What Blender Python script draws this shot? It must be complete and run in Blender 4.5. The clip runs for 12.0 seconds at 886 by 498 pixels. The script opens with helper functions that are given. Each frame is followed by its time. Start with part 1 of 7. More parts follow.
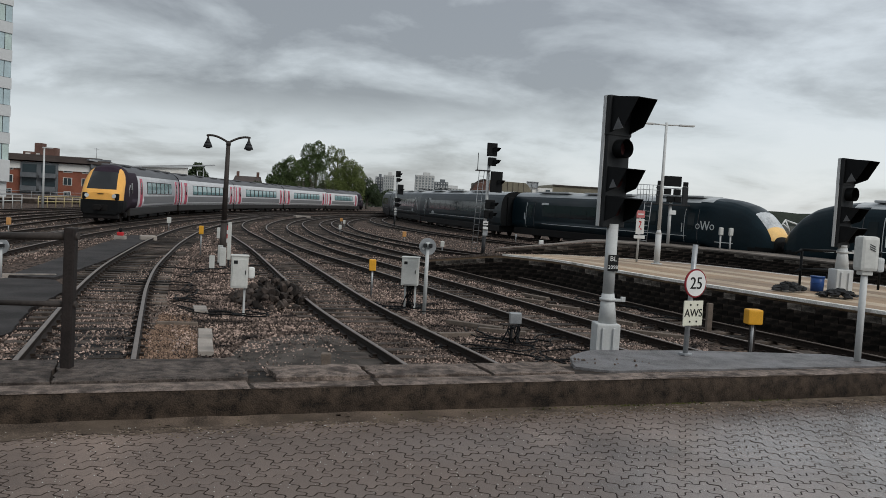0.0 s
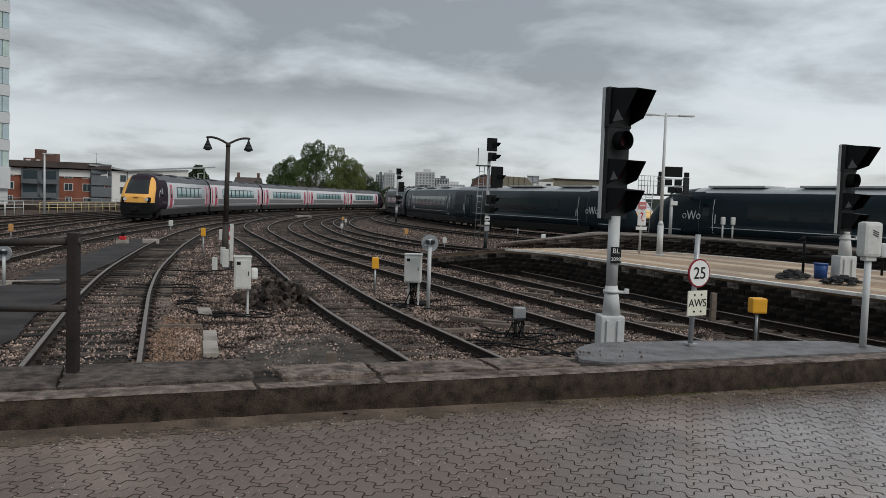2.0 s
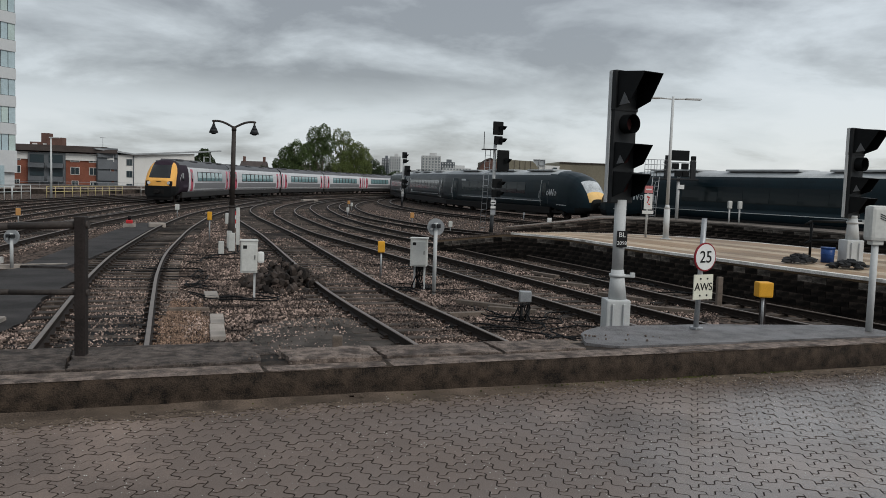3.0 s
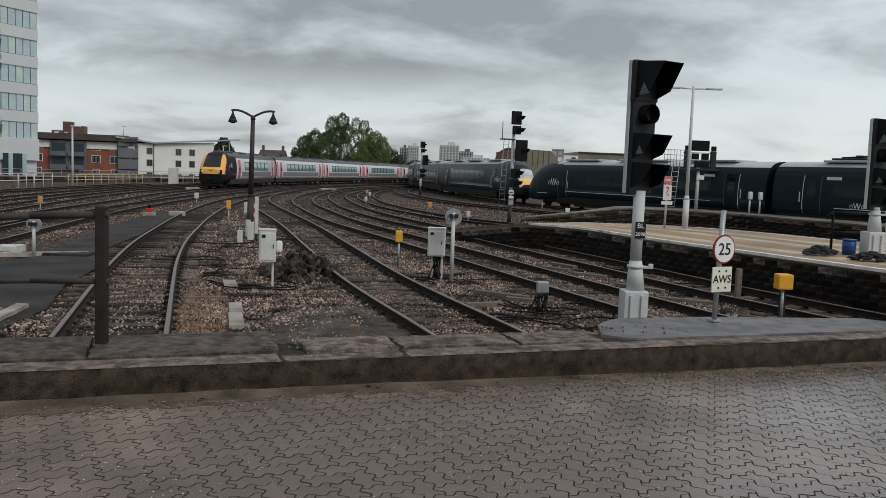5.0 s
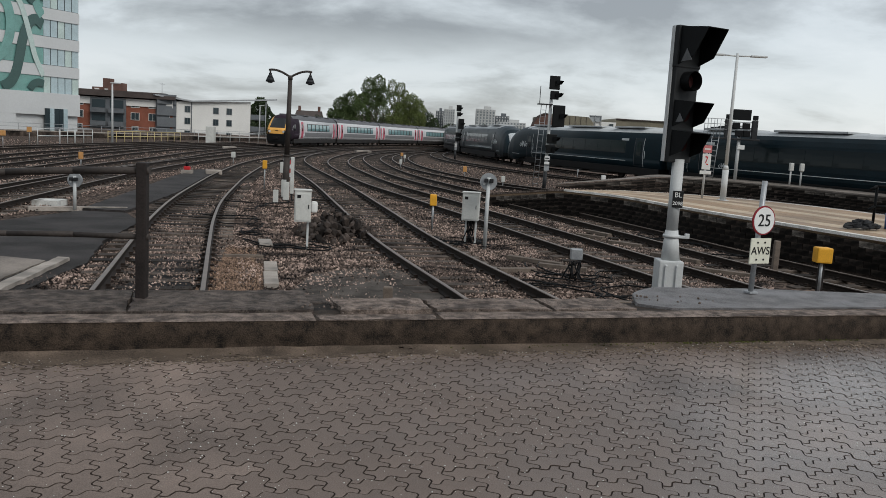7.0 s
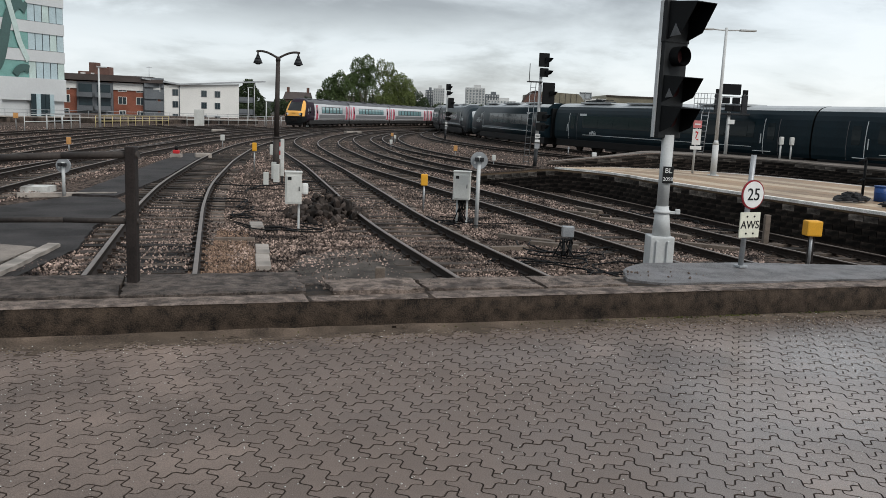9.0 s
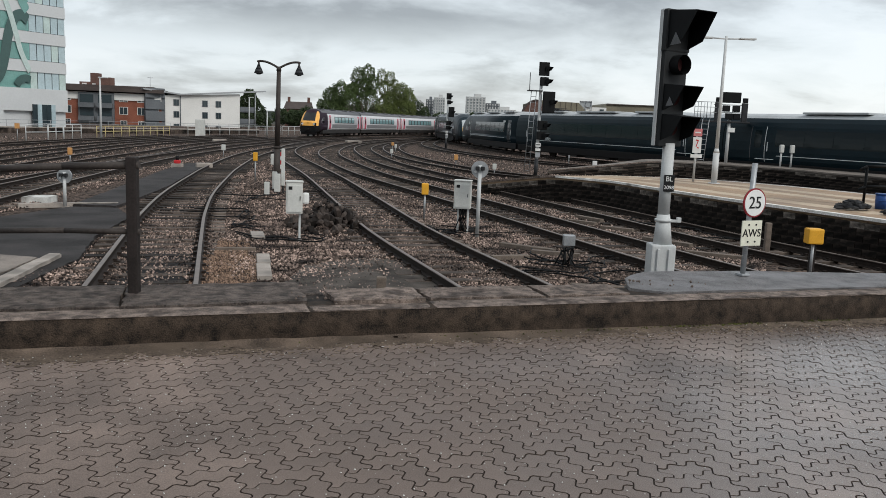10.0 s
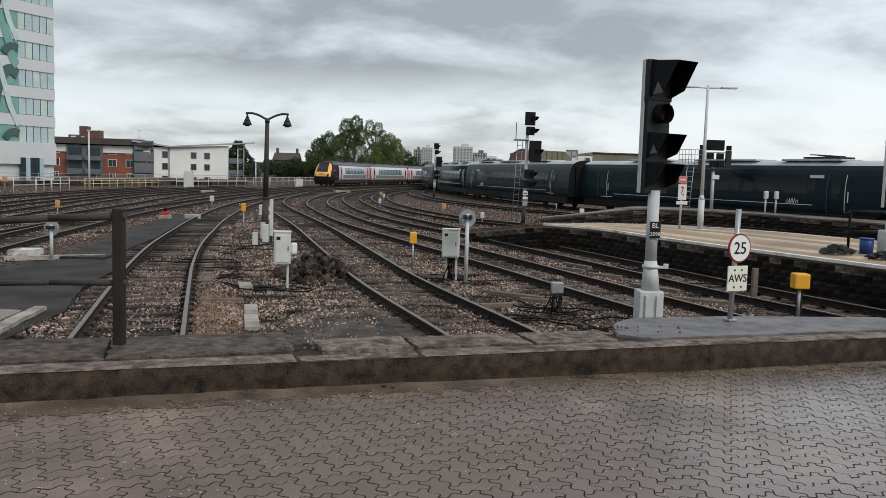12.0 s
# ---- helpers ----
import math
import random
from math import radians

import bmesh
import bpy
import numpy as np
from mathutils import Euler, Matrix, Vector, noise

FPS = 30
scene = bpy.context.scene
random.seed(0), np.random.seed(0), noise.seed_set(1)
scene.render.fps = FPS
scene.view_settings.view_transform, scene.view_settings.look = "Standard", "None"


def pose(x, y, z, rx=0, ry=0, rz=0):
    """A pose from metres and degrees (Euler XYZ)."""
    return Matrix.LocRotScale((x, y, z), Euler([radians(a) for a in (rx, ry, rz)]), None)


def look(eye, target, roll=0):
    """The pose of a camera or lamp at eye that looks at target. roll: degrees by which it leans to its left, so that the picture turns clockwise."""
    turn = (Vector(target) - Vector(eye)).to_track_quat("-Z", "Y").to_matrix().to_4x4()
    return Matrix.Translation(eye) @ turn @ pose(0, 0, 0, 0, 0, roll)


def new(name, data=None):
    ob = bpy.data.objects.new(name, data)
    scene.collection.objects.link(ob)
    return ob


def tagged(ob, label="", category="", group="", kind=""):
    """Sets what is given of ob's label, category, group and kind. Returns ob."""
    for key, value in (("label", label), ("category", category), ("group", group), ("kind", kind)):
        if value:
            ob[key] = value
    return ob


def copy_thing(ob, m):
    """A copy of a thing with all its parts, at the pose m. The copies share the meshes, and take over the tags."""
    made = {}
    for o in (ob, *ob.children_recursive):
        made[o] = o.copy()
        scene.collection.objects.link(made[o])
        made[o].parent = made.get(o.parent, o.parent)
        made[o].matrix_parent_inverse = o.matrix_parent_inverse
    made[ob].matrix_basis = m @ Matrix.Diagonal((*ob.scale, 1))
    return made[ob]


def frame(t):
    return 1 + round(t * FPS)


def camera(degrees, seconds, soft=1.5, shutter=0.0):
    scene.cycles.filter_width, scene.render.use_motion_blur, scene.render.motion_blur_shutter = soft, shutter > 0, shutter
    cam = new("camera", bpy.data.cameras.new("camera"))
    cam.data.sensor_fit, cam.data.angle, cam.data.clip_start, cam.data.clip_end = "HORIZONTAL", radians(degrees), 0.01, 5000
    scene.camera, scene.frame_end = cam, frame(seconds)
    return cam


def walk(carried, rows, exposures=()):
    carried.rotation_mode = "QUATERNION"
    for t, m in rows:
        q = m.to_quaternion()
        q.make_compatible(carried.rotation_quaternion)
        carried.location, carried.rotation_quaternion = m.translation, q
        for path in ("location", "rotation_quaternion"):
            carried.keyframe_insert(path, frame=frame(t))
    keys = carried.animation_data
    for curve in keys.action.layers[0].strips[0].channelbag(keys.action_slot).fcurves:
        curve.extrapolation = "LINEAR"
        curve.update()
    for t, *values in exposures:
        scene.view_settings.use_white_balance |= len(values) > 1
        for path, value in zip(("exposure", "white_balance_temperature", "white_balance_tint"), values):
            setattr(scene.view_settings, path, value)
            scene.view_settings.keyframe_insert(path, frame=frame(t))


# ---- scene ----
cam = camera(56.0, 12.0, 0.7)
PATH = [
    (0, (0.01, 0.023, 2.445), (0.161, 2.014, 2.336), 3.3),
    (0.5, (0.0, 0.031, 2.438), (0.125, 2.021, 2.287), 2.1),
    (1, (-0.003, 0.033, 2.441), (0.146, 2.023, 2.303), 1.9),
    (1.5, (0.002, 0.027, 2.446), (0.13, 2.018, 2.309), 1.9),
    (2, (0.008, 0.026, 2.442), (0.154, 2.017, 2.324), 1.9),
    (2.5, (0.008, 0.023, 2.44), (0.146, 2.013, 2.3), 1.9),
    (3, (0.007, 0.017, 2.441), (0.14, 2.007, 2.284), 1.9),
    (3.5, (0.005, 0.012, 2.44), (0.094, 2.005, 2.302), 2.1),
    (3.7, (0.004, 0.02, 2.438), (0.092, 2.009, 2.25), 1.6),
    (5.3, (0.014, 0.007, 2.455), (0.1, 1.997, 2.275), 2.3),
    (5.5, (0.015, 0.002, 2.453), (0.08, 1.993, 2.283), 2.7),
    (6, (0.007, 0.009, 2.448), (0.039, 1.994, 2.203), 2.8),
    (6.5, (0.0, 0.0, 2.45), (0.0, 1.985, 2.201), 3.1),
    (7, (-0.006, 0.012, 2.448), (0.01, 1.993, 2.176), 3.3),
    (7.2, (-0.011, 0.013, 2.44), (0.012, 1.996, 2.175), 3.2),
    (9, (0.002, -0.004, 2.446), (0.039, 1.97, 2.127), 2.4),
    (9.5, (-0.004, 0.01, 2.447), (0.011, 1.981, 2.105), 2.8),
    (10, (-0.001, 0.009, 2.448), (0.033, 1.986, 2.15), 2.2),
    (10.5, (-0.002, 0.008, 2.441), (0.031, 1.994, 2.215), 2.4),
    (11, (0.005, 0.004, 2.448), (0.044, 1.993, 2.24), 2.1),
    (11.5, (0.009, 0.005, 2.443), (0.067, 1.996, 2.255), 2.0),
    (12, (0.011, 0.0, 2.445), (0.068, 1.991, 2.264), 1.7),
]
walk(cam, [(t, look(eye, target, roll)) for t, eye, target, roll in PATH], [(0, 0.0), (3.5, 0.0), (5.5, 0.0), (6.5, 0.05), (7.2, 0.12), (9.0, 0.34), (10.0, 0.34), (12.0, 0.30)])

# ---- world, sun, exposure ----
world = bpy.data.worlds.new("overcast_sky")
scene.world = world
world.use_nodes = True
wn, wl = world.node_tree.nodes, world.node_tree.links
wn.clear()


def wnode(kind, **props):
    n = wn.new(kind)
    for k, v in props.items():
        if k == "operation":
            n.operation = v
    return n


SUN_EL, SUN_AZ = radians(42), radians(60)
sky = wn.new("ShaderNodeTexSky")
sky.sky_type = "NISHITA"
sky.sun_disc = False
sky.sun_elevation, sky.sun_rotation = SUN_EL, SUN_AZ
tc = wn.new("ShaderNodeTexCoord")
sep = wn.new("ShaderNodeSeparateXYZ")
wl.new(tc.outputs["Generated"], sep.inputs[0])
zup = wnode("ShaderNodeMath", operation="MAXIMUM")
wl.new(sep.outputs[2], zup.inputs[0])
zup.inputs[1].default_value = 0.0
zoff = wnode("ShaderNodeMath", operation="ADD")
wl.new(zup.outputs[0], zoff.inputs[0])
zoff.inputs[1].default_value = 0.21
dx, dy = wnode("ShaderNodeMath", operation="DIVIDE"), wnode("ShaderNodeMath", operation="DIVIDE")
wl.new(sep.outputs[0], dx.inputs[0])
wl.new(zoff.outputs[0], dx.inputs[1])
wl.new(sep.outputs[1], dy.inputs[0])
wl.new(zoff.outputs[0], dy.inputs[1])
comb = wn.new("ShaderNodeCombineXYZ")
wl.new(dx.outputs[0], comb.inputs[0])
wl.new(dy.outputs[0], comb.inputs[1])
cloud = wn.new("ShaderNodeTexNoise")
cloud.inputs["Scale"].default_value = 1.35
cloud.inputs["Detail"].default_value = 8.0
cloud.inputs["Roughness"].default_value = 0.57
cloud.inputs["Distortion"].default_value = 0.25
place = wn.new("ShaderNodeMapping")
place.inputs["Location"].default_value = (5.3, 2.2, 0.4)
wl.new(comb.outputs[0], place.inputs["Vector"])
wl.new(place.outputs[0], cloud.inputs["Vector"])


def smooth(src, a, b, lo, hi):
    """A soft step from lo to hi as src goes from a to b."""
    m = wn.new("ShaderNodeMapRange")
    m.interpolation_type = "SMOOTHSTEP"
    m.inputs["From Min"].default_value, m.inputs["From Max"].default_value = a, b
    m.inputs["To Min"].default_value, m.inputs["To Max"].default_value = lo, hi
    wl.new(src, m.inputs["Value"])
    return m.outputs[0]


def calc(op, a, b, c=None):
    m = wnode("ShaderNodeMath", operation=op)
    for k, v in enumerate((a, b) if c is None else (a, b, c)):
        if isinstance(v, (int, float)):
            m.inputs[k].default_value = v
        else:
            wl.new(v, m.inputs[k])
    return m.outputs[0]


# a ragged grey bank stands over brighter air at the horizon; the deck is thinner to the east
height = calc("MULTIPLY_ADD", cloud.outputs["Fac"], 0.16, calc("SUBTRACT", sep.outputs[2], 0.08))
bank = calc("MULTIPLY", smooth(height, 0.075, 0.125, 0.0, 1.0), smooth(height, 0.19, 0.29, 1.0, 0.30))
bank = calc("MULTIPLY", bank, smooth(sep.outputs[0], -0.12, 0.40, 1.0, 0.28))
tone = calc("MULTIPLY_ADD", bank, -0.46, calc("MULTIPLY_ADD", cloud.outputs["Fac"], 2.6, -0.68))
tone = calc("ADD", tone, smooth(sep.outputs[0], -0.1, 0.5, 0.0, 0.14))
ramp = wn.new("ShaderNodeValToRGB")
ramp.color_ramp.elements[0].position, ramp.color_ramp.elements[0].color = 0.10, (0.255, 0.272, 0.288, 1)
ramp.color_ramp.elements[1].position, ramp.color_ramp.elements[1].color = 0.95, (0.62, 0.662, 0.692, 1)
for spot, shade in ((0.42, (0.415, 0.447, 0.468, 1)), (0.66, (0.555, 0.60, 0.63, 1))):
    mid = ramp.color_ramp.elements.new(spot)
    mid.color = shade
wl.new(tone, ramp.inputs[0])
skymul = wn.new("ShaderNodeMixRGB")
skymul.blend_type = "MIX"
skymul.inputs[0].default_value = 0.015
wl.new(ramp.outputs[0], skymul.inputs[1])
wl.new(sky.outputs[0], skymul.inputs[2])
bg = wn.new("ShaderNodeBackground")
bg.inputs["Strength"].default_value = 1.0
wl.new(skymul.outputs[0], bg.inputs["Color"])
wout = wn.new("ShaderNodeOutputWorld")
wl.new(bg.outputs[0], wout.inputs[0])

sun = new("sun", bpy.data.lights.new("sun", "SUN"))
sun.data.energy, sun.data.angle, sun.data.color = 1.4, radians(25), (1.0, 0.97, 0.92)
sun.matrix_world = look((60, -30, 80), (0, 40, 0))


# ---- materials ----
MATS = {}


def mat(name, color, rough=0.7, metal=0.0, vary=0.25, scale=6.0, fine=60.0, bump=0.15, stain=None, coat=0.0, island=0.0, spec=0.22, wear=0.45):
    """A procedural surface: a base colour with a broad and a fine variation, stains and relief."""
    if name in MATS:
        return MATS[name]
    m = MATS[name] = bpy.data.materials.new(name)
    m.use_nodes = True
    n, l = m.node_tree.nodes, m.node_tree.links
    b = n["Principled BSDF"]
    c = n.new("ShaderNodeTexCoord")
    big, small = n.new("ShaderNodeTexNoise"), n.new("ShaderNodeTexNoise")
    big.inputs["Scale"].default_value, big.inputs["Detail"].default_value = scale, 5
    small.inputs["Scale"].default_value, small.inputs["Detail"].default_value = fine, 4
    for t in (big, small):
        l.new(c.outputs["Object"], t.inputs["Vector"])
    mixv = n.new("ShaderNodeMixRGB")
    mixv.inputs[0].default_value = 0.45
    l.new(big.outputs["Fac"], mixv.inputs[1])
    l.new(small.outputs["Fac"], mixv.inputs[2])
    r = n.new("ShaderNodeValToRGB")
    lo = [max(0, v * (1 - vary)) for v in color]
    hi = [min(1, v * (1 + vary)) for v in color]
    r.color_ramp.elements[0].position, r.color_ramp.elements[0].color = 0.37, (*lo, 1)
    r.color_ramp.elements[1].position, r.color_ramp.elements[1].color = 0.63, (*hi, 1)
    l.new(mixv.outputs[0], r.inputs[0])
    out = r.outputs[0]
    if stain:
        s = n.new("ShaderNodeTexNoise")
        s.inputs["Scale"].default_value, s.inputs["Detail"].default_value = scale * 0.45, 7
        l.new(c.outputs["Object"], s.inputs["Vector"])
        sr = n.new("ShaderNodeValToRGB")
        sr.color_ramp.elements[0].position, sr.color_ramp.elements[1].position = wear, wear + 0.17
        l.new(s.outputs["Fac"], sr.inputs[0])
        sm = n.new("ShaderNodeMixRGB")
        l.new(sr.outputs[0], sm.inputs[0])
        l.new(out, sm.inputs[1])
        sm.inputs[2].default_value = (*stain, 1)
        out = sm.outputs[0]
    if island:
        src = n.new("ShaderNodeNewGeometry").outputs["Random Per Island"]
        oi = n.new("ShaderNodeObjectInfo").outputs["Random"]
        add = n.new("ShaderNodeMath")
        l.new(src, add.inputs[0])
        l.new(oi, add.inputs[1])
        fr = n.new("ShaderNodeMath")
        fr.operation = "FRACT"
        l.new(add.outputs[0], fr.inputs[0])
        hv = n.new("ShaderNodeMapRange")
        hv.inputs["To Min"].default_value, hv.inputs["To Max"].default_value = 1 - island, 1 + island
        l.new(fr.outputs[0], hv.inputs["Value"])
        hs = n.new("ShaderNodeHueSaturation")
        l.new(hv.outputs[0], hs.inputs["Value"])
        l.new(out, hs.inputs["Color"])
        out = hs.outputs[0]
    l.new(out, b.inputs["Base Color"])
    b.inputs["Metallic"].default_value = metal
    b.inputs["Specular IOR Level"].default_value = spec
    b.inputs["Coat Weight"].default_value = coat
    rr = n.new("ShaderNodeMapRange")
    rr.inputs["To Min"].default_value, rr.inputs["To Max"].default_value = max(0.02, rough - 0.12), min(1, rough + 0.12)
    l.new(mixv.outputs[0], rr.inputs["Value"])
    l.new(rr.outputs[0], b.inputs["Roughness"])
    if bump:
        bp = n.new("ShaderNodeBump")
        bp.inputs["Strength"].default_value, bp.inputs["Distance"].default_value = bump, 0.02
        l.new(mixv.outputs[0], bp.inputs["Height"])
        l.new(bp.outputs[0], b.inputs["Normal"])
    return m


def glass(name, color, rough=0.06):
    return mat(name, color, rough, 0.0, 0.12, 0.6, 5.0, 0.0, spec=0.55)


def glow(name, color, strength):
    m = MATS[name] = bpy.data.materials.new(name)
    m.use_nodes = True
    b = m.node_tree.nodes["Principled BSDF"]
    b.inputs["Base Color"].default_value = (*color, 1)
    b.inputs["Emission Color"].default_value = (*color, 1)
    b.inputs["Emission Strength"].default_value = strength
    return m


BALLAST = mat("ballast_soil", (0.052, 0.037, 0.030), 0.9, vary=0.7, scale=1.2, fine=26, bump=0.9, stain=(0.014, 0.012, 0.011), spec=0.1)
def stony(m, size, dark, light):
    """Lay a mosaic of small stones, each with its own tone, over a ground material."""
    n, l = m.node_tree.nodes, m.node_tree.links
    b = n["Principled BSDF"]
    c = n.new("ShaderNodeTexCoord")
    v = n.new("ShaderNodeTexVoronoi")
    v.inputs["Scale"].default_value = size
    l.new(c.outputs["Object"], v.inputs["Vector"])
    sp = n.new("ShaderNodeSeparateColor")
    l.new(v.outputs["Color"], sp.inputs[0])
    r = n.new("ShaderNodeValToRGB")
    r.color_ramp.elements[0].position, r.color_ramp.elements[0].color = 0.25, (*dark, 1)
    r.color_ramp.elements[1].position, r.color_ramp.elements[1].color = 1.0, (*light, 1)
    l.new(sp.outputs[0], r.inputs[0])
    mx = n.new("ShaderNodeMixRGB")
    mx.inputs[0].default_value = 0.62
    src = b.inputs["Base Color"].links[0].from_socket
    l.new(src, mx.inputs[1])
    l.new(r.outputs[0], mx.inputs[2])
    l.new(mx.outputs[0], b.inputs["Base Color"])
    bp = n.new("ShaderNodeBump")
    bp.inputs["Strength"].default_value, bp.inputs["Distance"].default_value = 0.9, 0.03
    bp.invert = True
    l.new(v.outputs["Distance"], bp.inputs["Height"])
    l.new(bp.outputs[0], b.inputs["Normal"])


stony(BALLAST, 16.0, (0.007, 0.005, 0.0045), (0.27, 0.198, 0.160))
STONE = mat("ballast_stone", (0.28, 0.208, 0.174), 0.75, vary=0.35, scale=3, fine=40, bump=0.2, island=0.95, stain=(0.022, 0.018, 0.017), wear=0.47, spec=0.15)
EARTH = mat("far_ground", (0.045, 0.045, 0.034), 0.9, vary=0.4, scale=0.05, fine=1.0, bump=0.1)
ROCK = mat("dark_rock", (0.044, 0.034, 0.029), 0.8, vary=0.5, scale=5, fine=40, bump=0.5, island=0.85)
PAVER = mat("paver_concrete", (0.158, 0.118, 0.097), 0.55, vary=0.5, scale=1.1, fine=190, bump=0.35, island=0.09, spec=0.5)


def damp(m, dry, wet):
    """Let a broad film of water smooth the surface: thicker towards the low eastern end, in uneven pools."""
    n, l = m.node_tree.nodes, m.node_tree.links
    at = n.new("ShaderNodeNewGeometry").outputs["Position"]
    pool = n.new("ShaderNodeTexNoise")
    pool.inputs["Scale"].default_value, pool.inputs["Detail"].default_value = 0.9, 4
    l.new(at, pool.inputs["Vector"])
    sx = n.new("ShaderNodeSeparateXYZ")
    l.new(at, sx.inputs[0])
    low = n.new("ShaderNodeMath")
    low.operation = "MULTIPLY_ADD"
    l.new(sx.outputs[0], low.inputs[0])
    low.inputs[1].default_value = 0.20
    l.new(pool.outputs["Fac"], low.inputs[2])
    r = n.new("ShaderNodeMapRange")
    r.interpolation_type = "SMOOTHSTEP"
    r.inputs["From Min"].default_value, r.inputs["From Max"].default_value = 0.40, 1.15
    r.inputs["To Min"].default_value, r.inputs["To Max"].default_value = dry, wet
    l.new(low.outputs[0], r.inputs["Value"])
    b = m.node_tree.nodes["Principled BSDF"]
    l.new(r.outputs[0], b.inputs["Roughness"])
    film = n.new("ShaderNodeMapRange")
    film.interpolation_type = "SMOOTHSTEP"
    film.inputs["From Min"].default_value, film.inputs["From Max"].default_value = 0.35, 1.45
    film.inputs["To Min"].default_value, film.inputs["To Max"].default_value = 0.0, 1.0
    l.new(low.outputs[0], film.inputs["Value"])
    l.new(film.outputs[0], b.inputs["Coat Weight"])
    b.inputs["Coat Roughness"].default_value = 0.24
    b.inputs["Coat IOR"].default_value = 1.4


damp(PAVER, 0.66, 0.24)
# dark joint filling; on the block sides it paints the shade of the gaps
JOINT_SHADE = mat("paver_joint_and_gap_shade", (0.052, 0.039, 0.032), 0.9, vary=0.4, scale=10, fine=100, bump=0.3)
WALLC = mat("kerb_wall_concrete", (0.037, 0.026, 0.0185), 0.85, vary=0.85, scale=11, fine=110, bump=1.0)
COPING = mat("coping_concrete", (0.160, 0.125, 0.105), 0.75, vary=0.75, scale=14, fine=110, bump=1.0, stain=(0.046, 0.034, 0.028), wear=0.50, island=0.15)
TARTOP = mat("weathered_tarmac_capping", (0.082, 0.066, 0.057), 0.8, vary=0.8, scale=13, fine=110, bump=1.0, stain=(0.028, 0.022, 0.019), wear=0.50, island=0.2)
TARMAC = mat("tarmac", (0.043, 0.038, 0.037), 0.7, spec=0.14, vary=0.35, scale=2.0, fine=150, bump=0.35, stain=(0.022, 0.019, 0.018))
OILY = mat("oily_ground", (0.078, 0.068, 0.060), 0.85, vary=0.5, scale=2.5, fine=70, bump=0.6, stain=(0.030, 0.026, 0.023), wear=0.5, spec=0.1)
OILB = mat("black_oil_soaked_ground", (0.014, 0.013, 0.013), 0.75, vary=0.7, scale=4, fine=60, bump=1.0, stain=(0.035, 0.030, 0.027), wear=0.54, spec=0.12)
ASPHALT = mat("wet_tarmac", (0.112, 0.104, 0.103), 0.5, vary=0.7, scale=6, fine=110, bump=0.9, stain=(0.175, 0.168, 0.172), wear=0.50, spec=0.4)
RAIL = mat("rail_steel", (0.018, 0.012, 0.009), 0.7, 0.0, vary=0.4, scale=4, fine=60, bump=0.2)
RAILTOP = mat("polished_rail_head", (0.19, 0.158, 0.138), 0.42, 0.35, vary=0.3, scale=4, fine=40, bump=0.05)
SLEEPER = mat("sleeper_wood", (0.050, 0.039, 0.032), 0.78, vary=0.7, scale=3, fine=50, bump=0.8, island=0.7, stain=(0.15, 0.123, 0.104), wear=0.56)
BRICK_D = mat("platform_brick", (0.060, 0.046, 0.038), 0.85, vary=0.8, scale=1.6, fine=26, bump=0.6, stain=(0.008, 0.007, 0.006), island=0.5, spec=0.1)
LIMED = mat("lime_streaked_brick", (0.13, 0.112, 0.096), 0.85, vary=0.8, scale=3, fine=30, bump=0.6, stain=(0.03, 0.025, 0.021), island=0.5, wear=0.47)
PLATG = mat("platform_grey", (0.20, 0.172, 0.15), 0.75, vary=0.35, scale=1.5, fine=30, bump=0.3, stain=(0.11, 0.095, 0.082), wear=0.48)
DECK = mat("platform_surface", (0.30, 0.205, 0.128), 0.6, vary=0.3, scale=0.8, fine=30, bump=0.15, stain=(0.21, 0.15, 0.105), wear=0.5, island=0.12)
DECK_L = mat("platform_surface_pale", (0.44, 0.345, 0.245), 0.6, vary=0.25, scale=0.8, fine=30, bump=0.15, stain=(0.30, 0.22, 0.15), wear=0.55, island=0.1)
EDGEP = mat("worn_edge_paint", (0.74, 0.71, 0.66), 0.65, vary=0.3, scale=2.6, fine=30, bump=0.3, stain=(0.20, 0.165, 0.135), wear=0.56)
SILT = mat("brown_silt", (0.102, 0.076, 0.058), 0.85, vary=0.65, scale=4, fine=120, bump=0.5, stain=(0.082, 0.062, 0.046), wear=0.5)
DIRT = mat("wall_foot_dirt", (0.140, 0.108, 0.080), 0.95, vary=0.5, scale=8, fine=60, bump=0.3, island=0.35)
WHITEP = mat("white_edge_paint", (0.55, 0.54, 0.51), 0.6, vary=0.2, scale=4, fine=40, bump=0.2, stain=(0.12, 0.105, 0.09), wear=0.50)
GALV = mat("pale_grey_paint", (0.52, 0.53, 0.525), 0.55, 0.0, vary=0.08, scale=3, fine=30, bump=0.03, stain=(0.42, 0.41, 0.39), wear=0.64)
CABW = mat("cabinet_grey", (0.56, 0.56, 0.53), 0.5, vary=0.10, scale=3, fine=30, bump=0.05, stain=(0.40, 0.38, 0.34), wear=0.56)
# grey of the added triangles that stand for light showing through the hoods
HOOD_LIGHT = mat("hood_light_patch_grey", (0.12, 0.122, 0.125), 0.6, vary=0.2, scale=9, fine=60, bump=0.05)
STEEL = mat("galvanised_steel", (0.36, 0.37, 0.38), 0.45, 0.5, vary=0.18, scale=6, fine=60, bump=0.05)
BLACK = mat("signal_black", (0.0060, 0.0065, 0.007), 0.6, spec=0.15, vary=0.3, scale=5, fine=50, bump=0.05)
HEADG = mat("signal_head_grey", (0.017, 0.018, 0.019), 0.55, spec=0.25, vary=0.3, scale=4, fine=50, bump=0.06)
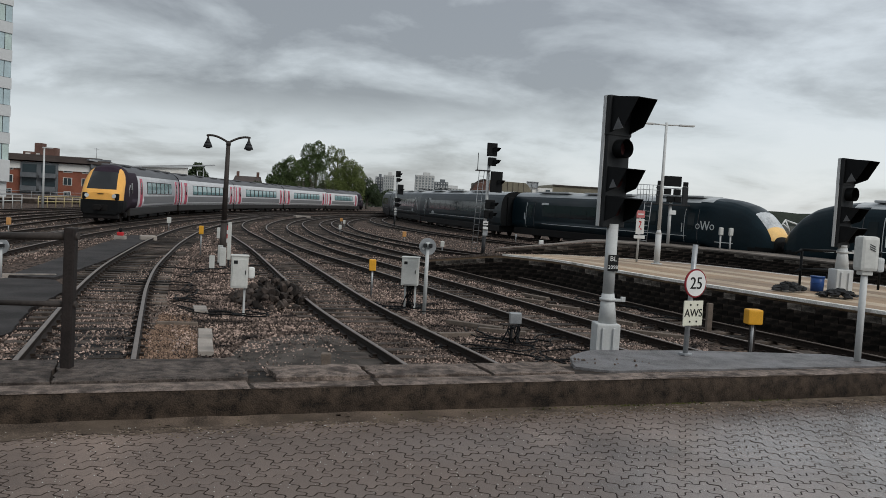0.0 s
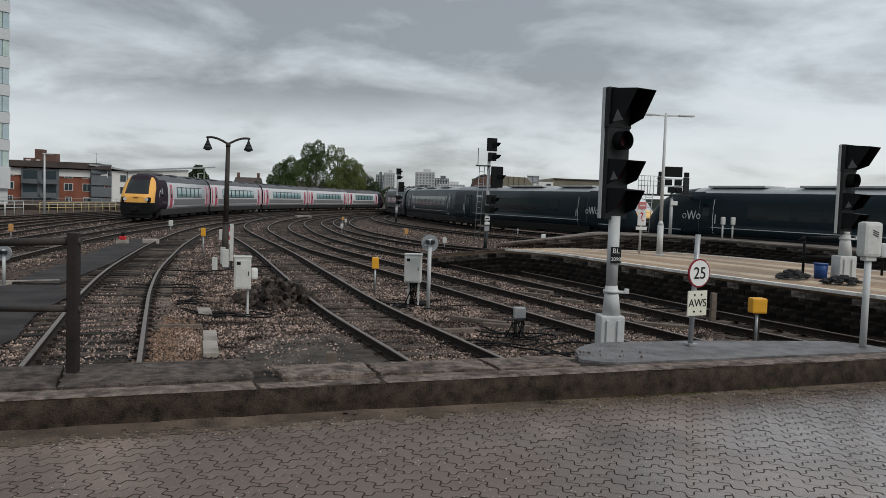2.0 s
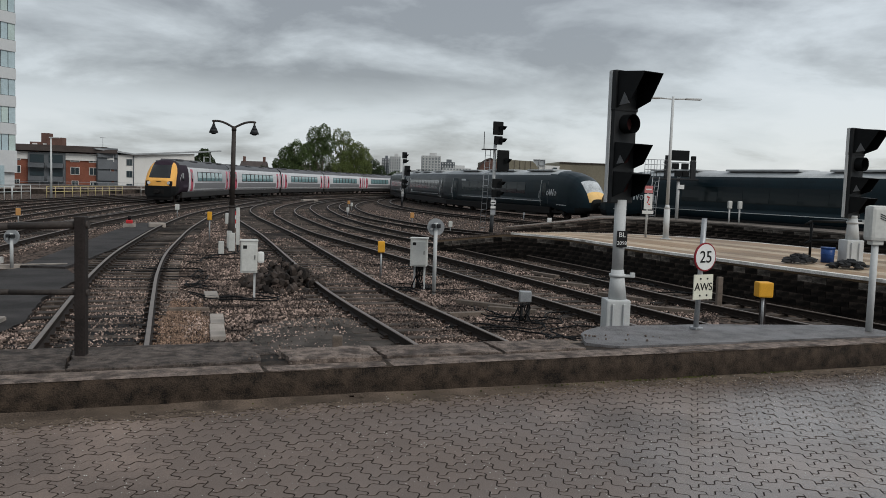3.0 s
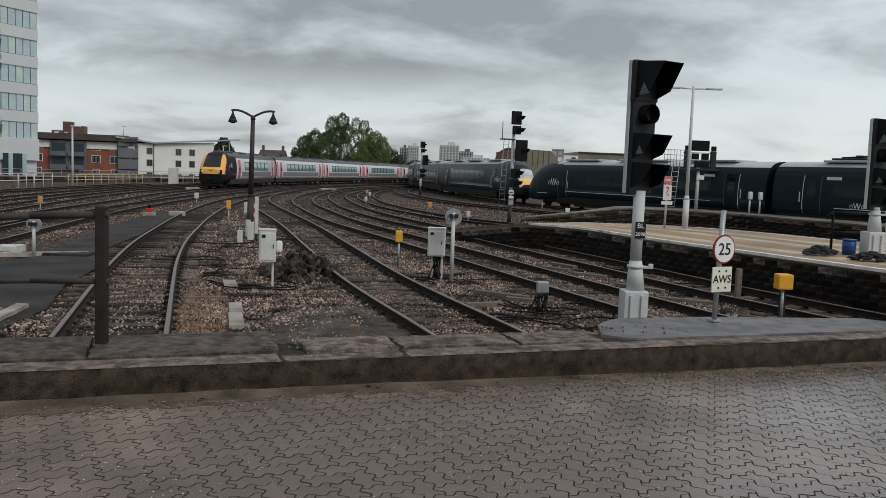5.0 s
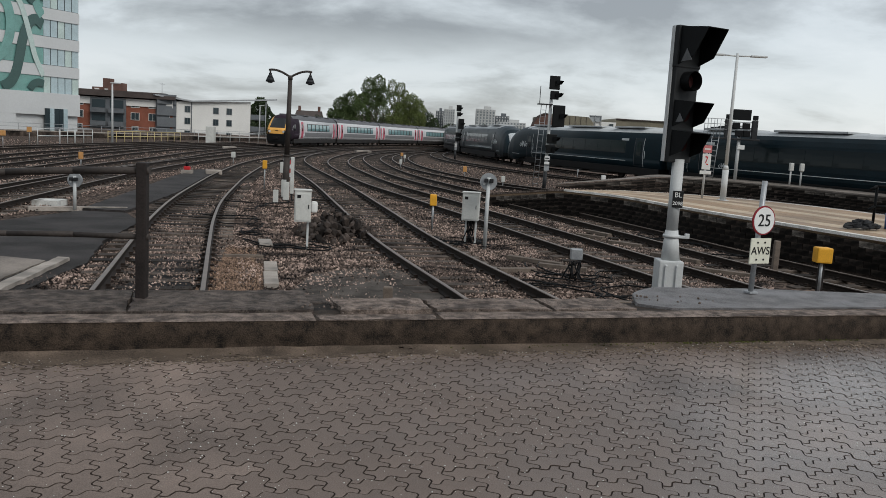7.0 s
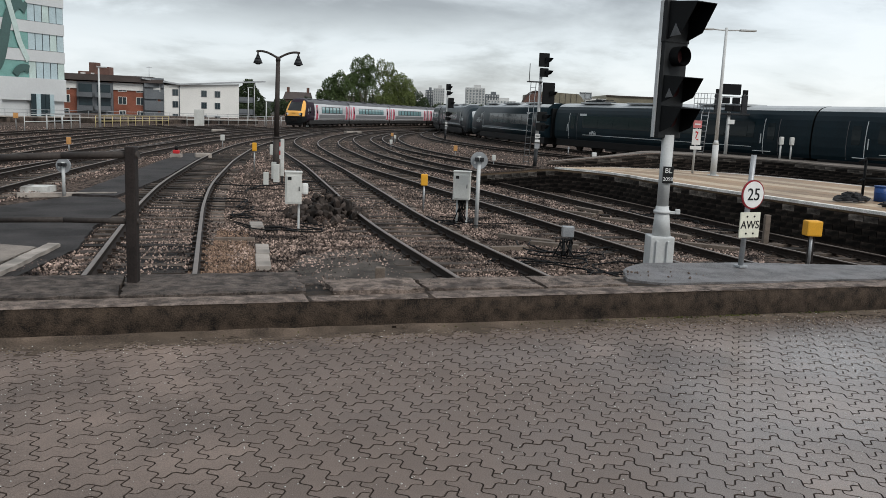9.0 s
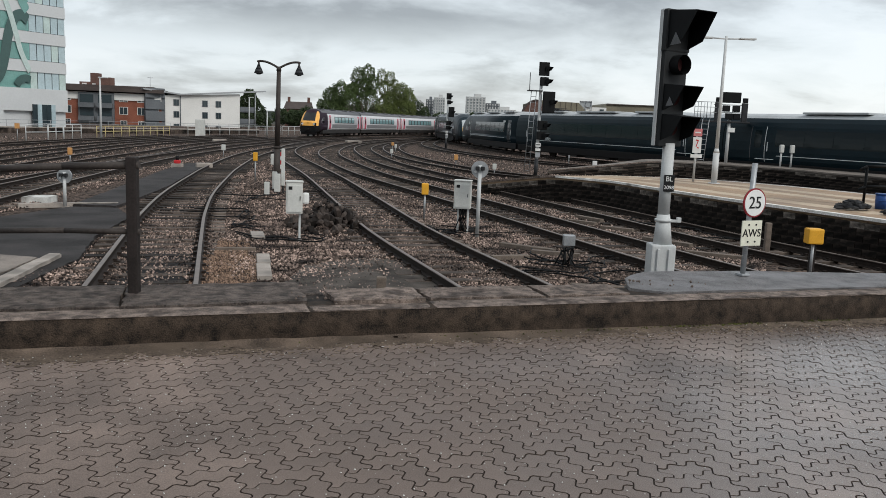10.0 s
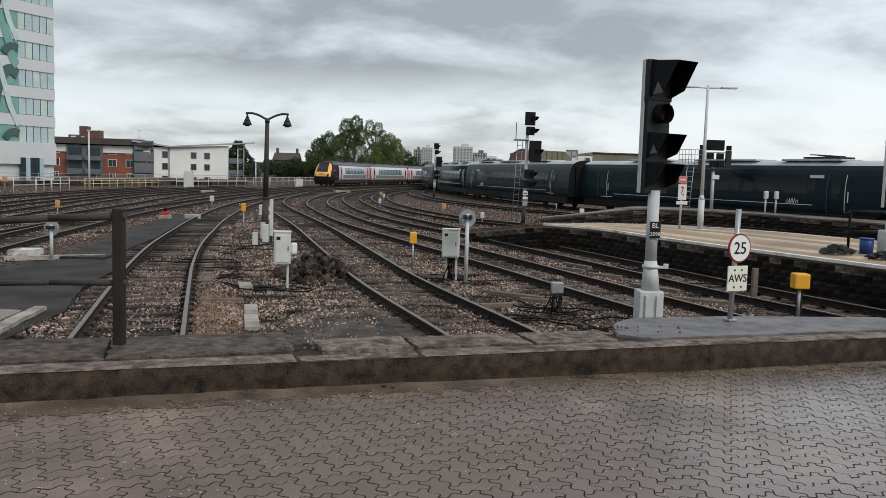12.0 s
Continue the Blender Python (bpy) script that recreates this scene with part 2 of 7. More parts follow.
DARKG = mat("dark_grey_metal", (0.026, 0.027, 0.029), 0.55, 0.1, vary=0.3, scale=5, fine=50, bump=0.08)
DARKB = mat("dark_brown_paint", (0.022, 0.017, 0.0155), 0.6, vary=0.35, scale=6, fine=70, bump=0.25)
LAMPP = mat("lamp_post_brown", (0.046, 0.038, 0.034), 0.6, 0.0, vary=0.3, scale=5, fine=50, bump=0.1)
LENS = mat("signal_lens", (0.05, 0.02, 0.02), 0.12, vary=0.1, bump=0.0, coat=0.5)
YELLOW = mat("yellow_plastic", (0.72, 0.36, 0.035), 0.5, vary=0.12, scale=5, fine=60, bump=0.05, stain=(0.5, 0.25, 0.05), wear=0.6)
YELP = mat("yellow_rail_paint", (0.52, 0.43, 0.22), 0.55, vary=0.15, scale=5, fine=60, bump=0.05)
ORANGE = mat("faded_orange_plastic", (0.52, 0.27, 0.10), 0.5, vary=0.15, scale=5, fine=60, bump=0.05)
SIGNRED = mat("faded_sign_red", (0.24, 0.022, 0.030), 0.45, vary=0.15, scale=8, fine=60, bump=0.02)
PINKP = mat("sun_bleached_red", (0.58, 0.20, 0.20), 0.5, vary=0.12, scale=8, fine=60, bump=0.02)
REDP = mat("red_paint", (0.50, 0.03, 0.035), 0.45, vary=0.12, scale=5, fine=60, bump=0.03)
WHITE = mat("white_plate", (0.72, 0.72, 0.70), 0.45, vary=0.06, scale=5, fine=60, bump=0.02)
CREAM = mat("cream_plate", (0.66, 0.65, 0.54), 0.45, vary=0.08, scale=5, fine=60, bump=0.02)
INK = mat("sign_black", (0.012, 0.012, 0.012), 0.5, vary=0.1, bump=0.0)
BLUE = mat("blue_plastic", (0.02, 0.06, 0.20), 0.4, vary=0.15, bump=0.05)
SACK = mat("black_sandbag", (0.022, 0.022, 0.023), 0.7, vary=0.4, scale=8, fine=60, bump=0.5)
WOODP = mat("weathered_timber", (0.15, 0.12, 0.098), 0.8, vary=0.3, scale=8, fine=80, bump=0.4)
CONC = mat("pale_concrete", (0.34, 0.30, 0.265), 0.75, vary=0.25, scale=3, fine=50, bump=0.3, stain=(0.2, 0.18, 0.16), wear=0.5)
LEAF = mat("leaves", (0.056, 0.082, 0.027), 0.6, vary=0.35, scale=0.25, fine=3, bump=0.0, island=0.3)
LEAFY = mat("yellow_green_leaves", (0.084, 0.106, 0.030), 0.6, vary=0.35, scale=0.3, fine=3, bump=0.0, island=0.3)
LEAFD = mat("dark_leaves", (0.026, 0.040, 0.015), 0.65, vary=0.35, scale=0.4, fine=3, bump=0.0, island=0.4)
BARK = mat("bark", (0.13, 0.115, 0.095), 0.85, vary=0.4, scale=3, fine=20, bump=0.4)
HILL = mat("wooded_hill", (0.022, 0.028, 0.020), 0.9, vary=0.5, scale=0.03, fine=0.3, bump=0.0)
# trains
SILVER = mat("silver_train_paint", (0.60, 0.60, 0.61), 0.4, 0.0, vary=0.08, scale=0.8, fine=20, bump=0.02)
TROOF = mat("train_roof_grey", (0.10, 0.10, 0.105), 0.5, vary=0.2, scale=1.5, fine=20, bump=0.05)
TLOW = mat("train_lower_grey", (0.20, 0.20, 0.205), 0.45, vary=0.1, scale=1, fine=20, bump=0.02)
TSKIRT = mat("train_skirt_dark", (0.026, 0.024, 0.023), 0.6, vary=0.35, scale=2, fine=30, bump=0.1)
TUNDER = mat("running_gear_black", (0.007, 0.006, 0.006), 0.7, vary=0.4, scale=4, fine=30, bump=0.3)
TYELLOW = mat("train_end_yellow", (0.82, 0.42, 0.10), 0.4, vary=0.07, scale=2, fine=20, bump=0.02)
MAROON = mat("cab_side_maroon", (0.028, 0.018, 0.027), 0.6, spec=0.08, vary=0.2, scale=2, fine=20, bump=0.02)
TRED = mat("train_door_red", (0.50, 0.085, 0.13), 0.4, vary=0.1, scale=2, fine=20, bump=0.02)
# pale teal base colour paints the sky mirrored in the train windows
TWIN_SKY = glass("train_window_sky_tint", (0.20, 0.33, 0.34))
TBLACKW = glass("windscreen_black", (0.008, 0.009, 0.010))
GREEN = mat("deep_green_train_paint", (0.0042, 0.0135, 0.0190), 0.36, 0.0, vary=0.25, scale=0.6, fine=10, bump=0.01, spec=0.17)
# grey roof, its colour lightened to paint the sky sheen along the top
GROOF_SKY = mat("green_train_roof_sky_sheen", (0.42, 0.435, 0.44), 0.45, vary=0.15, scale=1, fine=20, bump=0.03)
GWIN = mat("green_train_window", (0.006, 0.012, 0.014), 0.15, vary=0.1, scale=0.5, bump=0.0, spec=0.22)
PALE = mat("pale_lettering", (0.62, 0.64, 0.64), 0.45, vary=0.05, bump=0.0)
NOSEY = mat("pale_nose_yellow", (0.80, 0.52, 0.20), 0.4, vary=0.08, scale=2, fine=20, bump=0.02)
# whitish base colour paints the bright sky reflected in the sloping windscreen
SCREEN_SKY = mat("windscreen_sky_tint", (0.42, 0.44, 0.45), 0.10, vary=0.3, scale=1.5, fine=8, bump=0.0, spec=0.6)
HEADL = mat("headlamp_glass", (0.55, 0.57, 0.58), 0.15, vary=0.1, bump=0.0, coat=0.5)
TAILRED = glow("tail_lamp_red", (0.9, 0.02, 0.02), 1.5)
# buildings
BRICKR = mat("red_brick", (0.23, 0.085, 0.055), 0.85, vary=0.25, scale=0.5, fine=6, bump=0.1)
RENDERW = mat("white_render", (0.70, 0.69, 0.66), 0.8, vary=0.06, scale=0.3, fine=4, bump=0.03)
ROOFB = mat("roof_brown", (0.075, 0.060, 0.055), 0.8, vary=0.2, scale=0.5, fine=6, bump=0.1)
PANELG = mat("grey_cladding", (0.13, 0.14, 0.15), 0.5, vary=0.15, scale=0.4, fine=5, bump=0.02)
PANELW = mat("white_cladding", (0.58, 0.59, 0.59), 0.4, 0.1, vary=0.05, scale=0.2, fine=4, bump=0.01)
BGLASS = glass("building_glass", (0.030, 0.044, 0.050))
# base colour is paled to paint the sky reflected in the panes
TPANE_SKY = glass("tower_pane_sky_tint", (0.40, 0.50, 0.53))
GRAVEL = mat("sandy_gravel", (0.175, 0.116, 0.083), 0.8, vary=0.35, scale=3, fine=40, bump=0.2, island=0.8, spec=0.15)
MOSS = mat("moss", (0.05, 0.052, 0.012), 0.9, vary=0.4, scale=8, fine=60, bump=0.3, island=0.4)
TGLASS = glass("tower_glass_teal", (0.15, 0.32, 0.29))
TGLASSD = glass("tower_glass_dark_green", (0.035, 0.085, 0.078))
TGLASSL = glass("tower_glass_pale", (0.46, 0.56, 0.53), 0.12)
SHEDR = mat("shed_roof_olive", (0.19, 0.17, 0.125), 0.7, vary=0.15, scale=0.3, fine=4, bump=0.05)
SCREENM = mat("pale_mesh_screen", (0.34, 0.36, 0.37), 0.6, vary=0.15, scale=2, fine=20, bump=0.05)
BRICKO = mat("old_brick", (0.14, 0.08, 0.065), 0.85, vary=0.25, scale=0.5, fine=6, bump=0.1)
TOWERC = mat("tower_block_concrete", (0.50, 0.50, 0.49), 0.8, vary=0.06, scale=0.05, fine=1, bump=0.0)
TOWERD = mat("tower_block_window_band", (0.20, 0.22, 0.23), 0.4, vary=0.1, scale=0.05, fine=1, bump=0.0)


# ---- mesh helpers ----
def box(bm, c, s, rot=None, mi=0, bev=0.0):
    """A box of size s centred at c; returns its faces."""
    m = Matrix.Translation(c) @ (rot.to_4x4() if rot else Matrix()) @ Matrix.Diagonal((*s, 1))
    vs = bmesh.ops.create_cube(bm, size=1, matrix=m)["verts"]
    fs = {f for v in vs for f in v.link_faces}
    for f in fs:
        f.material_index = mi
    if bev:
        es = {e for f in fs for e in f.edges}
        bmesh.ops.bevel(bm, geom=list(es), offset=bev, segments=2, affect="EDGES", profile=0.6)
    return fs


def cyl(bm, a, b, r0, r1=None, seg=14, mi=0, caps=True):
    """A tapered rod from a to b."""
    a, b = Vector(a), Vector(b)
    d = b - a
    m = Matrix.Translation((a + b) / 2) @ d.to_track_quat("Z", "Y").to_matrix().to_4x4()
    r = bmesh.ops.create_cone(bm, cap_ends=caps, segments=seg, radius1=r0, radius2=r0 if r1 is None else r1, depth=d.length, matrix=m)
    for f in {f for v in r["verts"] for f in v.link_faces}:
        f.material_index = mi
        f.smooth = len(f.verts) == 4
    return r["verts"]


def tube(bm, pts, r, seg=10, mi=0):
    for a, b in zip(pts, pts[1:]):
        cyl(bm, a, b, r, seg=seg, mi=mi)
        bmesh.ops.create_icosphere(bm, subdivisions=1, radius=r, matrix=Matrix.Translation(b))


def prism(bm, poly, z0, z1, mi=0):
    """An upright prism over a plan polygon, counter-clockwise. z1 may be a list with a height for each corner."""
    tops = z1 if isinstance(z1, (list, tuple)) else [z1] * len(poly)
    lo = [bm.verts.new((x, y, z0)) for x, y in poly]
    hi = [bm.verts.new((x, y, z)) for (x, y), z in zip(poly, tops)]
    fs = [bm.faces.new(hi), bm.faces.new(lo[::-1])]
    for i in range(len(poly)):
        j = (i + 1) % len(poly)
        fs.append(bm.faces.new((lo[i], lo[j], hi[j], hi[i])))
    for f in fs:
        f.material_index = mi
    return fs


def mesh(name, bm, *mats):
    me = bpy.data.meshes.new(name)
    bm.normal_update()
    bm.to_mesh(me)
    bm.free()
    for m in mats:
        me.materials.append(m)
    return me


def part(name, bm, material, parent, label=""):
    mats = material if isinstance(material, (list, tuple)) else [material]
    ob = new(name, mesh(name, bm, *mats))
    ob.parent = parent
    if label:
        tagged(ob, label)
    return ob


def thing(name, label, category, m=None, group="", kind=""):
    """An Empty at a thing's base, to carry its parts."""
    ob = tagged(new(name), label, category, group, kind)
    ob.empty_display_size = 0.2
    if m is not None:
        ob.matrix_basis = m
    return ob


def solid(name, bm, material, label, category, m=None, group="", kind=""):
    """A thing that is one mesh."""
    mats = material if isinstance(material, (list, tuple)) else [material]
    ob = tagged(new(name, mesh(name, bm, *mats)), label, category, group, kind)
    if m is not None:
        ob.matrix_basis = m
    return ob


def piece(name, me, parent, m):
    """A small piece that shares its mesh with others."""
    ob = new(name, me)
    ob.parent = parent
    ob.matrix_basis = m
    return ob


def from_arrays(name, verts, faces, material):
    me = bpy.data.meshes.new(name)
    me.from_pydata(verts, [], faces)
    me.materials.append(material)
    me.update()
    return me


def curve(points, step=0.5):
    """A smooth line through plan points, sampled at even steps: places, and unit directions."""
    c = np.array(points, float)
    p = np.vstack([2 * c[0] - c[1], c, 2 * c[-1] - c[-2]])
    out = []
    for i in range(1, len(p) - 2):
        a, b, d, e = p[i - 1 : i + 3]
        for u in np.linspace(0, 1, 40, endpoint=False):
            out.append(0.5 * (2 * b + (d - a) * u + (2 * a - 5 * b + 4 * d - e) * u * u + (3 * b - a - 3 * d + e) * u**3))
    out = np.array(out + [c[-1]])
    s = np.r_[0, np.cumsum(np.linalg.norm(np.diff(out, axis=0), axis=1))]
    at = np.arange(0, s[-1], step)
    xy = np.c_[np.interp(at, s, out[:, 0]), np.interp(at, s, out[:, 1])]
    d = np.gradient(xy, axis=0)
    return xy, d / np.linalg.norm(d, axis=1)[:, None]


# ---- plan ----
# rail tops lie at z = 0; the paved concourse and the platforms stand above them
PAVE_Z, COPE_Z, PLAT_Z, BED_Z = 0.95, 1.17, 0.75, -0.16
KERB = Vector((0.0, 5.75))
KU = Vector((0.959, 0.284))
KV = Vector((-0.284, 0.959))


def kerb(u, v):
    """A plan place from the distance along the kerb and the distance behind its face."""
    p = KERB + KU * u + KV * v
    return (p.x, p.y)


KERB_TURN = Matrix.Rotation(math.atan2(KU.y, KU.x), 3, "Z")
TRACKS = {
    "siding": [(-3.4, 9.0), (-4.25, 12.35), (-5.5, 17.2), (-6.45, 21), (-7.6, 26.2), (-8.75, 32.5), (-10, 40), (-11.6, 52), (-12.3, 62), (-12.4, 75), (-12.2, 90)],
    "bay": [(2.3, 9.0), (1.15, 12.9), (-0.7, 19.2), (-2.5, 27), (-4.7, 36.5), (-6.9, 45), (-9.2, 54), (-11.2, 64), (-12.4, 76), (-12.8, 90), (-11.6, 108), (-9, 125), (-5.2, 142), (0, 160), (7, 178)],
    "through": [(7.3, 9.5), (5.3, 14.8), (3.7, 19.6), (2.0, 24.9), (-0.25, 31.6), (-3.0, 40), (-5.4, 50), (-7.2, 59), (-8.3, 69), (-8.7, 82), (-7.9, 98), (-5.7, 114), (-2.2, 130), (2.5, 147)],
    "platform_line": [(10.2, 12), (7.6, 18.5), (6.15, 23.1), (4.85, 27.2), (2.6, 34), (-0.3, 42), (-2.7, 51), (-4.5, 61), (-6.2, 75), (-6.3, 88), (-5.2, 104), (-2.5, 120), (1.5, 136)],
    "back_line": [(17, 26), (12.5, 32.5), (7.5, 39), (3.3, 44.5), (1.0, 50), (-1.2, 58), (-2.9, 68), (-4.0, 82), (-3.6, 98), (-1.6, 114)],
    "relief_line": [(25.5, 30), (19, 42), (12.5, 52.3), (8, 60), (4.4, 68.5), (1.8, 78), (0.0, 90), (-0.6, 104), (0.2, 120)],
    "east_line": [(34, 18), (29.5, 30), (22.6, 45), (15, 62), (10.5, 72), (7.5, 84), (5.2, 98), (3.2, 113), (1.8, 131), (1.6, 150), (2.8, 175), (6, 200), (12, 225), (21, 250)],
    "main": [(-14.2, 20), (-15.5, 30), (-16.6, 42), (-17.6, 54), (-18.8, 65), (-19.4, 76), (-19.3, 88), (-18.2, 104), (-15.8, 121), (-12.2, 140), (-7.2, 160), (-1.5, 178), (5, 195), (14, 214), (26, 234), (40, 256)],
    "west_line": [(-10.6, 8), (-11.3, 15), (-12.6, 24), (-14.1, 35), (-15.2, 46), (-15.8, 58), (-16.0, 70), (-15.6, 88), (-14.2, 105), (-11.5, 122)],
    "yard_one": [(-16.3, 22), (-18.3, 33), (-20.3, 46), (-21.9, 58), (-22.9, 72), (-22.8, 88), (-21.5, 106)],
    "yard_two": [(-20.5, 28), (-22.8, 42), (-24.6, 56), (-25.9, 72), (-26.1, 90), (-24.9, 110)],
    "yard_three": [(-27.6, 34), (-28.7, 50), (-29.4, 70), (-29.2, 95)],
}


# ---- ground, tracks ----
def make_ground():
    xs = np.unique(np.r_[np.linspace(-2500, -120, 14), np.linspace(-120, -26, 30), np.linspace(-26, 26, 209), np.linspace(26, 120, 30), np.linspace(120, 2500, 14)])
    ys = np.unique(np.r_[np.linspace(-1200, 0, 8), np.linspace(0, 8, 10), np.linspace(8, 50, 169), np.linspace(50, 130, 70), np.linspace(130, 400, 30), np.linspace(400, 3500, 16)])
    verts = []
    for y in ys:
        for x in xs:
            near = 1.0 if (abs(x) < 27 and 8 < y < 60) else 0.3
            z = BED_Z - 0.045 + near * (0.05 * noise.noise((x * 0.35, y * 0.35, 0)) + 0.035 * noise.noise((x * 1.6, y * 1.6, 3)))
            verts.append((x, y, z))
    w = len(xs)
    faces = [(j * w + i, j * w + i + 1, (j + 1) * w + i + 1, (j + 1) * w + i) for j in range(len(ys) - 1) for i in range(w - 1)]
    me = from_arrays("ground", verts, faces, BALLAST)
    me.materials.append(EARTH)
    for f in me.polygons:
        c = f.center
        f.use_smooth = True
        f.material_index = 1 if (c.y > 300 or c.y < -40 or abs(c.x) > 130) else 0
    return tagged(new("ground", me), "brown stone ballast and oily earth between the tracks", "ground", kind="structure")


make_ground()


def rail_mesh(xy, d, off, head):
    """One running rail along a line: a web and foot, or its head alone."""
    prof = [(-0.032, -0.018), (0.032, -0.018), (0.035, -0.002), (0.0, 0.0), (-0.035, -0.002)] if head else [(-0.07, -0.155), (0.07, -0.155), (0.07, -0.14), (0.012, -0.12), (0.012, -0.045), (0.034, -0.03), (0.034, -0.017), (-0.034, -0.017), (-0.034, -0.03), (-0.012, -0.045), (-0.012, -0.12), (-0.07, -0.14)]
    n = np.c_[d[:, 1], -d[:, 0]]
    k = len(prof)
    verts = [(*(p + q * (off + a)), z) for p, q in zip(xy, n) for a, z in prof]
    faces = [(i * k + j, i * k + (j + 1) % k, (i + 1) * k + (j + 1) % k, (i + 1) * k + j) for i in range(len(xy) - 1) for j in range(k)]
    faces += [tuple(range(k)), tuple(range((len(xy) - 1) * k, len(xy) * k))[::-1]]
    return verts, faces


def sleeper_mesh():
    bm = bmesh.new()
    box(bm, (0, 0, -0.075), (2.5, 0.25, 0.15), bev=0.012)
    return mesh("sleeper", bm, SLEEPER)


def chair_mesh():
    bm = bmesh.new()
    for s in (-1, 1):
        box(bm, (s * 0.7525, 0, 0.01), (0.34, 0.16, 0.02))
        box(bm, (s * 0.7525 - 0.09, 0, 0.03), (0.07, 0.09, 0.05))
        box(bm, (s * 0.7525 + 0.09, 0, 0.03), (0.07, 0.09, 0.05))
    return mesh("rail_chair", bm, RAIL)


SLEEPER_ME, CHAIR_ME = sleeper_mesh(), chair_mesh()
NEAR_SPAN = {"siding": 34, "bay": 38, "through": 40, "platform_line": 40, "west_line": 40}


def make_track(key, points):
    t = thing("railway_track", "rusty running rails on dark timber sleepers", "railway track", kind="structure", group="tracks of the yard")
    xy, d = curve(points, 0.65)
    for s in (-1, 1):
        for head in (False, True):
            v, f = rail_mesh(xy, d, s * 0.7525, head)
            o = new("rail_head" if head else "rail", from_arrays("rail", v, f, RAILTOP if head else RAIL))
            o.parent = t
    rng = random.Random(key)
    far_v, far_f = [], []
    for p, q in zip(xy, d):
        a = math.atan2(q[1], q[0]) - math.pi / 2 + rng.uniform(-0.02, 0.02)
        m = Matrix.Translation((p[0], p[1], -0.152 + rng.uniform(-0.012, 0.004))) @ Matrix.Rotation(a, 4, "Z")
        if p[1] < NEAR_SPAN.get(key, 0):
            piece("sleeper", SLEEPER_ME, t, m)
            piece("rail_chair", CHAIR_ME, t, m)
        else:
            n = len(far_v)
            for x in (-1.25, 1.25):
                for y in (-0.125, 0.125):
                    for z in (-0.15, 0.0):
                        far_v.append(m @ Vector((x, y, z)))
            far_f += [(n + 1, n + 5, n + 7, n + 3), (n, n + 1, n + 3, n + 2), (n + 4, n + 6, n + 7, n + 5), (n, n + 4, n + 5, n + 1), (n + 2, n + 3, n + 7, n + 6)]
    if far_v:
        o = new("sleepers", from_arrays("sleepers", far_v, far_f, SLEEPER))
        o.parent = t
        tagged(o, kind="stuff")


for key, points in TRACKS.items():
    make_track(key, points)


def scatter_stones():
    """Loose ballast, thick by the near tracks and thinner further off."""
    rng = np.random.default_rng(5)
    base = np.array([(1, 0, 0), (-1, 0, 0), (0, 1, 0), (0, -1, 0), (0, 0, 1), (0, 0, -1)], float)
    tris = [(0, 2, 4), (2, 1, 4), (1, 3, 4), (3, 0, 4), (2, 0, 5), (1, 2, 5), (3, 1, 5), (0, 3, 5)]
    verts, faces = [], []
    lines = np.vstack([curve(TRACKS[k], 0.5)[0] for k in ("siding", "bay", "through", "platform_line", "west_line")])
    spans = [(110000, 9.5, 22, 0.012, 0.032), (80000, 22, 42, 0.016, 0.036), (30000, 42, 75, 0.024, 0.048)]
    for count, y0, y1, r0, r1 in spans:
        y = rng.uniform(y0, y1, count)
        x = rng.uniform(-0.60, 0.60, count) * (y + 2)
        keep = np.ones(count, bool)
        keep &= ~((x > 0.40 * y + 0.2) & (y < 27))
        clump = np.array([noise.noise((a * 0.45, b * 0.45, 9)) for a, b in zip(x, y)])
        keep &= clump > rng.uniform(-0.75, 0.25, count)
        # the tarmac paths and oily patches stay bare
        keep &= ~((x < -6.3 - 0.09 * (y - 11)) & (x > -9.6 - 0.1 * (y - 11)) & (y < 45))
        keep &= ~((x > -5.2 - 0.26 * (y - 12)) & (x < -3.2 - 0.26 * (y - 12)) & (y < 15.5) & (rng.random(count) < 0.5))
        keep &= ~((np.hypot((x + 0.9) / 1.5, (y - 14.2) / 1.7) < 1) & (rng.random(count) < 0.5))
        for px, py in zip(x[keep], y[keep]):
            inside = np.abs(lines - (px, py)).max(axis=1).min() < 0.3 or np.hypot(*(lines - (px, py)).T).min() < 1.3
            r = rng.uniform(r0, r1) * (0.85 if inside else 1.0)
            sc = rng.uniform(0.6, 1.25, 3) * r
            a = rng.uniform(0, 6.28)
            pts = base * sc * rng.uniform(0.75, 1.2, (6, 1))
            ca, sa = math.cos(a), math.sin(a)
            pts = np.c_[pts[:, 0] * ca - pts[:, 1] * sa, pts[:, 0] * sa + pts[:, 1] * ca, pts[:, 2]]
            n = len(verts)
            zz = BED_Z - 0.02 + r * 0.35 + 0.05 * noise.noise((px * 0.35, py * 0.35, 0)) + (0.0 if inside else 0.02)
            verts += [(px + q[0], py + q[1], zz + q[2]) for q in pts]
            faces += [(n + i, n + j, n + k) for i, j, k in tris]
    tagged(new("ballast", from_arrays("ballast", verts, faces, STONE)), "loose brown and grey ballast stones", "ballast", kind="stuff")


scatter_stones()


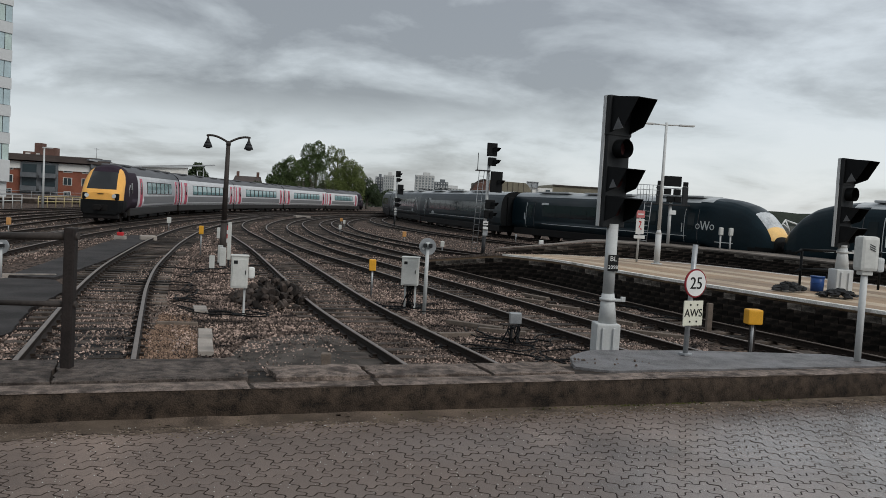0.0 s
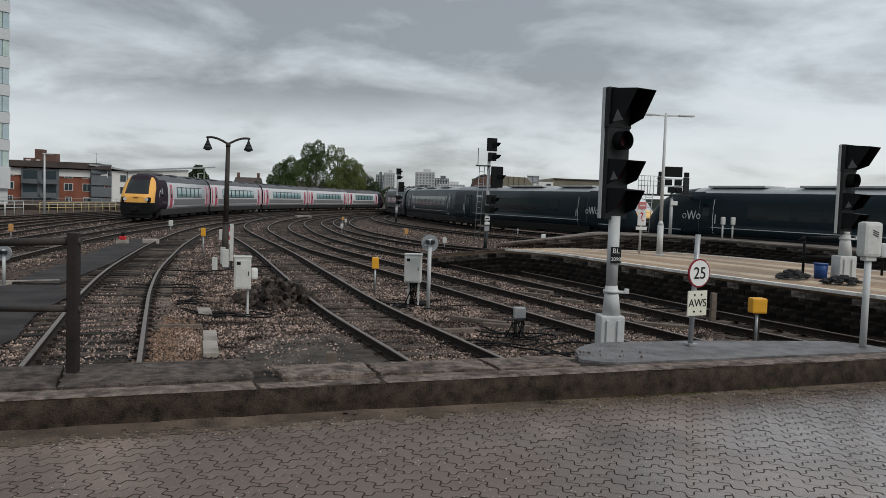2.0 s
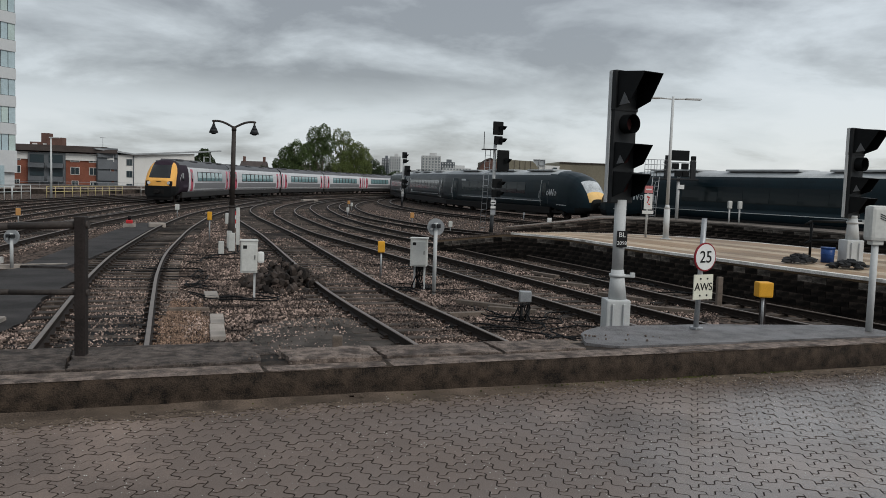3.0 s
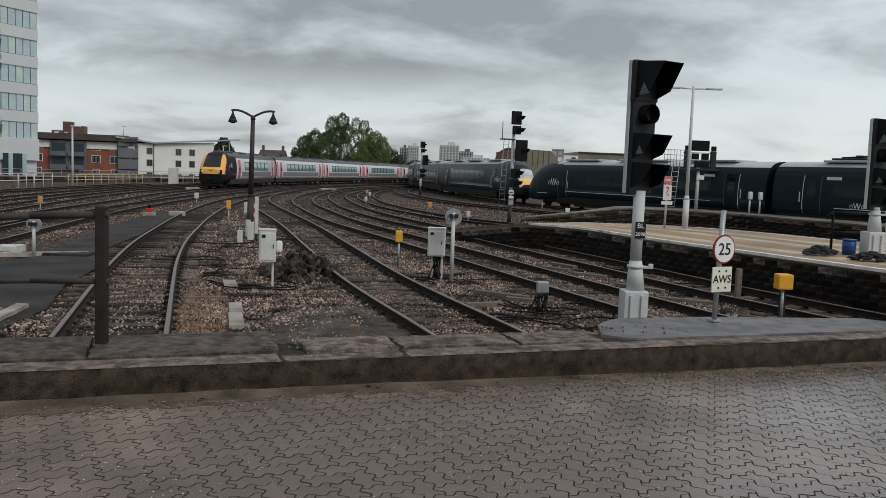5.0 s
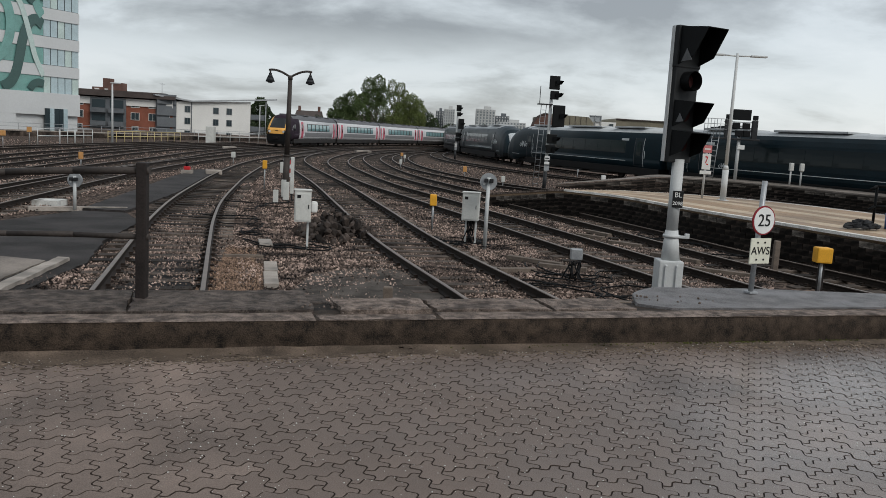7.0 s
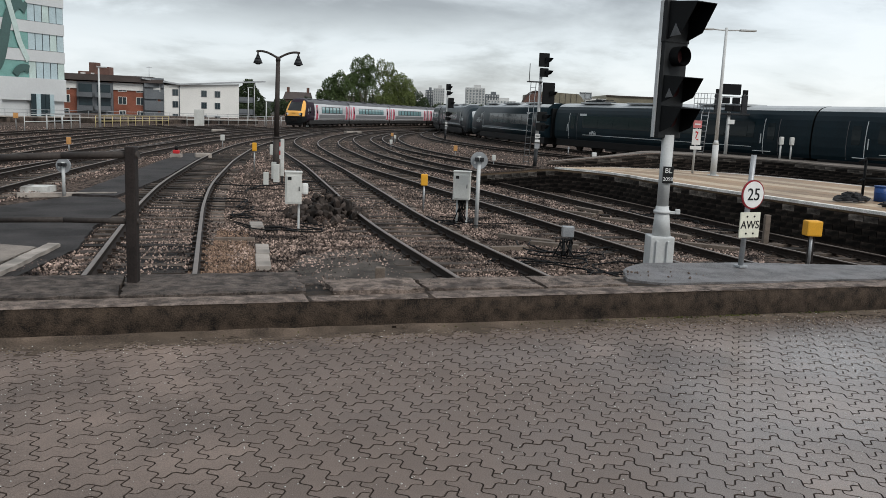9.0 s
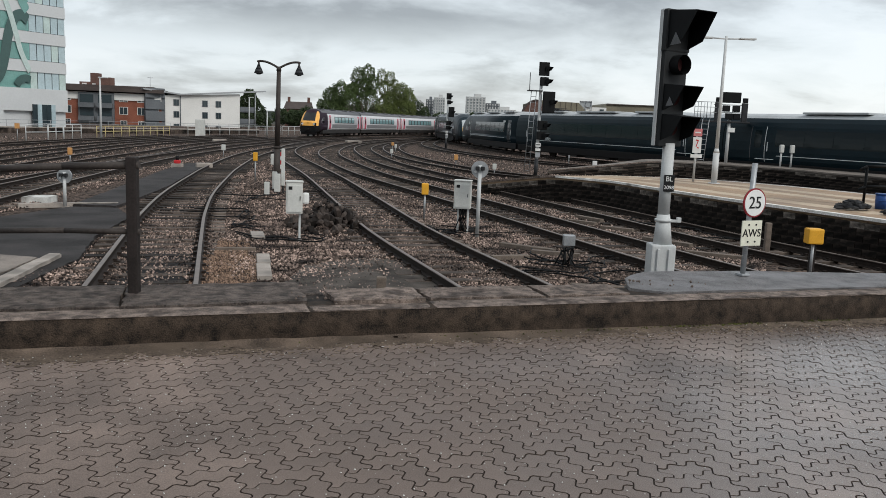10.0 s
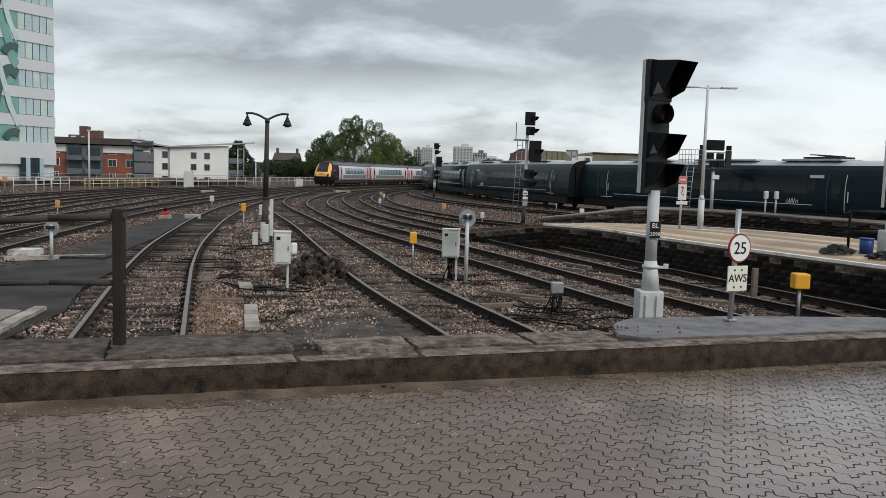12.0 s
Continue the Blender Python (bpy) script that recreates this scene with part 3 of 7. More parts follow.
def scatter_patch(name, label, material, count, place, r0, r1, seed, lift=0.0):
    """A patch of loose small pieces; place(rng) gives each one's plan spot."""
    rng = np.random.default_rng(seed)
    verts, faces = [], []
    tris = [(0, 2, 4), (2, 1, 4), (1, 3, 4), (3, 0, 4), (2, 0, 5), (1, 2, 5), (3, 1, 5), (0, 3, 5)]
    base = np.array([(1, 0, 0), (-1, 0, 0), (0, 1, 0), (0, -1, 0), (0, 0, 1), (0, 0, -1)], float)
    for _ in range(count):
        x, y, z = place(rng)
        pts = base * rng.uniform(0.6, 1.25, 3) * rng.uniform(r0, r1)
        a = rng.uniform(0, 6.28)
        ca, sa = math.cos(a), math.sin(a)
        n = len(verts)
        verts += [(x + p[0] * ca - p[1] * sa, y + p[0] * sa + p[1] * ca, z + lift + p[2]) for p in pts]
        faces += [(n + i, n + j, n + k) for i, j, k in tris]
    return tagged(new(name, from_arrays(name, verts, faces, material)), label, name, kind="stuff")


def gravel_spot(rng):
    y = rng.uniform(10.5, 17.5)
    x = -3.0 - 0.20 * (y - 12) + rng.uniform(-0.55, 0.5) * (1.0 if y < 15.5 else 0.6)
    return x, y, BED_Z + 0.01


scatter_patch("gravel", "sandy brown gravel beside the siding", GRAVEL, 7500, gravel_spot, 0.009, 0.026, 31)


def moss_spot(rng):
    u = rng.choice([-4.2, -2.6, -1.5, -0.6, 0.3, 0.9, 1.5, 2.1, 2.6, 3.4]) + rng.normal(0, 0.16)
    x, y = kerb(u, -abs(rng.normal(0, 0.02)) - 0.005)
    return x, y, PAVE_Z + 0.004


scatter_patch("moss", "tufts of moss at the foot of the kerb wall", MOSS, 420, moss_spot, 0.005, 0.014, 32)


# ---- paved concourse and kerb wall ----
UNIT = 0.11
PAVE_O = Vector((-0.566, 3.418))
PAVE_TURN = math.atan2(KU.y, KU.x) + math.radians(8.1)


def wave(a, b, s):
    """The points of one joint from grid corner a to b (b left out): a double curve that swings s to its left, then to its right."""
    a, b = Vector(a), Vector(b)
    d = b - a
    side = Vector((-d.y, d.x)) * s * 0.17
    return [a] + [a + d * t + side * k for t, k in ((0.09, 0.42), (0.21, 0.95), (0.36, 0.88), (0.5, 0.0), (0.64, -0.88), (0.79, -0.95), (0.91, -0.42))]


def zigzag_block(flat):
    """The outline of a zigzag block, two grid cells long, that closes up with its neighbours in a herringbone."""
    w, h = (2, 1) if flat else (1, 2)
    corners = [(i, 0) for i in range(w)] + [(w, i) for i in range(h)] + [(i, h) for i in range(w, 0, -1)] + [(0, i) for i in range(h, 0, -1)]
    run = [(a, b, -1) for a, b in zip(corners, corners[1:] + corners[:1])]
    return [p * UNIT for a, b, s in run for p in wave(a, b, s)]


def shrink(pts, d):
    out = []
    for i, p in enumerate(pts):
        e = (pts[(i + 1) % len(pts)] - pts[i - 1]).normalized()
        out.append(p + Vector((-e.y, e.x)) * d)
    return out


def paver_mesh(flat):
    base = zigzag_block(flat)
    bm = bmesh.new()
    rings = [[bm.verts.new((p.x, p.y, z)) for p in shrink(base, d)] for d, z in ((0.0040, 0.0), (0.0022, -0.002), (0.0022, -0.02))]
    top = bm.faces.new(rings[0])
    k = len(base)
    for a, b in zip(rings, rings[1:]):
        for i in range(k):
            j = (i + 1) % k
            bm.faces.new((b[i], b[j], a[j], a[i]))
    # block sides and bevels take the dark tone, as painted shade between blocks
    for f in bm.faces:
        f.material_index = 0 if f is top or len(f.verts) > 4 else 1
    return mesh("paver", bm, PAVER, JOINT_SHADE)


def make_paving():
    bm = bmesh.new()
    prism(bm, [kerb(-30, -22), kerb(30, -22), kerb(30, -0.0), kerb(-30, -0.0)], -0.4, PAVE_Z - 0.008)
    floor = solid("pavement", bm, JOINT_SHADE, "brown-grey interlocking concrete block paving, damp", "pavement", kind="structure")
    kinds = {}
    for flat in (True, False):
        me = paver_mesh(flat)
        kinds[flat] = (me, [v.co.copy() for v in me.vertices], [tuple(p.vertices) for p in me.polygons])
    rng = random.Random(3)
    turn = Matrix.Rotation(PAVE_TURN, 4, "Z")
    near, far_v, far_f = 0, [], []
    for i in range(-90, 110):
        for j in range(-90, 60):
            n = (i - j) % 4
            if n not in (0, 3):
                continue
            flat = n == 0
            p = turn @ Vector((i * UNIT, j * UNIT, 0))
            x, y = PAVE_O.x + p.x, PAVE_O.y + p.y
            q = turn @ Vector(((1.0, 0.5, 0) if flat else (0.5, 1.0, 0))) * UNIT
            rel = Vector((x + q.x, y + q.y)) - KERB
            u, v = rel.dot(KU), rel.dot(KV)
            if v > -0.03 or v < -8.0 or abs(u) > 6.6:
                continue
            m = Matrix.Translation((x, y, PAVE_Z + rng.uniform(-0.001, 0.001))) @ turn @ Matrix.Rotation(rng.uniform(-0.005, 0.005), 4, "X") @ Matrix.Rotation(rng.uniform(-0.005, 0.005), 4, "Y")
            me, mv, mf = kinds[flat]
            if -1.4 < u < 0.9 and -3.3 < v < -0.4 and near < 300:
                near += 1
                piece("paver", me, floor, m)
            else:
                k = len(far_v)
                far_v += [m @ w for w in mv]
                far_f += [tuple(k + a for a in f) for f in mf]
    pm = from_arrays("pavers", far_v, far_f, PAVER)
    pm.materials.append(JOINT_SHADE)
    # quads are block sides, coloured dark for the shade in the gaps
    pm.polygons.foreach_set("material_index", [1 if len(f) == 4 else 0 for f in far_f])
    o = new("pavers", pm)
    o.parent = floor
    tagged(o, kind="stuff")


make_paving()


def scatter_grit():
    """Pale grit and leaf crumbs on the paving."""
    rng = np.random.default_rng(9)
    verts, faces = [], []
    for _ in range(7500):
        u, v = rng.uniform(-5, 5), -rng.uniform(0.02, 4.2)
        x, y = kerb(u, v)
        if y < 1.5:
            continue
        r = 0.0012 + 0.0040 * rng.uniform() ** 2
        n = len(verts)
        z = PAVE_Z + r * 0.5 + 0.002
        verts += [(x + r, y, z), (x - r, y + r * 0.4, z), (x, y + r, z), (x - 0.2 * r, y - r, z), (x, y, z + r)]
        faces += [(n, n + 2, n + 4), (n + 2, n + 1, n + 4), (n + 1, n + 3, n + 4), (n + 3, n, n + 4)]
    tagged(new("grit", from_arrays("grit", verts, faces, WHITEP)), "pale grit scattered over the paving", "grit", kind="stuff")
    verts, faces = [], []
    for _ in range(9000):
        u, v = rng.uniform(-4.5, 5), -abs(rng.normal(0, 0.13)) - 0.004
        x, y = kerb(u, v)
        r = rng.uniform(0.004, 0.014)
        n = len(verts)
        z = PAVE_Z + 0.001
        verts += [(x + r, y, z), (x - r, y + r * 0.4, z), (x, y + r, z), (x - 0.2 * r, y - r, z), (x, y, z + r * 0.35)]
        faces += [(n, n + 2, n + 4), (n + 2, n + 1, n + 4), (n + 1, n + 3, n + 4), (n + 3, n, n + 4)]
    tagged(new("dirt", from_arrays("dirt", verts, faces, DIRT)), "brown dirt gathered along the foot of the wall", "dirt", kind="stuff")


scatter_grit()


def make_dirt_film():
    """Silt washed against the wall: a thin ragged skin over the blocks that banks up at the wall's foot."""
    du, dv = 0.03, 0.02
    nu, nv = 400, 24
    verts, faces, index = [], [], {}

    def corner(i, j):
        if (i, j) not in index:
            u, v = -6.0 + i * du, j * dv
            x, y = kerb(u + 0.008 * noise.noise((u * 20, v * 20, 4)), 0.004 - v)
            heap = 0.030 * max(0.0, min(1.0, (2.6 - u) / 3.0))
            z = PAVE_Z + 0.0028 + heap * math.exp(-v / 0.035) * (1 + 0.15 * noise.noise((u * 5, v * 5, 8)))
            index[i, j] = len(verts)
            verts.append((x, y, z))
        return index[i, j]

    for i in range(nu):
        u = -6.0 + i * du
        reach = 0.13 + 0.10 * noise.noise((u * 0.9, 0, 3)) + 0.09 * max(0.0, min(1.0, (0.5 - u) / 3.0))
        for j in range(nv):
            v = j * dv
            ragged = 0.17 * noise.noise((u * 7, v * 12, 5)) + 0.09 * noise.noise((u * 31, v * 36, 6))
            if v < reach + ragged:
                faces.append((corner(i, j), corner(i, j + 1), corner(i + 1, j + 1), corner(i + 1, j)))
    me = from_arrays("silt", verts, faces, SILT)
    me.polygons.foreach_set("use_smooth", [True] * len(me.polygons))
    tagged(new("silt", me), "brown silt washed up along the foot of the kerb wall", "silt", kind="stuff")


make_dirt_film()


def rough_block(bm, poly, z0, z1, rng, jag=0.012):
    """A slab with a broken outline and a slightly uneven top."""
    out = []
    for i, (x, y) in enumerate(poly):
        a, b = poly[(i + 1) % len(poly)], (x, y)
        n = max(1, int(math.hypot(a[0] - x, a[1] - y) / 0.12))
        for k in range(n):
            t = k / n
            out.append((b[0] + (a[0] - b[0]) * t + rng.uniform(-jag, jag), b[1] + (a[1] - b[1]) * t + rng.uniform(-jag, jag)))
    fs = prism(bm, out, z0, z1)
    es = [e for e in fs[0].edges]
    bmesh.ops.bevel(bm, geom=es, offset=0.012, segments=2, affect="EDGES")


def crust(u0, u1, v0, v1, z0, z1, ragged, rough):
    """A slab in kerb measures with a weathered, uneven top and broken edges."""
    nu, nv = max(3, int((u1 - u0) / 0.035)), max(3, int((v1 - v0) / 0.03))
    bm = bmesh.new()

    def grid(z, top):
        rows = []
        for i in range(nu + 1):
            row = []
            for j in range(nv + 1):
                u, v = u0 + (u1 - u0) * i / nu, v0 + (v1 - v0) * j / nv
                rim = (i in (0, nu)) or (j in (0, nv))
                bite = ragged * (noise.noise((u * 4.5, v * 4.5, 21)) + 0.7 * noise.noise((u * 17, v * 17, 22)))
                du = (-bite if i == 0 else bite if i == nu else 0.0)
                dv = (-bite if j == 0 else bite if j == nv else 0.0)
                lift = rough * (noise.noise((u * 5, v * 6, 31)) + 0.6 * noise.noise((u * 19, v * 21, 32))) if top else 0.0
                row.append(bm.verts.new((*kerb(u + du, v + dv), z + lift - (0.006 if top and rim else 0.0))))
            rows.append(row)
        return rows

    hi, lo = grid(z1, True), grid(z0, False)
    for i in range(nu):
        for j in range(nv):
            bm.faces.new((hi[i][j], hi[i + 1][j], hi[i + 1][j + 1], hi[i][j + 1]))
    loop_hi = [hi[i][0] for i in range(nu)] + [hi[nu][j] for j in range(nv)] + [hi[i][nv] for i in range(nu, 0, -1)] + [hi[0][j] for j in range(nv, 0, -1)]
    loop_lo = [lo[i][0] for i in range(nu)] + [lo[nu][j] for j in range(nv)] + [lo[i][nv] for i in range(nu, 0, -1)] + [lo[0][j] for j in range(nv, 0, -1)]
    for k in range(len(loop_hi)):
        n = (k + 1) % len(loop_hi)
        bm.faces.new((loop_lo[k], loop_lo[n], loop_hi[n], loop_hi[k]))
    bmesh.ops.delete(bm, geom=[v for v in bm.verts if not v.link_faces], context="VERTS")
    return bm


def make_kerb_wall():
    rng = random.Random(11)
    bm = bmesh.new()
    n = 120
    rows = []
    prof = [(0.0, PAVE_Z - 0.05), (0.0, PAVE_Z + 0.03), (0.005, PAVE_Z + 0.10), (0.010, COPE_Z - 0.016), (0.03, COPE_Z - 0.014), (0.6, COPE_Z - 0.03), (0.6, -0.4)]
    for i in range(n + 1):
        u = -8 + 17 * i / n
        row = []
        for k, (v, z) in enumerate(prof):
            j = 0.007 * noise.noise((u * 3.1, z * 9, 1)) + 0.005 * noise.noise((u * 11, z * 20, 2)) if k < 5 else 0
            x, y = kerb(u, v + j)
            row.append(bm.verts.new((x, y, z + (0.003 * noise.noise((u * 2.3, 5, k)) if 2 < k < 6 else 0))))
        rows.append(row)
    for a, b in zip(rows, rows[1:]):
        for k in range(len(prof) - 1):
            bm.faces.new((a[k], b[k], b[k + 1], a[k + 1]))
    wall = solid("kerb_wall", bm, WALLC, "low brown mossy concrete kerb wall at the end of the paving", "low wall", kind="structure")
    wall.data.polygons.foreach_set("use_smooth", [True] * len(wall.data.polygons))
    # coping slabs: (u0, u1, front, back, rise)
    slabs = [(-6.5, -4.6, 0.27, 1.15, 0.0), (-4.58, -3.1, 0.26, 1.1, 0.004), (-3.08, -2.05, 0.28, 1.02, -0.004), (-2.03, -0.80, 0.27, 0.98, 0.0), (-0.62, 0.06, 0.22, 0.62, 0.012), (0.09, 1.02, 0.25, 0.64, 0.0), (1.05, 1.75, 0.26, 0.66, -0.004), (-6.5, -2.9, 0.006, 0.255, -0.006), (-2.88, -0.82, 0.006, 0.25, -0.004), (0.08, 2.35, 0.006, 0.235, -0.004)]
    slabs += [(-0.79, -0.64, 0.25, 0.60, -0.06), (-0.80, -0.64, 0.62, 0.95, -0.03), (-0.80, 0.06, 0.006, 0.20, -0.008), (2.36, 9.0, 0.006, 0.24, -0.008)]
    for u0, u1, v0, v1, dz in slabs:
        ledge = v0 < 0.1
        bm = crust(u0, u1, v0, v1, COPE_Z - (0.015 if ledge else 0.16), COPE_Z + dz - (0.004 if ledge else -0.006), 0.004 if ledge else 0.026, 0.003 if ledge else 0.009)
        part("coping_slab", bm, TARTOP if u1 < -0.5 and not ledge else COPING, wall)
    bm = bmesh.new()
    rough_block(bm, [kerb(1.86, 0.45), kerb(2.08, 0.27), kerb(5.18, 0.25), kerb(5.14, 0.6), kerb(4.95, 0.84), kerb(4.32, 0.94), kerb(3.49, 1.10), kerb(2.42, 1.17), kerb(2.08, 0.92)], COPE_Z - 0.2, COPE_Z - 0.002, rng, 0.008)
    part("tarmac_patch", bm, ASPHALT, wall, "smooth blue-grey damp tarmac patch on the wall")
    bm = bmesh.new()
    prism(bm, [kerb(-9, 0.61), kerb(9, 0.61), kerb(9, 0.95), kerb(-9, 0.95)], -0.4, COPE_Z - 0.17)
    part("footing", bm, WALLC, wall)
    for i in range(46):
        u, v = rng.uniform(1.6, 2.7), rng.uniform(0.2, 0.75)
        if i > 20:
            u, v = rng.uniform(-0.95, 0.2), rng.uniform(0.0, 0.55)
        bm = bmesh.new()
        bmesh.ops.create_icosphere(bm, subdivisions=1, radius=rng.uniform(0.004, 0.013))
        for q in bm.verts:
            q.co *= rng.uniform(0.7, 1.2)
        o = part("rubble", bm, COPING, wall)
        o.location = (*kerb(u, v), COPE_Z + 0.015)


make_kerb_wall()


def make_fence():
    f = thing("fence", "dark brown timber fence post with two sagging round rails", "fence", pose(-2.087, 5.86, COPE_Z - 0.01))
    bm = bmesh.new()
    box(bm, (0, 0, 0.488), (0.072, 0.08, 0.976), bev=0.010)
    part("post", bm, DARKB, f)
    for z, r, fall in ((0.925, 0.026, 0.040), (0.456, 0.021, 0.025)):
        bm = bmesh.new()
        pts = [(0.05, 0.0, z - 0.005)] + [(-0.5 * k, 0.05 * k, z - fall * k + 0.005 * math.sin(k * 1.3)) for k in range(1, 9)]
        tube(bm, pts, r)
        part("rail", bm, LAMPP, f)
    bm = bmesh.new()
    box(bm, (-4.0, 0.4, 0.495), (0.105, 0.09, 0.99), bev=0.012)
    part("post", bm, DARKB, f)


make_fence()


# ---- platforms ----
def box_bm():
    bm = bmesh.new()
    box(bm, (0, 0, 0), (1, 1, 1))
    return bm


def make_platform(name, front, back, low, label, cut, edge):
    """front and back: plan lines of one platform from its ramp end; low: how many points of the ramp lie low; cut: brick courses on the face."""
    fx, _ = curve(front, 1.0)
    bx, _ = curve(back, 1.0)
    k = 60
    fi = np.linspace(0, len(fx) - 1, k)
    bi = np.linspace(0, len(bx) - 1, k)
    f = np.c_[np.interp(fi, range(len(fx)), fx[:, 0]), np.interp(fi, range(len(fx)), fx[:, 1])]
    b = np.c_[np.interp(bi, range(len(bx)), bx[:, 0]), np.interp(bi, range(len(bx)), bx[:, 1])]
    z = [PLAT_Z - low * max(0, 1 - i / (0.14 * k)) for i in range(k)]
    plat = thing(name, label, "platform", kind="structure")

    def strip(a0, a1, lift, thick, nm, material, lab="", i0=0, i1=k):
        bm = bmesh.new()
        rows = []
        for i in range(i0, i1):
            p, q = f[i] + (b[i] - f[i]) * a0, f[i] + (b[i] - f[i]) * a1
            rows.append([bm.verts.new((*p, z[i] + lift)), bm.verts.new((*q, z[i] + lift)), bm.verts.new((*q, z[i] + lift - thick)), bm.verts.new((*p, z[i] + lift - thick))])
        for r, s in zip(rows, rows[1:]):
            for j in range(4):
                bm.faces.new((r[j], s[j], s[(j + 1) % 4], r[(j + 1) % 4]))
        bm.faces.new(rows[0][::-1])
        bm.faces.new(rows[-1])
        bmesh.ops.recalc_face_normals(bm, faces=bm.faces)
        return part(nm, bm, material, plat, lab)

    width = float(np.linalg.norm(b[k // 2] - f[k // 2]))
    e = 0.13 / width
    bands = 9
    for i in range(bands):
        a0, a1 = e + (1 - 2 * e) * i / bands, e + (1 - 2 * e) * (i + 1) / bands
        strip(a0 + 0.0015, a1 - 0.0015, 0.0, 0.14, "deck_band", cut[i % len(cut)])
    strip(-0.06 / width, e - 0.002, 0.008, 0.07, "edge_coping", edge, "worn pale edge coping", 9)
    strip(-0.06 / width, e - 0.002, 0.008, 0.07, "ramp_coping", COPING, "dark worn ramp coping", 0, 10)
    strip(1 - e + 0.002, 1 + 0.06 / width, 0.008, 0.07, "edge_coping", edge)
    strip(0.0, 1.0, -0.15, 1.1, "wall", BRICK_D, "sooty dark brick platform wall")
    # courses on the visible face
    rng = random.Random(name)
    courses = [mesh("brick", box_bm(), m) for m in (LIMED, BRICK_D)]
    for row in range(5):
        for i in range(k - 1):
            seg = f[i + 1] - f[i]
            L = np.linalg.norm(seg)
            m = max(1, int(L / 0.45))
            for j in range(m):
                p = f[i] + seg * (j + 0.5 + (0.5 if row % 2 else 0)) / m
                piece("brick", courses[0 if row == 0 and rng.random() < 0.6 else 1], plat, Matrix.Translation((p[0], p[1], z[i] - 0.20 - 0.145 * row + rng.uniform(-0.003, 0.003))) @ Matrix.Rotation(math.atan2(seg[1], seg[0]), 4, "Z") @ Matrix.Diagonal((L / m * rng.uniform(0.93, 0.99), 0.05 + rng.uniform(0, 0.014), 0.138, 1)))
    return plat


make_platform("platform_1", [(1.9, 32.2), (3.6, 30.6), (5.9, 28.2), (6.6, 26.2), (7.4, 23.6), (8.6, 20.6), (9.7, 18.0), (12.6, 11.5)],
              [(2.6, 33.0), (5.4, 31.4), (9.9, 31.0), (12.2, 29.0), (13.8, 26.0), (15.4, 22.6), (17, 19), (21, 11.5)], 0.45,
              "railway platform with a tan surface and worn white edge", [DECK, DECK_L, DECK, DECK, DECK_L], EDGEP)
make_platform("platform_2", [(6.6, 47.4), (10.0, 47.7), (13.7, 48.2), (16.3, 47.0), (18.6, 44.8), (20.6, 38.8), (25, 28.5), (30, 17)],
              [(7.0, 48.8), (10.4, 49.9), (14.6, 52.0), (17.6, 51.2), (20.2, 47.5), (23.4, 40.6), (28, 30), (33.0, 18.5)], 0.72,
              "long grey concrete railway platform with worn edge", [PLATG], PLATG)


# ---- signals and lineside things ----
def text_on(parent, words, size, m, material, name="lettering"):
    cu = bpy.data.curves.new(name, "FONT")
    cu.body, cu.size, cu.align_x, cu.align_y, cu.extrude = words, size, "CENTER", "CENTER", 0.002
    tmp = bpy.data.objects.new(name, cu)
    me = bpy.data.meshes.new_from_object(tmp)
    bpy.data.objects.remove(tmp)
    me.materials.append(material)
    ob = new(name, me)
    ob.parent = parent
    ob.matrix_basis = m
    return ob


def facing(x, y, z, yaw=0.0, scale=1.0):
    """The pose of upright writing that faces back towards -y, turned by yaw."""
    return Matrix.Translation((x, y, z)) @ Matrix.Rotation(radians(yaw), 4, "Z") @ Matrix.Rotation(math.pi / 2, 4, "X")


def hood(bm, x0, z0, w, h, length):
    """A long signal hood: a top sheet and two cheeks that taper below, open at the front and beneath; x is out from the face."""
    t = 0.012
    for s in (-1, 1):
        a = [(x0, s * w / 2, z0 + h / 2), (x0 + length, s * w * 0.48, z0 + h * 0.42), (x0 + length * 0.55, s * w / 2, z0 - h * 0.30), (x0, s * w / 2, z0 - h / 2)]
        v0 = [bm.verts.new(p) for p in a]
        v1 = [bm.verts.new((p[0], p[1] - s * t, p[2])) for p in a]
        bm.faces.new(v0), bm.faces.new(v1[::-1])
        for i in range(4):
            bm.faces.new((v0[i], v0[(i + 1) % 4], v1[(i + 1) % 4], v1[i]))
    top = [(x0, -w / 2, z0 + h / 2), (x0 + length, -w * 0.48, z0 + h * 0.42), (x0 + length, w * 0.48, z0 + h * 0.42), (x0, w / 2, z0 + h / 2)]
    v0 = [bm.verts.new(p) for p in top]
    v1 = [bm.verts.new((p[0], p[1], p[2] + t)) for p in top]
    bm.faces.new(v0[::-1]), bm.faces.new(v1)
    for i in range(4):
        bm.faces.new((v0[i], v0[(i + 1) % 4], v1[(i + 1) % 4], v1[i]))
    bmesh.ops.recalc_face_normals(bm, faces=bm.faces)


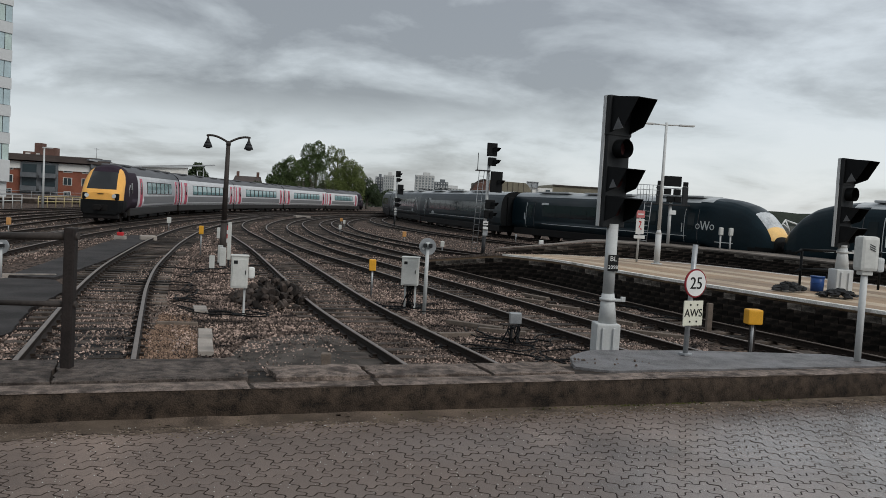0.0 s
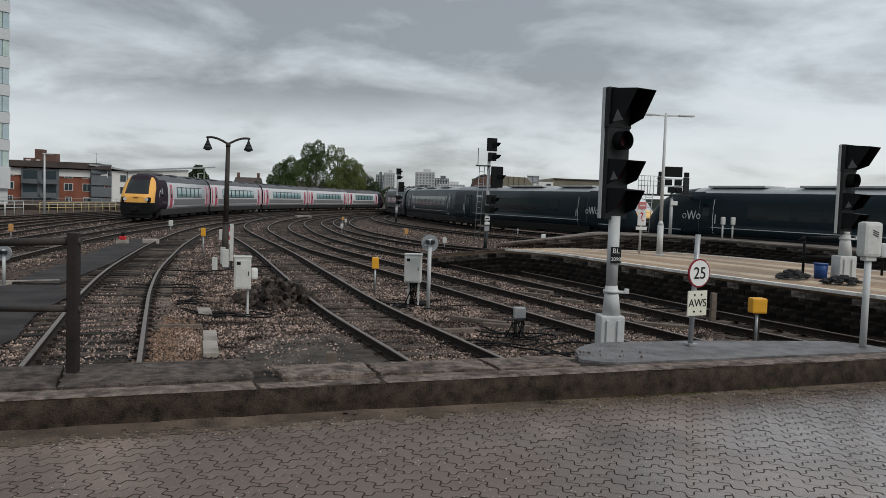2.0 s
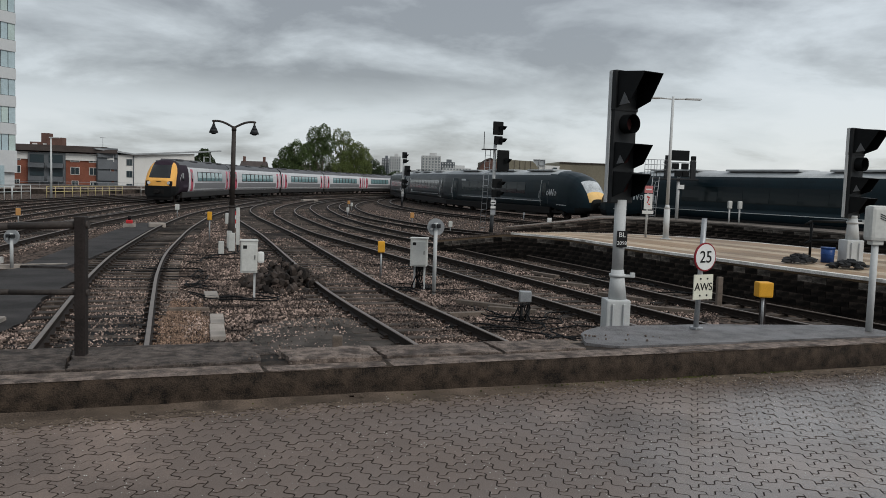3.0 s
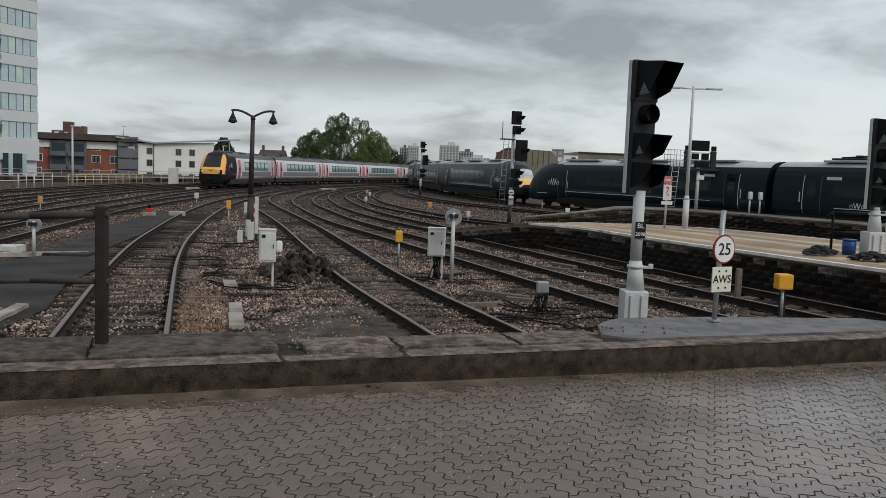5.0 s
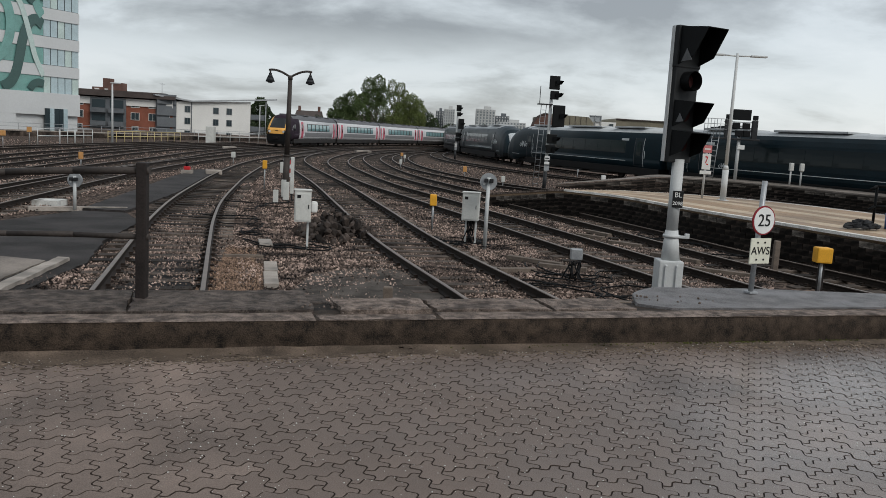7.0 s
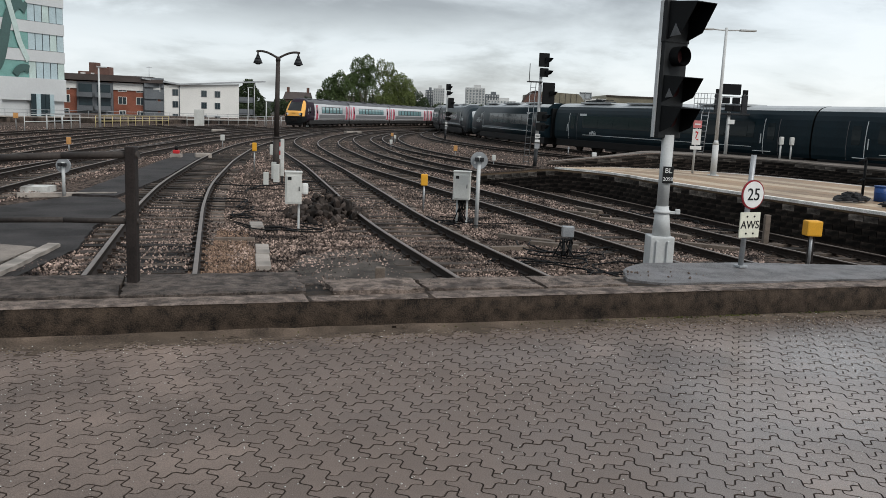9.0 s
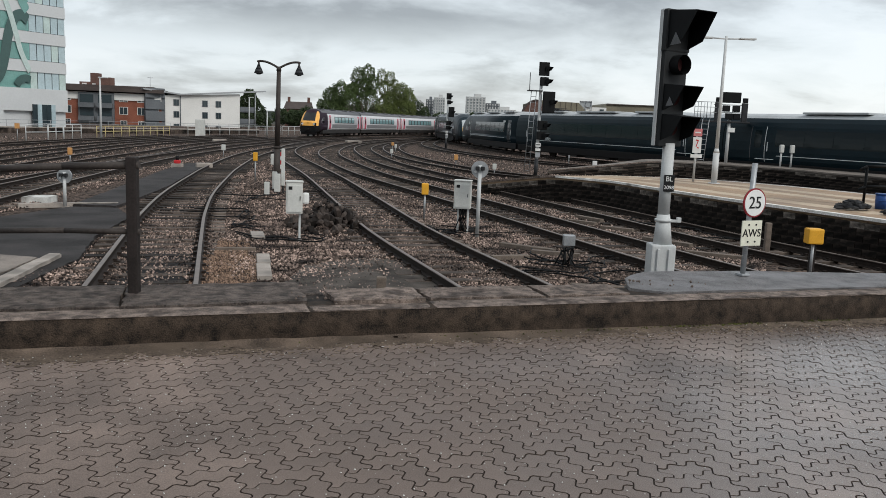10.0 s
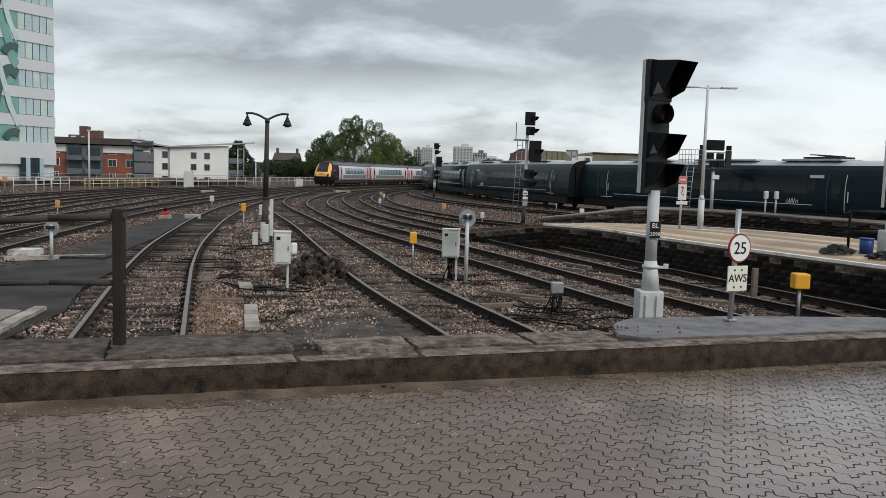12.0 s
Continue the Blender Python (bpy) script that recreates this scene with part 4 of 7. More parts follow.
def make_big_signal(x, y, base, bottom, top, yaw, plate, label):
    """A four-lens colour light signal on a post with a concrete plinth; its face looks along yaw."""
    sig = thing("signal", label, "railway signal", pose(x, y, base), group="colour light signals")
    H0, H1 = bottom - base, top - base
    h = H1 - H0
    turn = Matrix.Rotation(radians(yaw), 4, "Z")
    bm = bmesh.new()
    box(bm, (0, 0, 0.30), (0.44, 0.44, 0.62), bev=0.03)
    for s in (-1, 1):
        box(bm, (s * 0.10, -0.235, 0.28), (0.05, 0.05, 0.52), bev=0.01)
    part("plinth", bm, GALV, sig, "pale grey steel plinth")
    bm = bmesh.new()
    cyl(bm, (0.02, 0, 0.6), (0.0, 0, 1.15), 0.17, 0.115, seg=20)
    cyl(bm, (0.0, 0, 1.15), (0, 0, H0 + 0.06), 0.105, seg=20)
    cyl(bm, (0, 0, 1.02), (0, 0, 1.07), 0.15, seg=20)
    box(bm, (0.16, -0.05, 1.04), (0.22, 0.05, 0.05), bev=0.01)
    box(bm, (0.27, -0.05, 1.06), (0.08, 0.07, 0.09), bev=0.01)
    part("post", bm, GALV, sig)
    bm = bmesh.new()
    box(bm, (-0.06, 0, H0 + h / 2), (0.16, 0.56, h), bev=0.02)
    box(bm, (-0.06, 0, H0 + h * 0.845), (0.18, 0.60, h * 0.30), bev=0.02)
    body = part("head", bm, HEADG, sig, "black signal head with long hoods")
    body.matrix_basis = turn
    bm = bmesh.new()
    box(bm, (-0.10, -0.292, H0 + h / 2), (0.075, 0.025, h * 0.99), bev=0.006)
    part("side_plate", bm, GALV, body)
    for z, kind in ((0.85, 1), (0.60, 0), (0.36, 2), (0.14, 2)):
        bm = bmesh.new()
        cyl(bm, (0.0, 0, H0 + h * z), (0.045, 0, H0 + h * z), 0.13, seg=24)
        part("lens", bm, LENS, body)
        bm = bmesh.new()
        if kind == 0:
            cyl(bm, (0.02, 0, H0 + h * z), (0.22, 0, H0 + h * z), 0.17, seg=24, caps=False)
            cyl(bm, (0.02, 0, H0 + h * z), (0.215, 0, H0 + h * z), 0.155, seg=24, caps=False)
        else:
            hood(bm, 0.02, H0 + h * z, 0.50, h * (0.27 if kind == 1 else 0.19), 0.62 if kind == 1 else 0.46)
        part("hood", bm, BLACK, body)
        # added triangle: its grey stands in for the pale light patch in the hood
        if kind and z > 0.2:
            q = 0.11 if kind == 1 else 0.08
            bm = bmesh.new()
            z1 = H0 + h * z - h * (0.07 if kind == 1 else 0.03)
            vs = [(0.10, -0.262, z1 - q), (0.10 + 2.2 * q, -0.262, z1 - q * 0.8), (0.10 + 1.0 * q, -0.262, z1 + q)]
            lo = [bm.verts.new(p) for p in vs]
            hi = [bm.verts.new((p[0], p[1] + 0.008, p[2])) for p in vs]
            bm.faces.new(lo), bm.faces.new(hi[::-1])
            for i in range(3):
                bm.faces.new((lo[i], lo[(i + 1) % 3], hi[(i + 1) % 3], hi[i]))
            part("cheek_plate", bm, HOOD_LIGHT, body)
    if plate:
        bm = bmesh.new()
        box(bm, (0.02, -0.125, 1.72), (0.19, 0.02, 0.30), bev=0.004)
        p = part("identity_plate", bm, INK, sig)
        text_on(p, "BL", 0.125, facing(0.02, -0.137, 1.795), WHITE)
        text_on(p, "2098", 0.092, facing(0.02, -0.137, 1.645), WHITE)
    return sig


make_big_signal(4.23, 15.0, -0.18, 2.19, 4.57, -60, True, "black four-lens colour light signal on a pale grey post")
make_big_signal(11.74, 20.4, PLAT_Z, 1.912, 4.165, -60, False, "black four-lens colour light signal among sandbags on the platform")


def make_mast_signal(x, y, s, ladder, label):
    """A tall lineside signal with stacked black heads, a ladder and pale identity plates."""
    t = thing("mast_signal", label, "railway signal", pose(x, y, BED_Z), group="mast signals")
    bm = bmesh.new()
    cyl(bm, (0, 0, 0), (0.02, 0, 1.0), 0.10, seg=16)
    part("base", bm, DARKG, t)
    bm = bmesh.new()
    cyl(bm, (0.02, 0, 1.0), (0.05, 0, 4.9 * s), 0.085, seg=16)
    part("post", bm, GALV, t)
    for z, w, h, dx in ((5.35, 0.52, 0.66, 0.15), (4.75, 0.42, 0.42, 0.18), (3.75, 0.62, 1.05, 0.46), (2.62, 0.5, 0.46, 0.2), (2.12, 0.46, 0.4, 0.16)):
        bm = bmesh.new()
        box(bm, (dx, -0.16, z * s), (w * s, 0.14, h * s), Matrix.Rotation(0.25, 3, "Z"), bev=0.03)
        hd = part("head", bm, BLACK, t)
        bm = bmesh.new()
        hood(bm, 0.0, 0.0, 0.26, 0.22, 0.3)
        o = part("hood", bm, BLACK, hd)
        o.matrix_basis = Matrix.Translation((dx + 0.14, -0.2, z * s)) @ Matrix.Rotation(-0.7, 4, "Z")
    for z, m in ((1.66, WHITE), (1.38, WHITE), (1.2, STEEL)):
        bm = bmesh.new()
        box(bm, (0.04, -0.13, z * s), (0.26, 0.03, 0.2 if z > 1.3 else 0.34), bev=0.01)
        pl = part("plate", bm, m, t)
        if z > 1.6:
            bm = bmesh.new()
            box(bm, (0.04, -0.15, z * s), (0.2, 0.006, 0.05))
            part("plate_bar", bm, INK, pl)
    if ladder:
        for sx in (-0.46, -0.2):
            bm = bmesh.new()
            tube(bm, [(sx - 0.08, 0.5, 0.2), (sx + 0.04, 0.1, 4.4)], 0.016, 6)
            part("ladder_rail", bm, STEEL, t)
        for i in range(13):
            bm = bmesh.new()
            u = i / 13
            tube(bm, [(-0.54 + 0.12 * u, 0.5 - 0.4 * u, 0.35 + 4.1 * u), (-0.28 + 0.12 * u, 0.5 - 0.4 * u, 0.35 + 4.1 * u)], 0.011, 6)
            part("rung", bm, STEEL, t)
        bm = bmesh.new()
        box(bm, (-0.25, 0, 4.42), (0.75, 0.5, 0.05))
        tube(bm, [(-0.55, -0.2, 4.4), (-0.55, -0.2, 5.3)], 0.02, 6)
        part("platform_plate", bm, DARKG, t)
    return t


make_mast_signal(5.35, 43.0, 1.03, True, "tall pale mast with stacked black signal heads and a ladder")
make_mast_signal(1.42, 90.0, 1.02, False, "distant slim signal mast with black heads")


def make_gantry():
    t = thing("platform_signal", "black multi-head signal with cage and ladder on a platform", "railway signal", pose(17.6, 50.0, PLAT_Z))
    bm = bmesh.new()
    cyl(bm, (0, 0, 0), (0, 0, 2.6), 0.10, seg=16)
    part("post", bm, GALV, t)
    bm = bmesh.new()
    box(bm, (0.0, -0.1, 3.85), (1.05, 0.25, 0.62), bev=0.03)
    part("route_box", bm, BLACK, t)
    for x in (-0.78, 0.82):
        bm = bmesh.new()
        box(bm, (x, -0.1, 3.0), (0.34, 0.2, 1.1), bev=0.04)
        hd = part("head", bm, DARKG, t)
        bm = bmesh.new()
        box(bm, (x, -0.12, 3.70), (0.28, 0.2, 0.28), bev=0.03)
        part("upper_head", bm, BLACK, hd)
    for x, z in ((-0.3, 3.2), (0.3, 3.2), (-0.1, 2.75), (0.35, 2.75)):
        bm = bmesh.new()
        box(bm, (x, -0.15, z), (0.42, 0.2, 0.36), bev=0.03)
        part("lamp_box", bm, BLACK, t)
    for z in (3.42, 2.98):
        bm = bmesh.new()
        box(bm, (0.0, -0.05, z), (2.0, 0.05, 0.05))
        part("bar", bm, STEEL, t)
    bm = bmesh.new()
    box(bm, (-0.3, 0.1, 2.42), (2.9, 0.7, 0.10), bev=0.02)
    part("walkway", bm, DARKG, t)
    for x in (-2.0, -1.62, -1.25):
        for y in (-0.25, 0.4):
            bm = bmesh.new()
            tube(bm, [(x, y, 2.4), (x, y, 3.55)], 0.02, 6)
            part("cage_post", bm, STEEL, t)
    for z in (2.95, 3.25, 3.55):
        bm = bmesh.new()
        tube(bm, [(-2.0, 0.4, z), (-2.0, -0.25, z), (-0.9, -0.25, z)], 0.018, 6)
        part("cage_rail", bm, STEEL, t)
    for x in (-1.75, -1.35):
        bm = bmesh.new()
        tube(bm, [(x - 0.1, -0.3, 0), (x + 0.05, -0.3, 2.5)], 0.022, 6)
        part("ladder_rail", bm, STEEL, t)
    for i in range(8):
        bm = bmesh.new()
        tube(bm, [(-1.83 + 0.02 * i, -0.3, 0.3 * i + 0.15), (-1.43 + 0.02 * i, -0.3, 0.3 * i + 0.15)], 0.014, 6)
        part("rung", bm, STEEL, t)
    bm = bmesh.new()
    box(bm, (0.12, -0.14, 1.95), (0.42, 0.03, 0.26), bev=0.01)
    part("identity_plate", bm, WHITE, t)


make_gantry()


def make_double_lamp():
    t = thing("lamp_post", "brown steel lamp post with two curved arms and bell lamps", "lamp post", pose(-5.68, 31.0, BED_Z))
    bm = bmesh.new()
    cyl(bm, (-0.06, 0, 0), (-0.04, 0, 1.5), 0.125, 0.11, seg=18)
    cyl(bm, (-0.04, 0, 1.5), (0.0, 0, 4.36), 0.10, 0.075, seg=18)
    cyl(bm, (-0.04, 0, 1.46), (-0.04, 0, 1.54), 0.125, seg=18)
    cyl(bm, (0.0, 0, 4.26), (0.0, 0, 4.42), 0.09, 0.08, seg=18)
    part("post", bm, LAMPP, t)
    for s in (-1, 1):
        bm = bmesh.new()
        pts = [(0.0, 0, 4.36)]
        for k in range(1, 10):
            a = k / 9
            pts.append((s * 0.76 * a, 0, 4.36 + 0.20 * math.sin(a * 2.0) + 0.04 * a))
        tube(bm, pts, 0.040, 10)
        end = pts[-1]
        x = end[0] - s * 0.03
        cyl(bm, (x, 0, end[2] + 0.03), (x, 0, end[2] - 0.14), 0.032)
        part("arm", bm, LAMPP, t)
        bm = bmesh.new()
        z = end[2] - 0.11
        for r0, r1, z0, z1 in ((0.045, 0.06, 0, -0.06), (0.06, 0.115, -0.06, -0.17), (0.115, 0.165, -0.17, -0.30), (0.165, 0.16, -0.30, -0.32), (0.12, 0.06, -0.32, -0.36)):
            cyl(bm, (x, 0, z + z1), (x, 0, z + z0), r1, r0, seg=18)
        part("shade", bm, DARKG, t, "dark bell-shaped lamp shade")


make_double_lamp()


def make_platform_lamp():
    t = thing("street_lamp", "pale grey platform lamp column with two slim lanterns", "lamp post", pose(9.72, 28.6, PLAT_Z))
    bm = bmesh.new()
    cyl(bm, (0, 0, 0), (0, 0, 0.03), 0.2, seg=18)
    cyl(bm, (0, 0, 0.03), (0.0, 0, 1.05), 0.105, seg=18)
    cyl(bm, (0, 0, 1.05), (0, 0, 1.2), 0.105, 0.065, seg=18)
    cyl(bm, (0, 0, 1.2), (0.0, 0, 4.95), 0.062, 0.045, seg=16)
    part("column", bm, GALV, t)
    for s in (-1, 1):
        bm = bmesh.new()
        tube(bm, [(0, 0, 4.86), (s * 0.45, 0, 4.88)], 0.025, 8)
        box(bm, (s * 0.72, 0, 4.88), (0.55, 0.2, 0.06), bev=0.02)
        part("lantern", bm, GALV, t)


make_platform_lamp()


def make_notice_post():
    t = thing("notice_post", "slim white post with a red and white notice", "sign", pose(9.25, 29.4, PLAT_Z))
    bm = bmesh.new()
    cyl(bm, (0, 0, 0), (0.02, 0, 1.85), 0.04, seg=12)
    part("post", bm, GALV, t)
    for z, w, h, m in ((1.72, 0.30, 0.26, PINKP), (1.28, 0.30, 0.55, WHITE), (0.90, 0.40, 0.12, WHITE)):
        bm = bmesh.new()
        box(bm, (0.02, -0.05, z), (w, 0.02, h), bev=0.005)
        o = part("plate", bm, m, t)
        if h > 0.5:
            for k, (dx, dz, bw, bh) in enumerate(((0.0, 0.06, 0.03, 0.24), (0.03, -0.09, 0.07, 0.04), (-0.02, 0.17, 0.07, 0.05))):
                bm = bmesh.new()
                box(bm, (0.02 + dx, -0.063, z + dz), (bw, 0.006, bh), Matrix.Rotation(0.3, 3, "Y"))
                part("symbol_bar", bm, REDP, o)
        if m is PINKP:
            bm = bmesh.new()
            box(bm, (0.02, -0.063, z), (0.2, 0.006, 0.05))
            part("plate_bar", bm, WHITE, o)


make_notice_post()


def make_speed_sign():
    t = thing("speed_sign", "round red-rimmed 25 speed sign above a cream AWS plate", "sign", pose(2.92, 7.5, COPE_Z, 0, 0, 24))
    bm = bmesh.new()
    cyl(bm, (-0.03, 0.02, 0), (0.0, 0.02, 1.03), 0.024, seg=14)
    box(bm, (-0.03, 0.02, 0.012), (0.09, 0.09, 0.02), bev=0.004)
    part("post", bm, STEEL, t)
    bm = bmesh.new()
    cyl(bm, (0, -0.006, 0.675), (0, -0.020, 0.675), 0.132, seg=48)
    disc = part("disc", bm, SIGNRED, t)
    bm = bmesh.new()
    cyl(bm, (0, -0.019, 0.675), (0, -0.024, 0.675), 0.119, seg=48)
    part("face", bm, WHITE, disc)
    text_on(disc, "25", 0.155, facing(0, -0.0265, 0.672), INK)
    bm = bmesh.new()
    box(bm, (-0.004, -0.013, 0.397), (0.236, 0.012, 0.232), bev=0.004)
    pl = part("plate", bm, CREAM, t)
    text_on(pl, "AWS", 0.102, facing(-0.004, -0.021, 0.397), INK)
    for x in (-0.045, 0.04):
        for z in (0.475, 0.32):
            bm = bmesh.new()
            cyl(bm, (x, -0.018, z), (x, -0.024, z), 0.009, seg=12)
            part("bolt", bm, INK, pl)


make_speed_sign()


def make_grey_box_post():
    t = thing("telephone_post", "grey plastic housing on a slim grey post", "lineside box", pose(4.62, 7.62, COPE_Z))
    bm = bmesh.new()
    cyl(bm, (0, 0, 0), (0, 0, 0.9), 0.032, seg=16)
    part("post", bm, GALV, t)
    bm = bmesh.new()
    box(bm, (0, 0, 1.03), (0.18, 0.15, 0.335), bev=0.035)
    box(bm, (0, 0, 0.85), (0.11, 0.10, 0.05), bev=0.01)
    part("housing", bm, CABW, t)
    bm = bmesh.new()
    box(bm, (0.125, 0.0, 0.93), (0.07, 0.12, 0.14), bev=0.025)
    part("side_box", bm, GALV, t)
    for k in range(3):
        bm = bmesh.new()
        box(bm, (0.015, -0.077, 1.07 + 0.02 * k), (0.06, 0.006, 0.006), Matrix.Rotation(0.4, 3, "Y"))
        part("vent", bm, DARKG, t)


make_grey_box_post()


def cabinet(x, y, w, h, z, yaw, legs, label):
    t = thing("lineside_cabinet", label, "cabinet", pose(x, y, BED_Z, 0, 0, yaw), group="lineside cabinets")
    zz = z - BED_Z
    bm = bmesh.new()
    box(bm, (0, 0, zz + h / 2), (w, w * 0.75, h), bev=0.012)
    box(bm, (0, 0, zz + h + 0.012), (w + 0.03, w * 0.75 + 0.03, 0.03), bev=0.01)
    body = part("body", bm, CABW, t)
    bm = bmesh.new()
    box(bm, (0, -w * 0.375 - 0.008, zz + h * 0.48), (w * 0.86, 0.014, h * 0.86), bev=0.005)
    d = part("door", bm, CABW, body)
    bm = bmesh.new()
    box(bm, (w * 0.34, -w * 0.375 - 0.02, zz + h * 0.5), (0.018, 0.016, 0.09), bev=0.004)
    part("handle", bm, DARKG, d)
    bm = bmesh.new()
    box(bm, (-w * 0.25, -w * 0.375 - 0.017, zz + h * 0.82), (0.08, 0.004, 0.07))
    part("label_plate", bm, INK, d)
    for lx in legs:
        bm = bmesh.new()
        box(bm, (lx, 0.02, zz / 2), (0.045, 0.045, zz), bev=0.005)
        part("leg", bm, GALV, t)
    return t


CAB = cabinet(-2.88, 17.6, 0.34, 0.66, 0.45, 12, (0.12,), "pale grey lineside cabinet on one steel leg above rubble")
bm = bmesh.new()
box(bm, (0.25, 0.1, 0.92), (0.14, 0.16, 0.24), bev=0.05)
part("side_cover", bm, WHITE, CAB, "white plastic side cover")
cabinet(0.77, 20.0, 0.40, 0.66, 0.44, -8, (0.14, -0.1), "pale grey lineside cabinet with black cables beneath")


def cables(x, y, z, n, spread, seed):
    rng = random.Random(seed)
    t = thing("cable_bundle", "tangle of black lineside cables lying on the ballast", "cables", pose(x, y, BED_Z))
    for i in range(n):
        bm = bmesh.new()
        a = rng.uniform(0, 6.28)
        pts = [(rng.uniform(-0.1, 0.1), rng.uniform(-0.06, 0.06), z - BED_Z)] if z > 0.1 else [(rng.uniform(-0.2, 0.2), rng.uniform(-0.2, 0.2), 0.06)]
        pts.append((rng.uniform(-0.14, 0.14), rng.uniform(-0.1, 0.1), 0.3 * (1 if z > 0.1 else 0.2)))
        bend = rng.uniform(-0.5, 0.5)
        for k in range(1, 15):
            bend = 0.6 * bend + rng.uniform(-0.45, 0.45)
            a += bend
            pts.append((pts[-1][0] + math.cos(a) * spread / 10, pts[-1][1] + math.sin(a) * spread / 10, 0.05 + rng.uniform(0, 0.02)))
        tube(bm, pts, rng.uniform(0.010, 0.018), 6)
        part("cable", bm, BLACK, t)


cables(0.8, 20.0, 0.46, 9, 1.0, 1)
cables(2.6, 15.4, 0.25, 8, 1.5, 2)
cables(-2.9, 17.5, 0.0, 4, 1.3, 3)
cables(2.9, 14.0, 0.0, 7, 1.8, 4)
cables(-5.4, 27.5, 0.0, 6, 2.2, 5)
cables(-5.0, 22.5, 0.0, 4, 1.6, 6)
cables(-4.6, 19.5, 0.0, 3, 1.5, 7)
cables(7.2, 22.0, 0.0, 5, 2.4, 8)


def make_disc_signal(x, y, top, label, m):
    t = thing("disc_signal", label, "shunting signal", pose(x, y, BED_Z), group="disc signals")
    bm = bmesh.new()
    cyl(bm, (0, 0, 0), (0, 0, top - BED_Z + 0.1), 0.045, seg=14)
    part("post", bm, GALV, t)
    bm = bmesh.new()
    cyl(bm, (0, 0.05, top - BED_Z), (0, 0.0, top - BED_Z), 0.2, seg=28)
    d = part("disc", bm, m, t)
    for s in (-1, 1):
        bm = bmesh.new()
        box(bm, (s * 0.06, -0.07, top - BED_Z + 0.03), (0.09, 0.10, 0.09), bev=0.01)
        part("lamp_tube", bm, DARKG, d)
    bm = bmesh.new()
    cyl(bm, (-0.1, -0.005, top - BED_Z - 0.05), (-0.1, -0.03, top - BED_Z - 0.05), 0.03, seg=12)
    part("lamp", bm, WHITE, d)


make_disc_signal(1.12, 19.4, 1.42, "round grey shunting disc seen from behind on a pale post", STEEL)
make_disc_signal(-9.88, 22.6, 0.66, "small round grey shunting disc on a short post", STEEL)


def stake(x, y, h, m, label, head=(0.2, 0.16, 0.3)):
    t = thing("marker_post", label, "marker post", pose(x, y, BED_Z), group="marker posts")
    bm = bmesh.new()
    cyl(bm, (0, 0, 0), (0, 0, h - BED_Z - head[2] * 0.8), 0.028, seg=10)
    part("post", bm, STEEL, t)
    bm = bmesh.new()
    box(bm, (0, 0, h - BED_Z - head[2] / 2), head, bev=0.03)
    part("head", bm, m, t)
    return t


YB = stake(7.2, 15.4, 0.77, YELLOW, "bright yellow plastic lineside box on a thin post", (0.29, 0.24, 0.29))
bm = bmesh.new()
box(bm, (0.03, 0.06, 0.35), (0.10, 0.08, 0.7), bev=0.012)
part("timber_stake", bm, DARKB, YB)
stake(-0.16, 22.7, 0.82, YELLOW, "yellow plastic cap on a thin lineside post", (0.19, 0.16, 0.31))
stake(-7.15, 34.0, 1.0, YELLOW, "yellow plastic cap on a pale post", (0.17, 0.16, 0.34))
stake(-17.4, 40.5, 0.62, ORANGE, "orange lineside box on a post", (0.19, 0.16, 0.34))
stake(-29.3, 56.1, 1.05, ORANGE, "orange lineside box on a post", (0.3, 0.25, 0.35))
stake(-32.2, 65.6, 1.2, ORANGE, "orange lineside box on a post", (0.3, 0.25, 0.4))
stake(1.5, 52.4, 0.55, ORANGE, "orange lineside box on a post", (0.24, 0.2, 0.34))
stake(-13.05, 52.6, 0.62, CABW, "small white lineside box on a post", (0.24, 0.2, 0.36))
stake(-2.9, 60.0, 0.5, CABW, "small white lineside box on a post", (0.2, 0.2, 0.3))
stake(-3.6, 76.0, 0.6, ORANGE, "orange lineside box on a post", (0.24, 0.2, 0.3))
stake(-3.2, 73.0, 0.5, CABW, "small white lineside box on a post", (0.2, 0.2, 0.3))
stake(3.3, 44.0, 0.45, CABW, "small white lineside box on a post", (0.2, 0.2, 0.3))
stake(9.9, 60.5, 0.5, STEEL, "short steel lineside post", (0.12, 0.1, 0.2))
stake(11.4, 58.5, 0.25, WHITE, "small white bagged post cap", (0.3, 0.25, 0.3))
stake(4.4, 31.6, 0.35, CABW, "small white plate on a post by the platform wall", (0.14, 0.05, 0.3))


def make_relay():
    t = thing("junction_box", "small grey junction box on a short leg with cables", "lineside box", pose(2.66, 15.7, BED_Z))
    bm = bmesh.new()
    box(bm, (0, 0, 0.50), (0.22, 0.18, 0.20), bev=0.012)
    part("body", bm, STEEL, t)
    bm = bmesh.new()
    box(bm, (0.07, 0, 0.20), (0.05, 0.05, 0.42))
    box(bm, (-0.06, 0.02, 0.16), (0.05, 0.05, 0.34))
    part("leg", bm, DARKG, t)


make_relay()


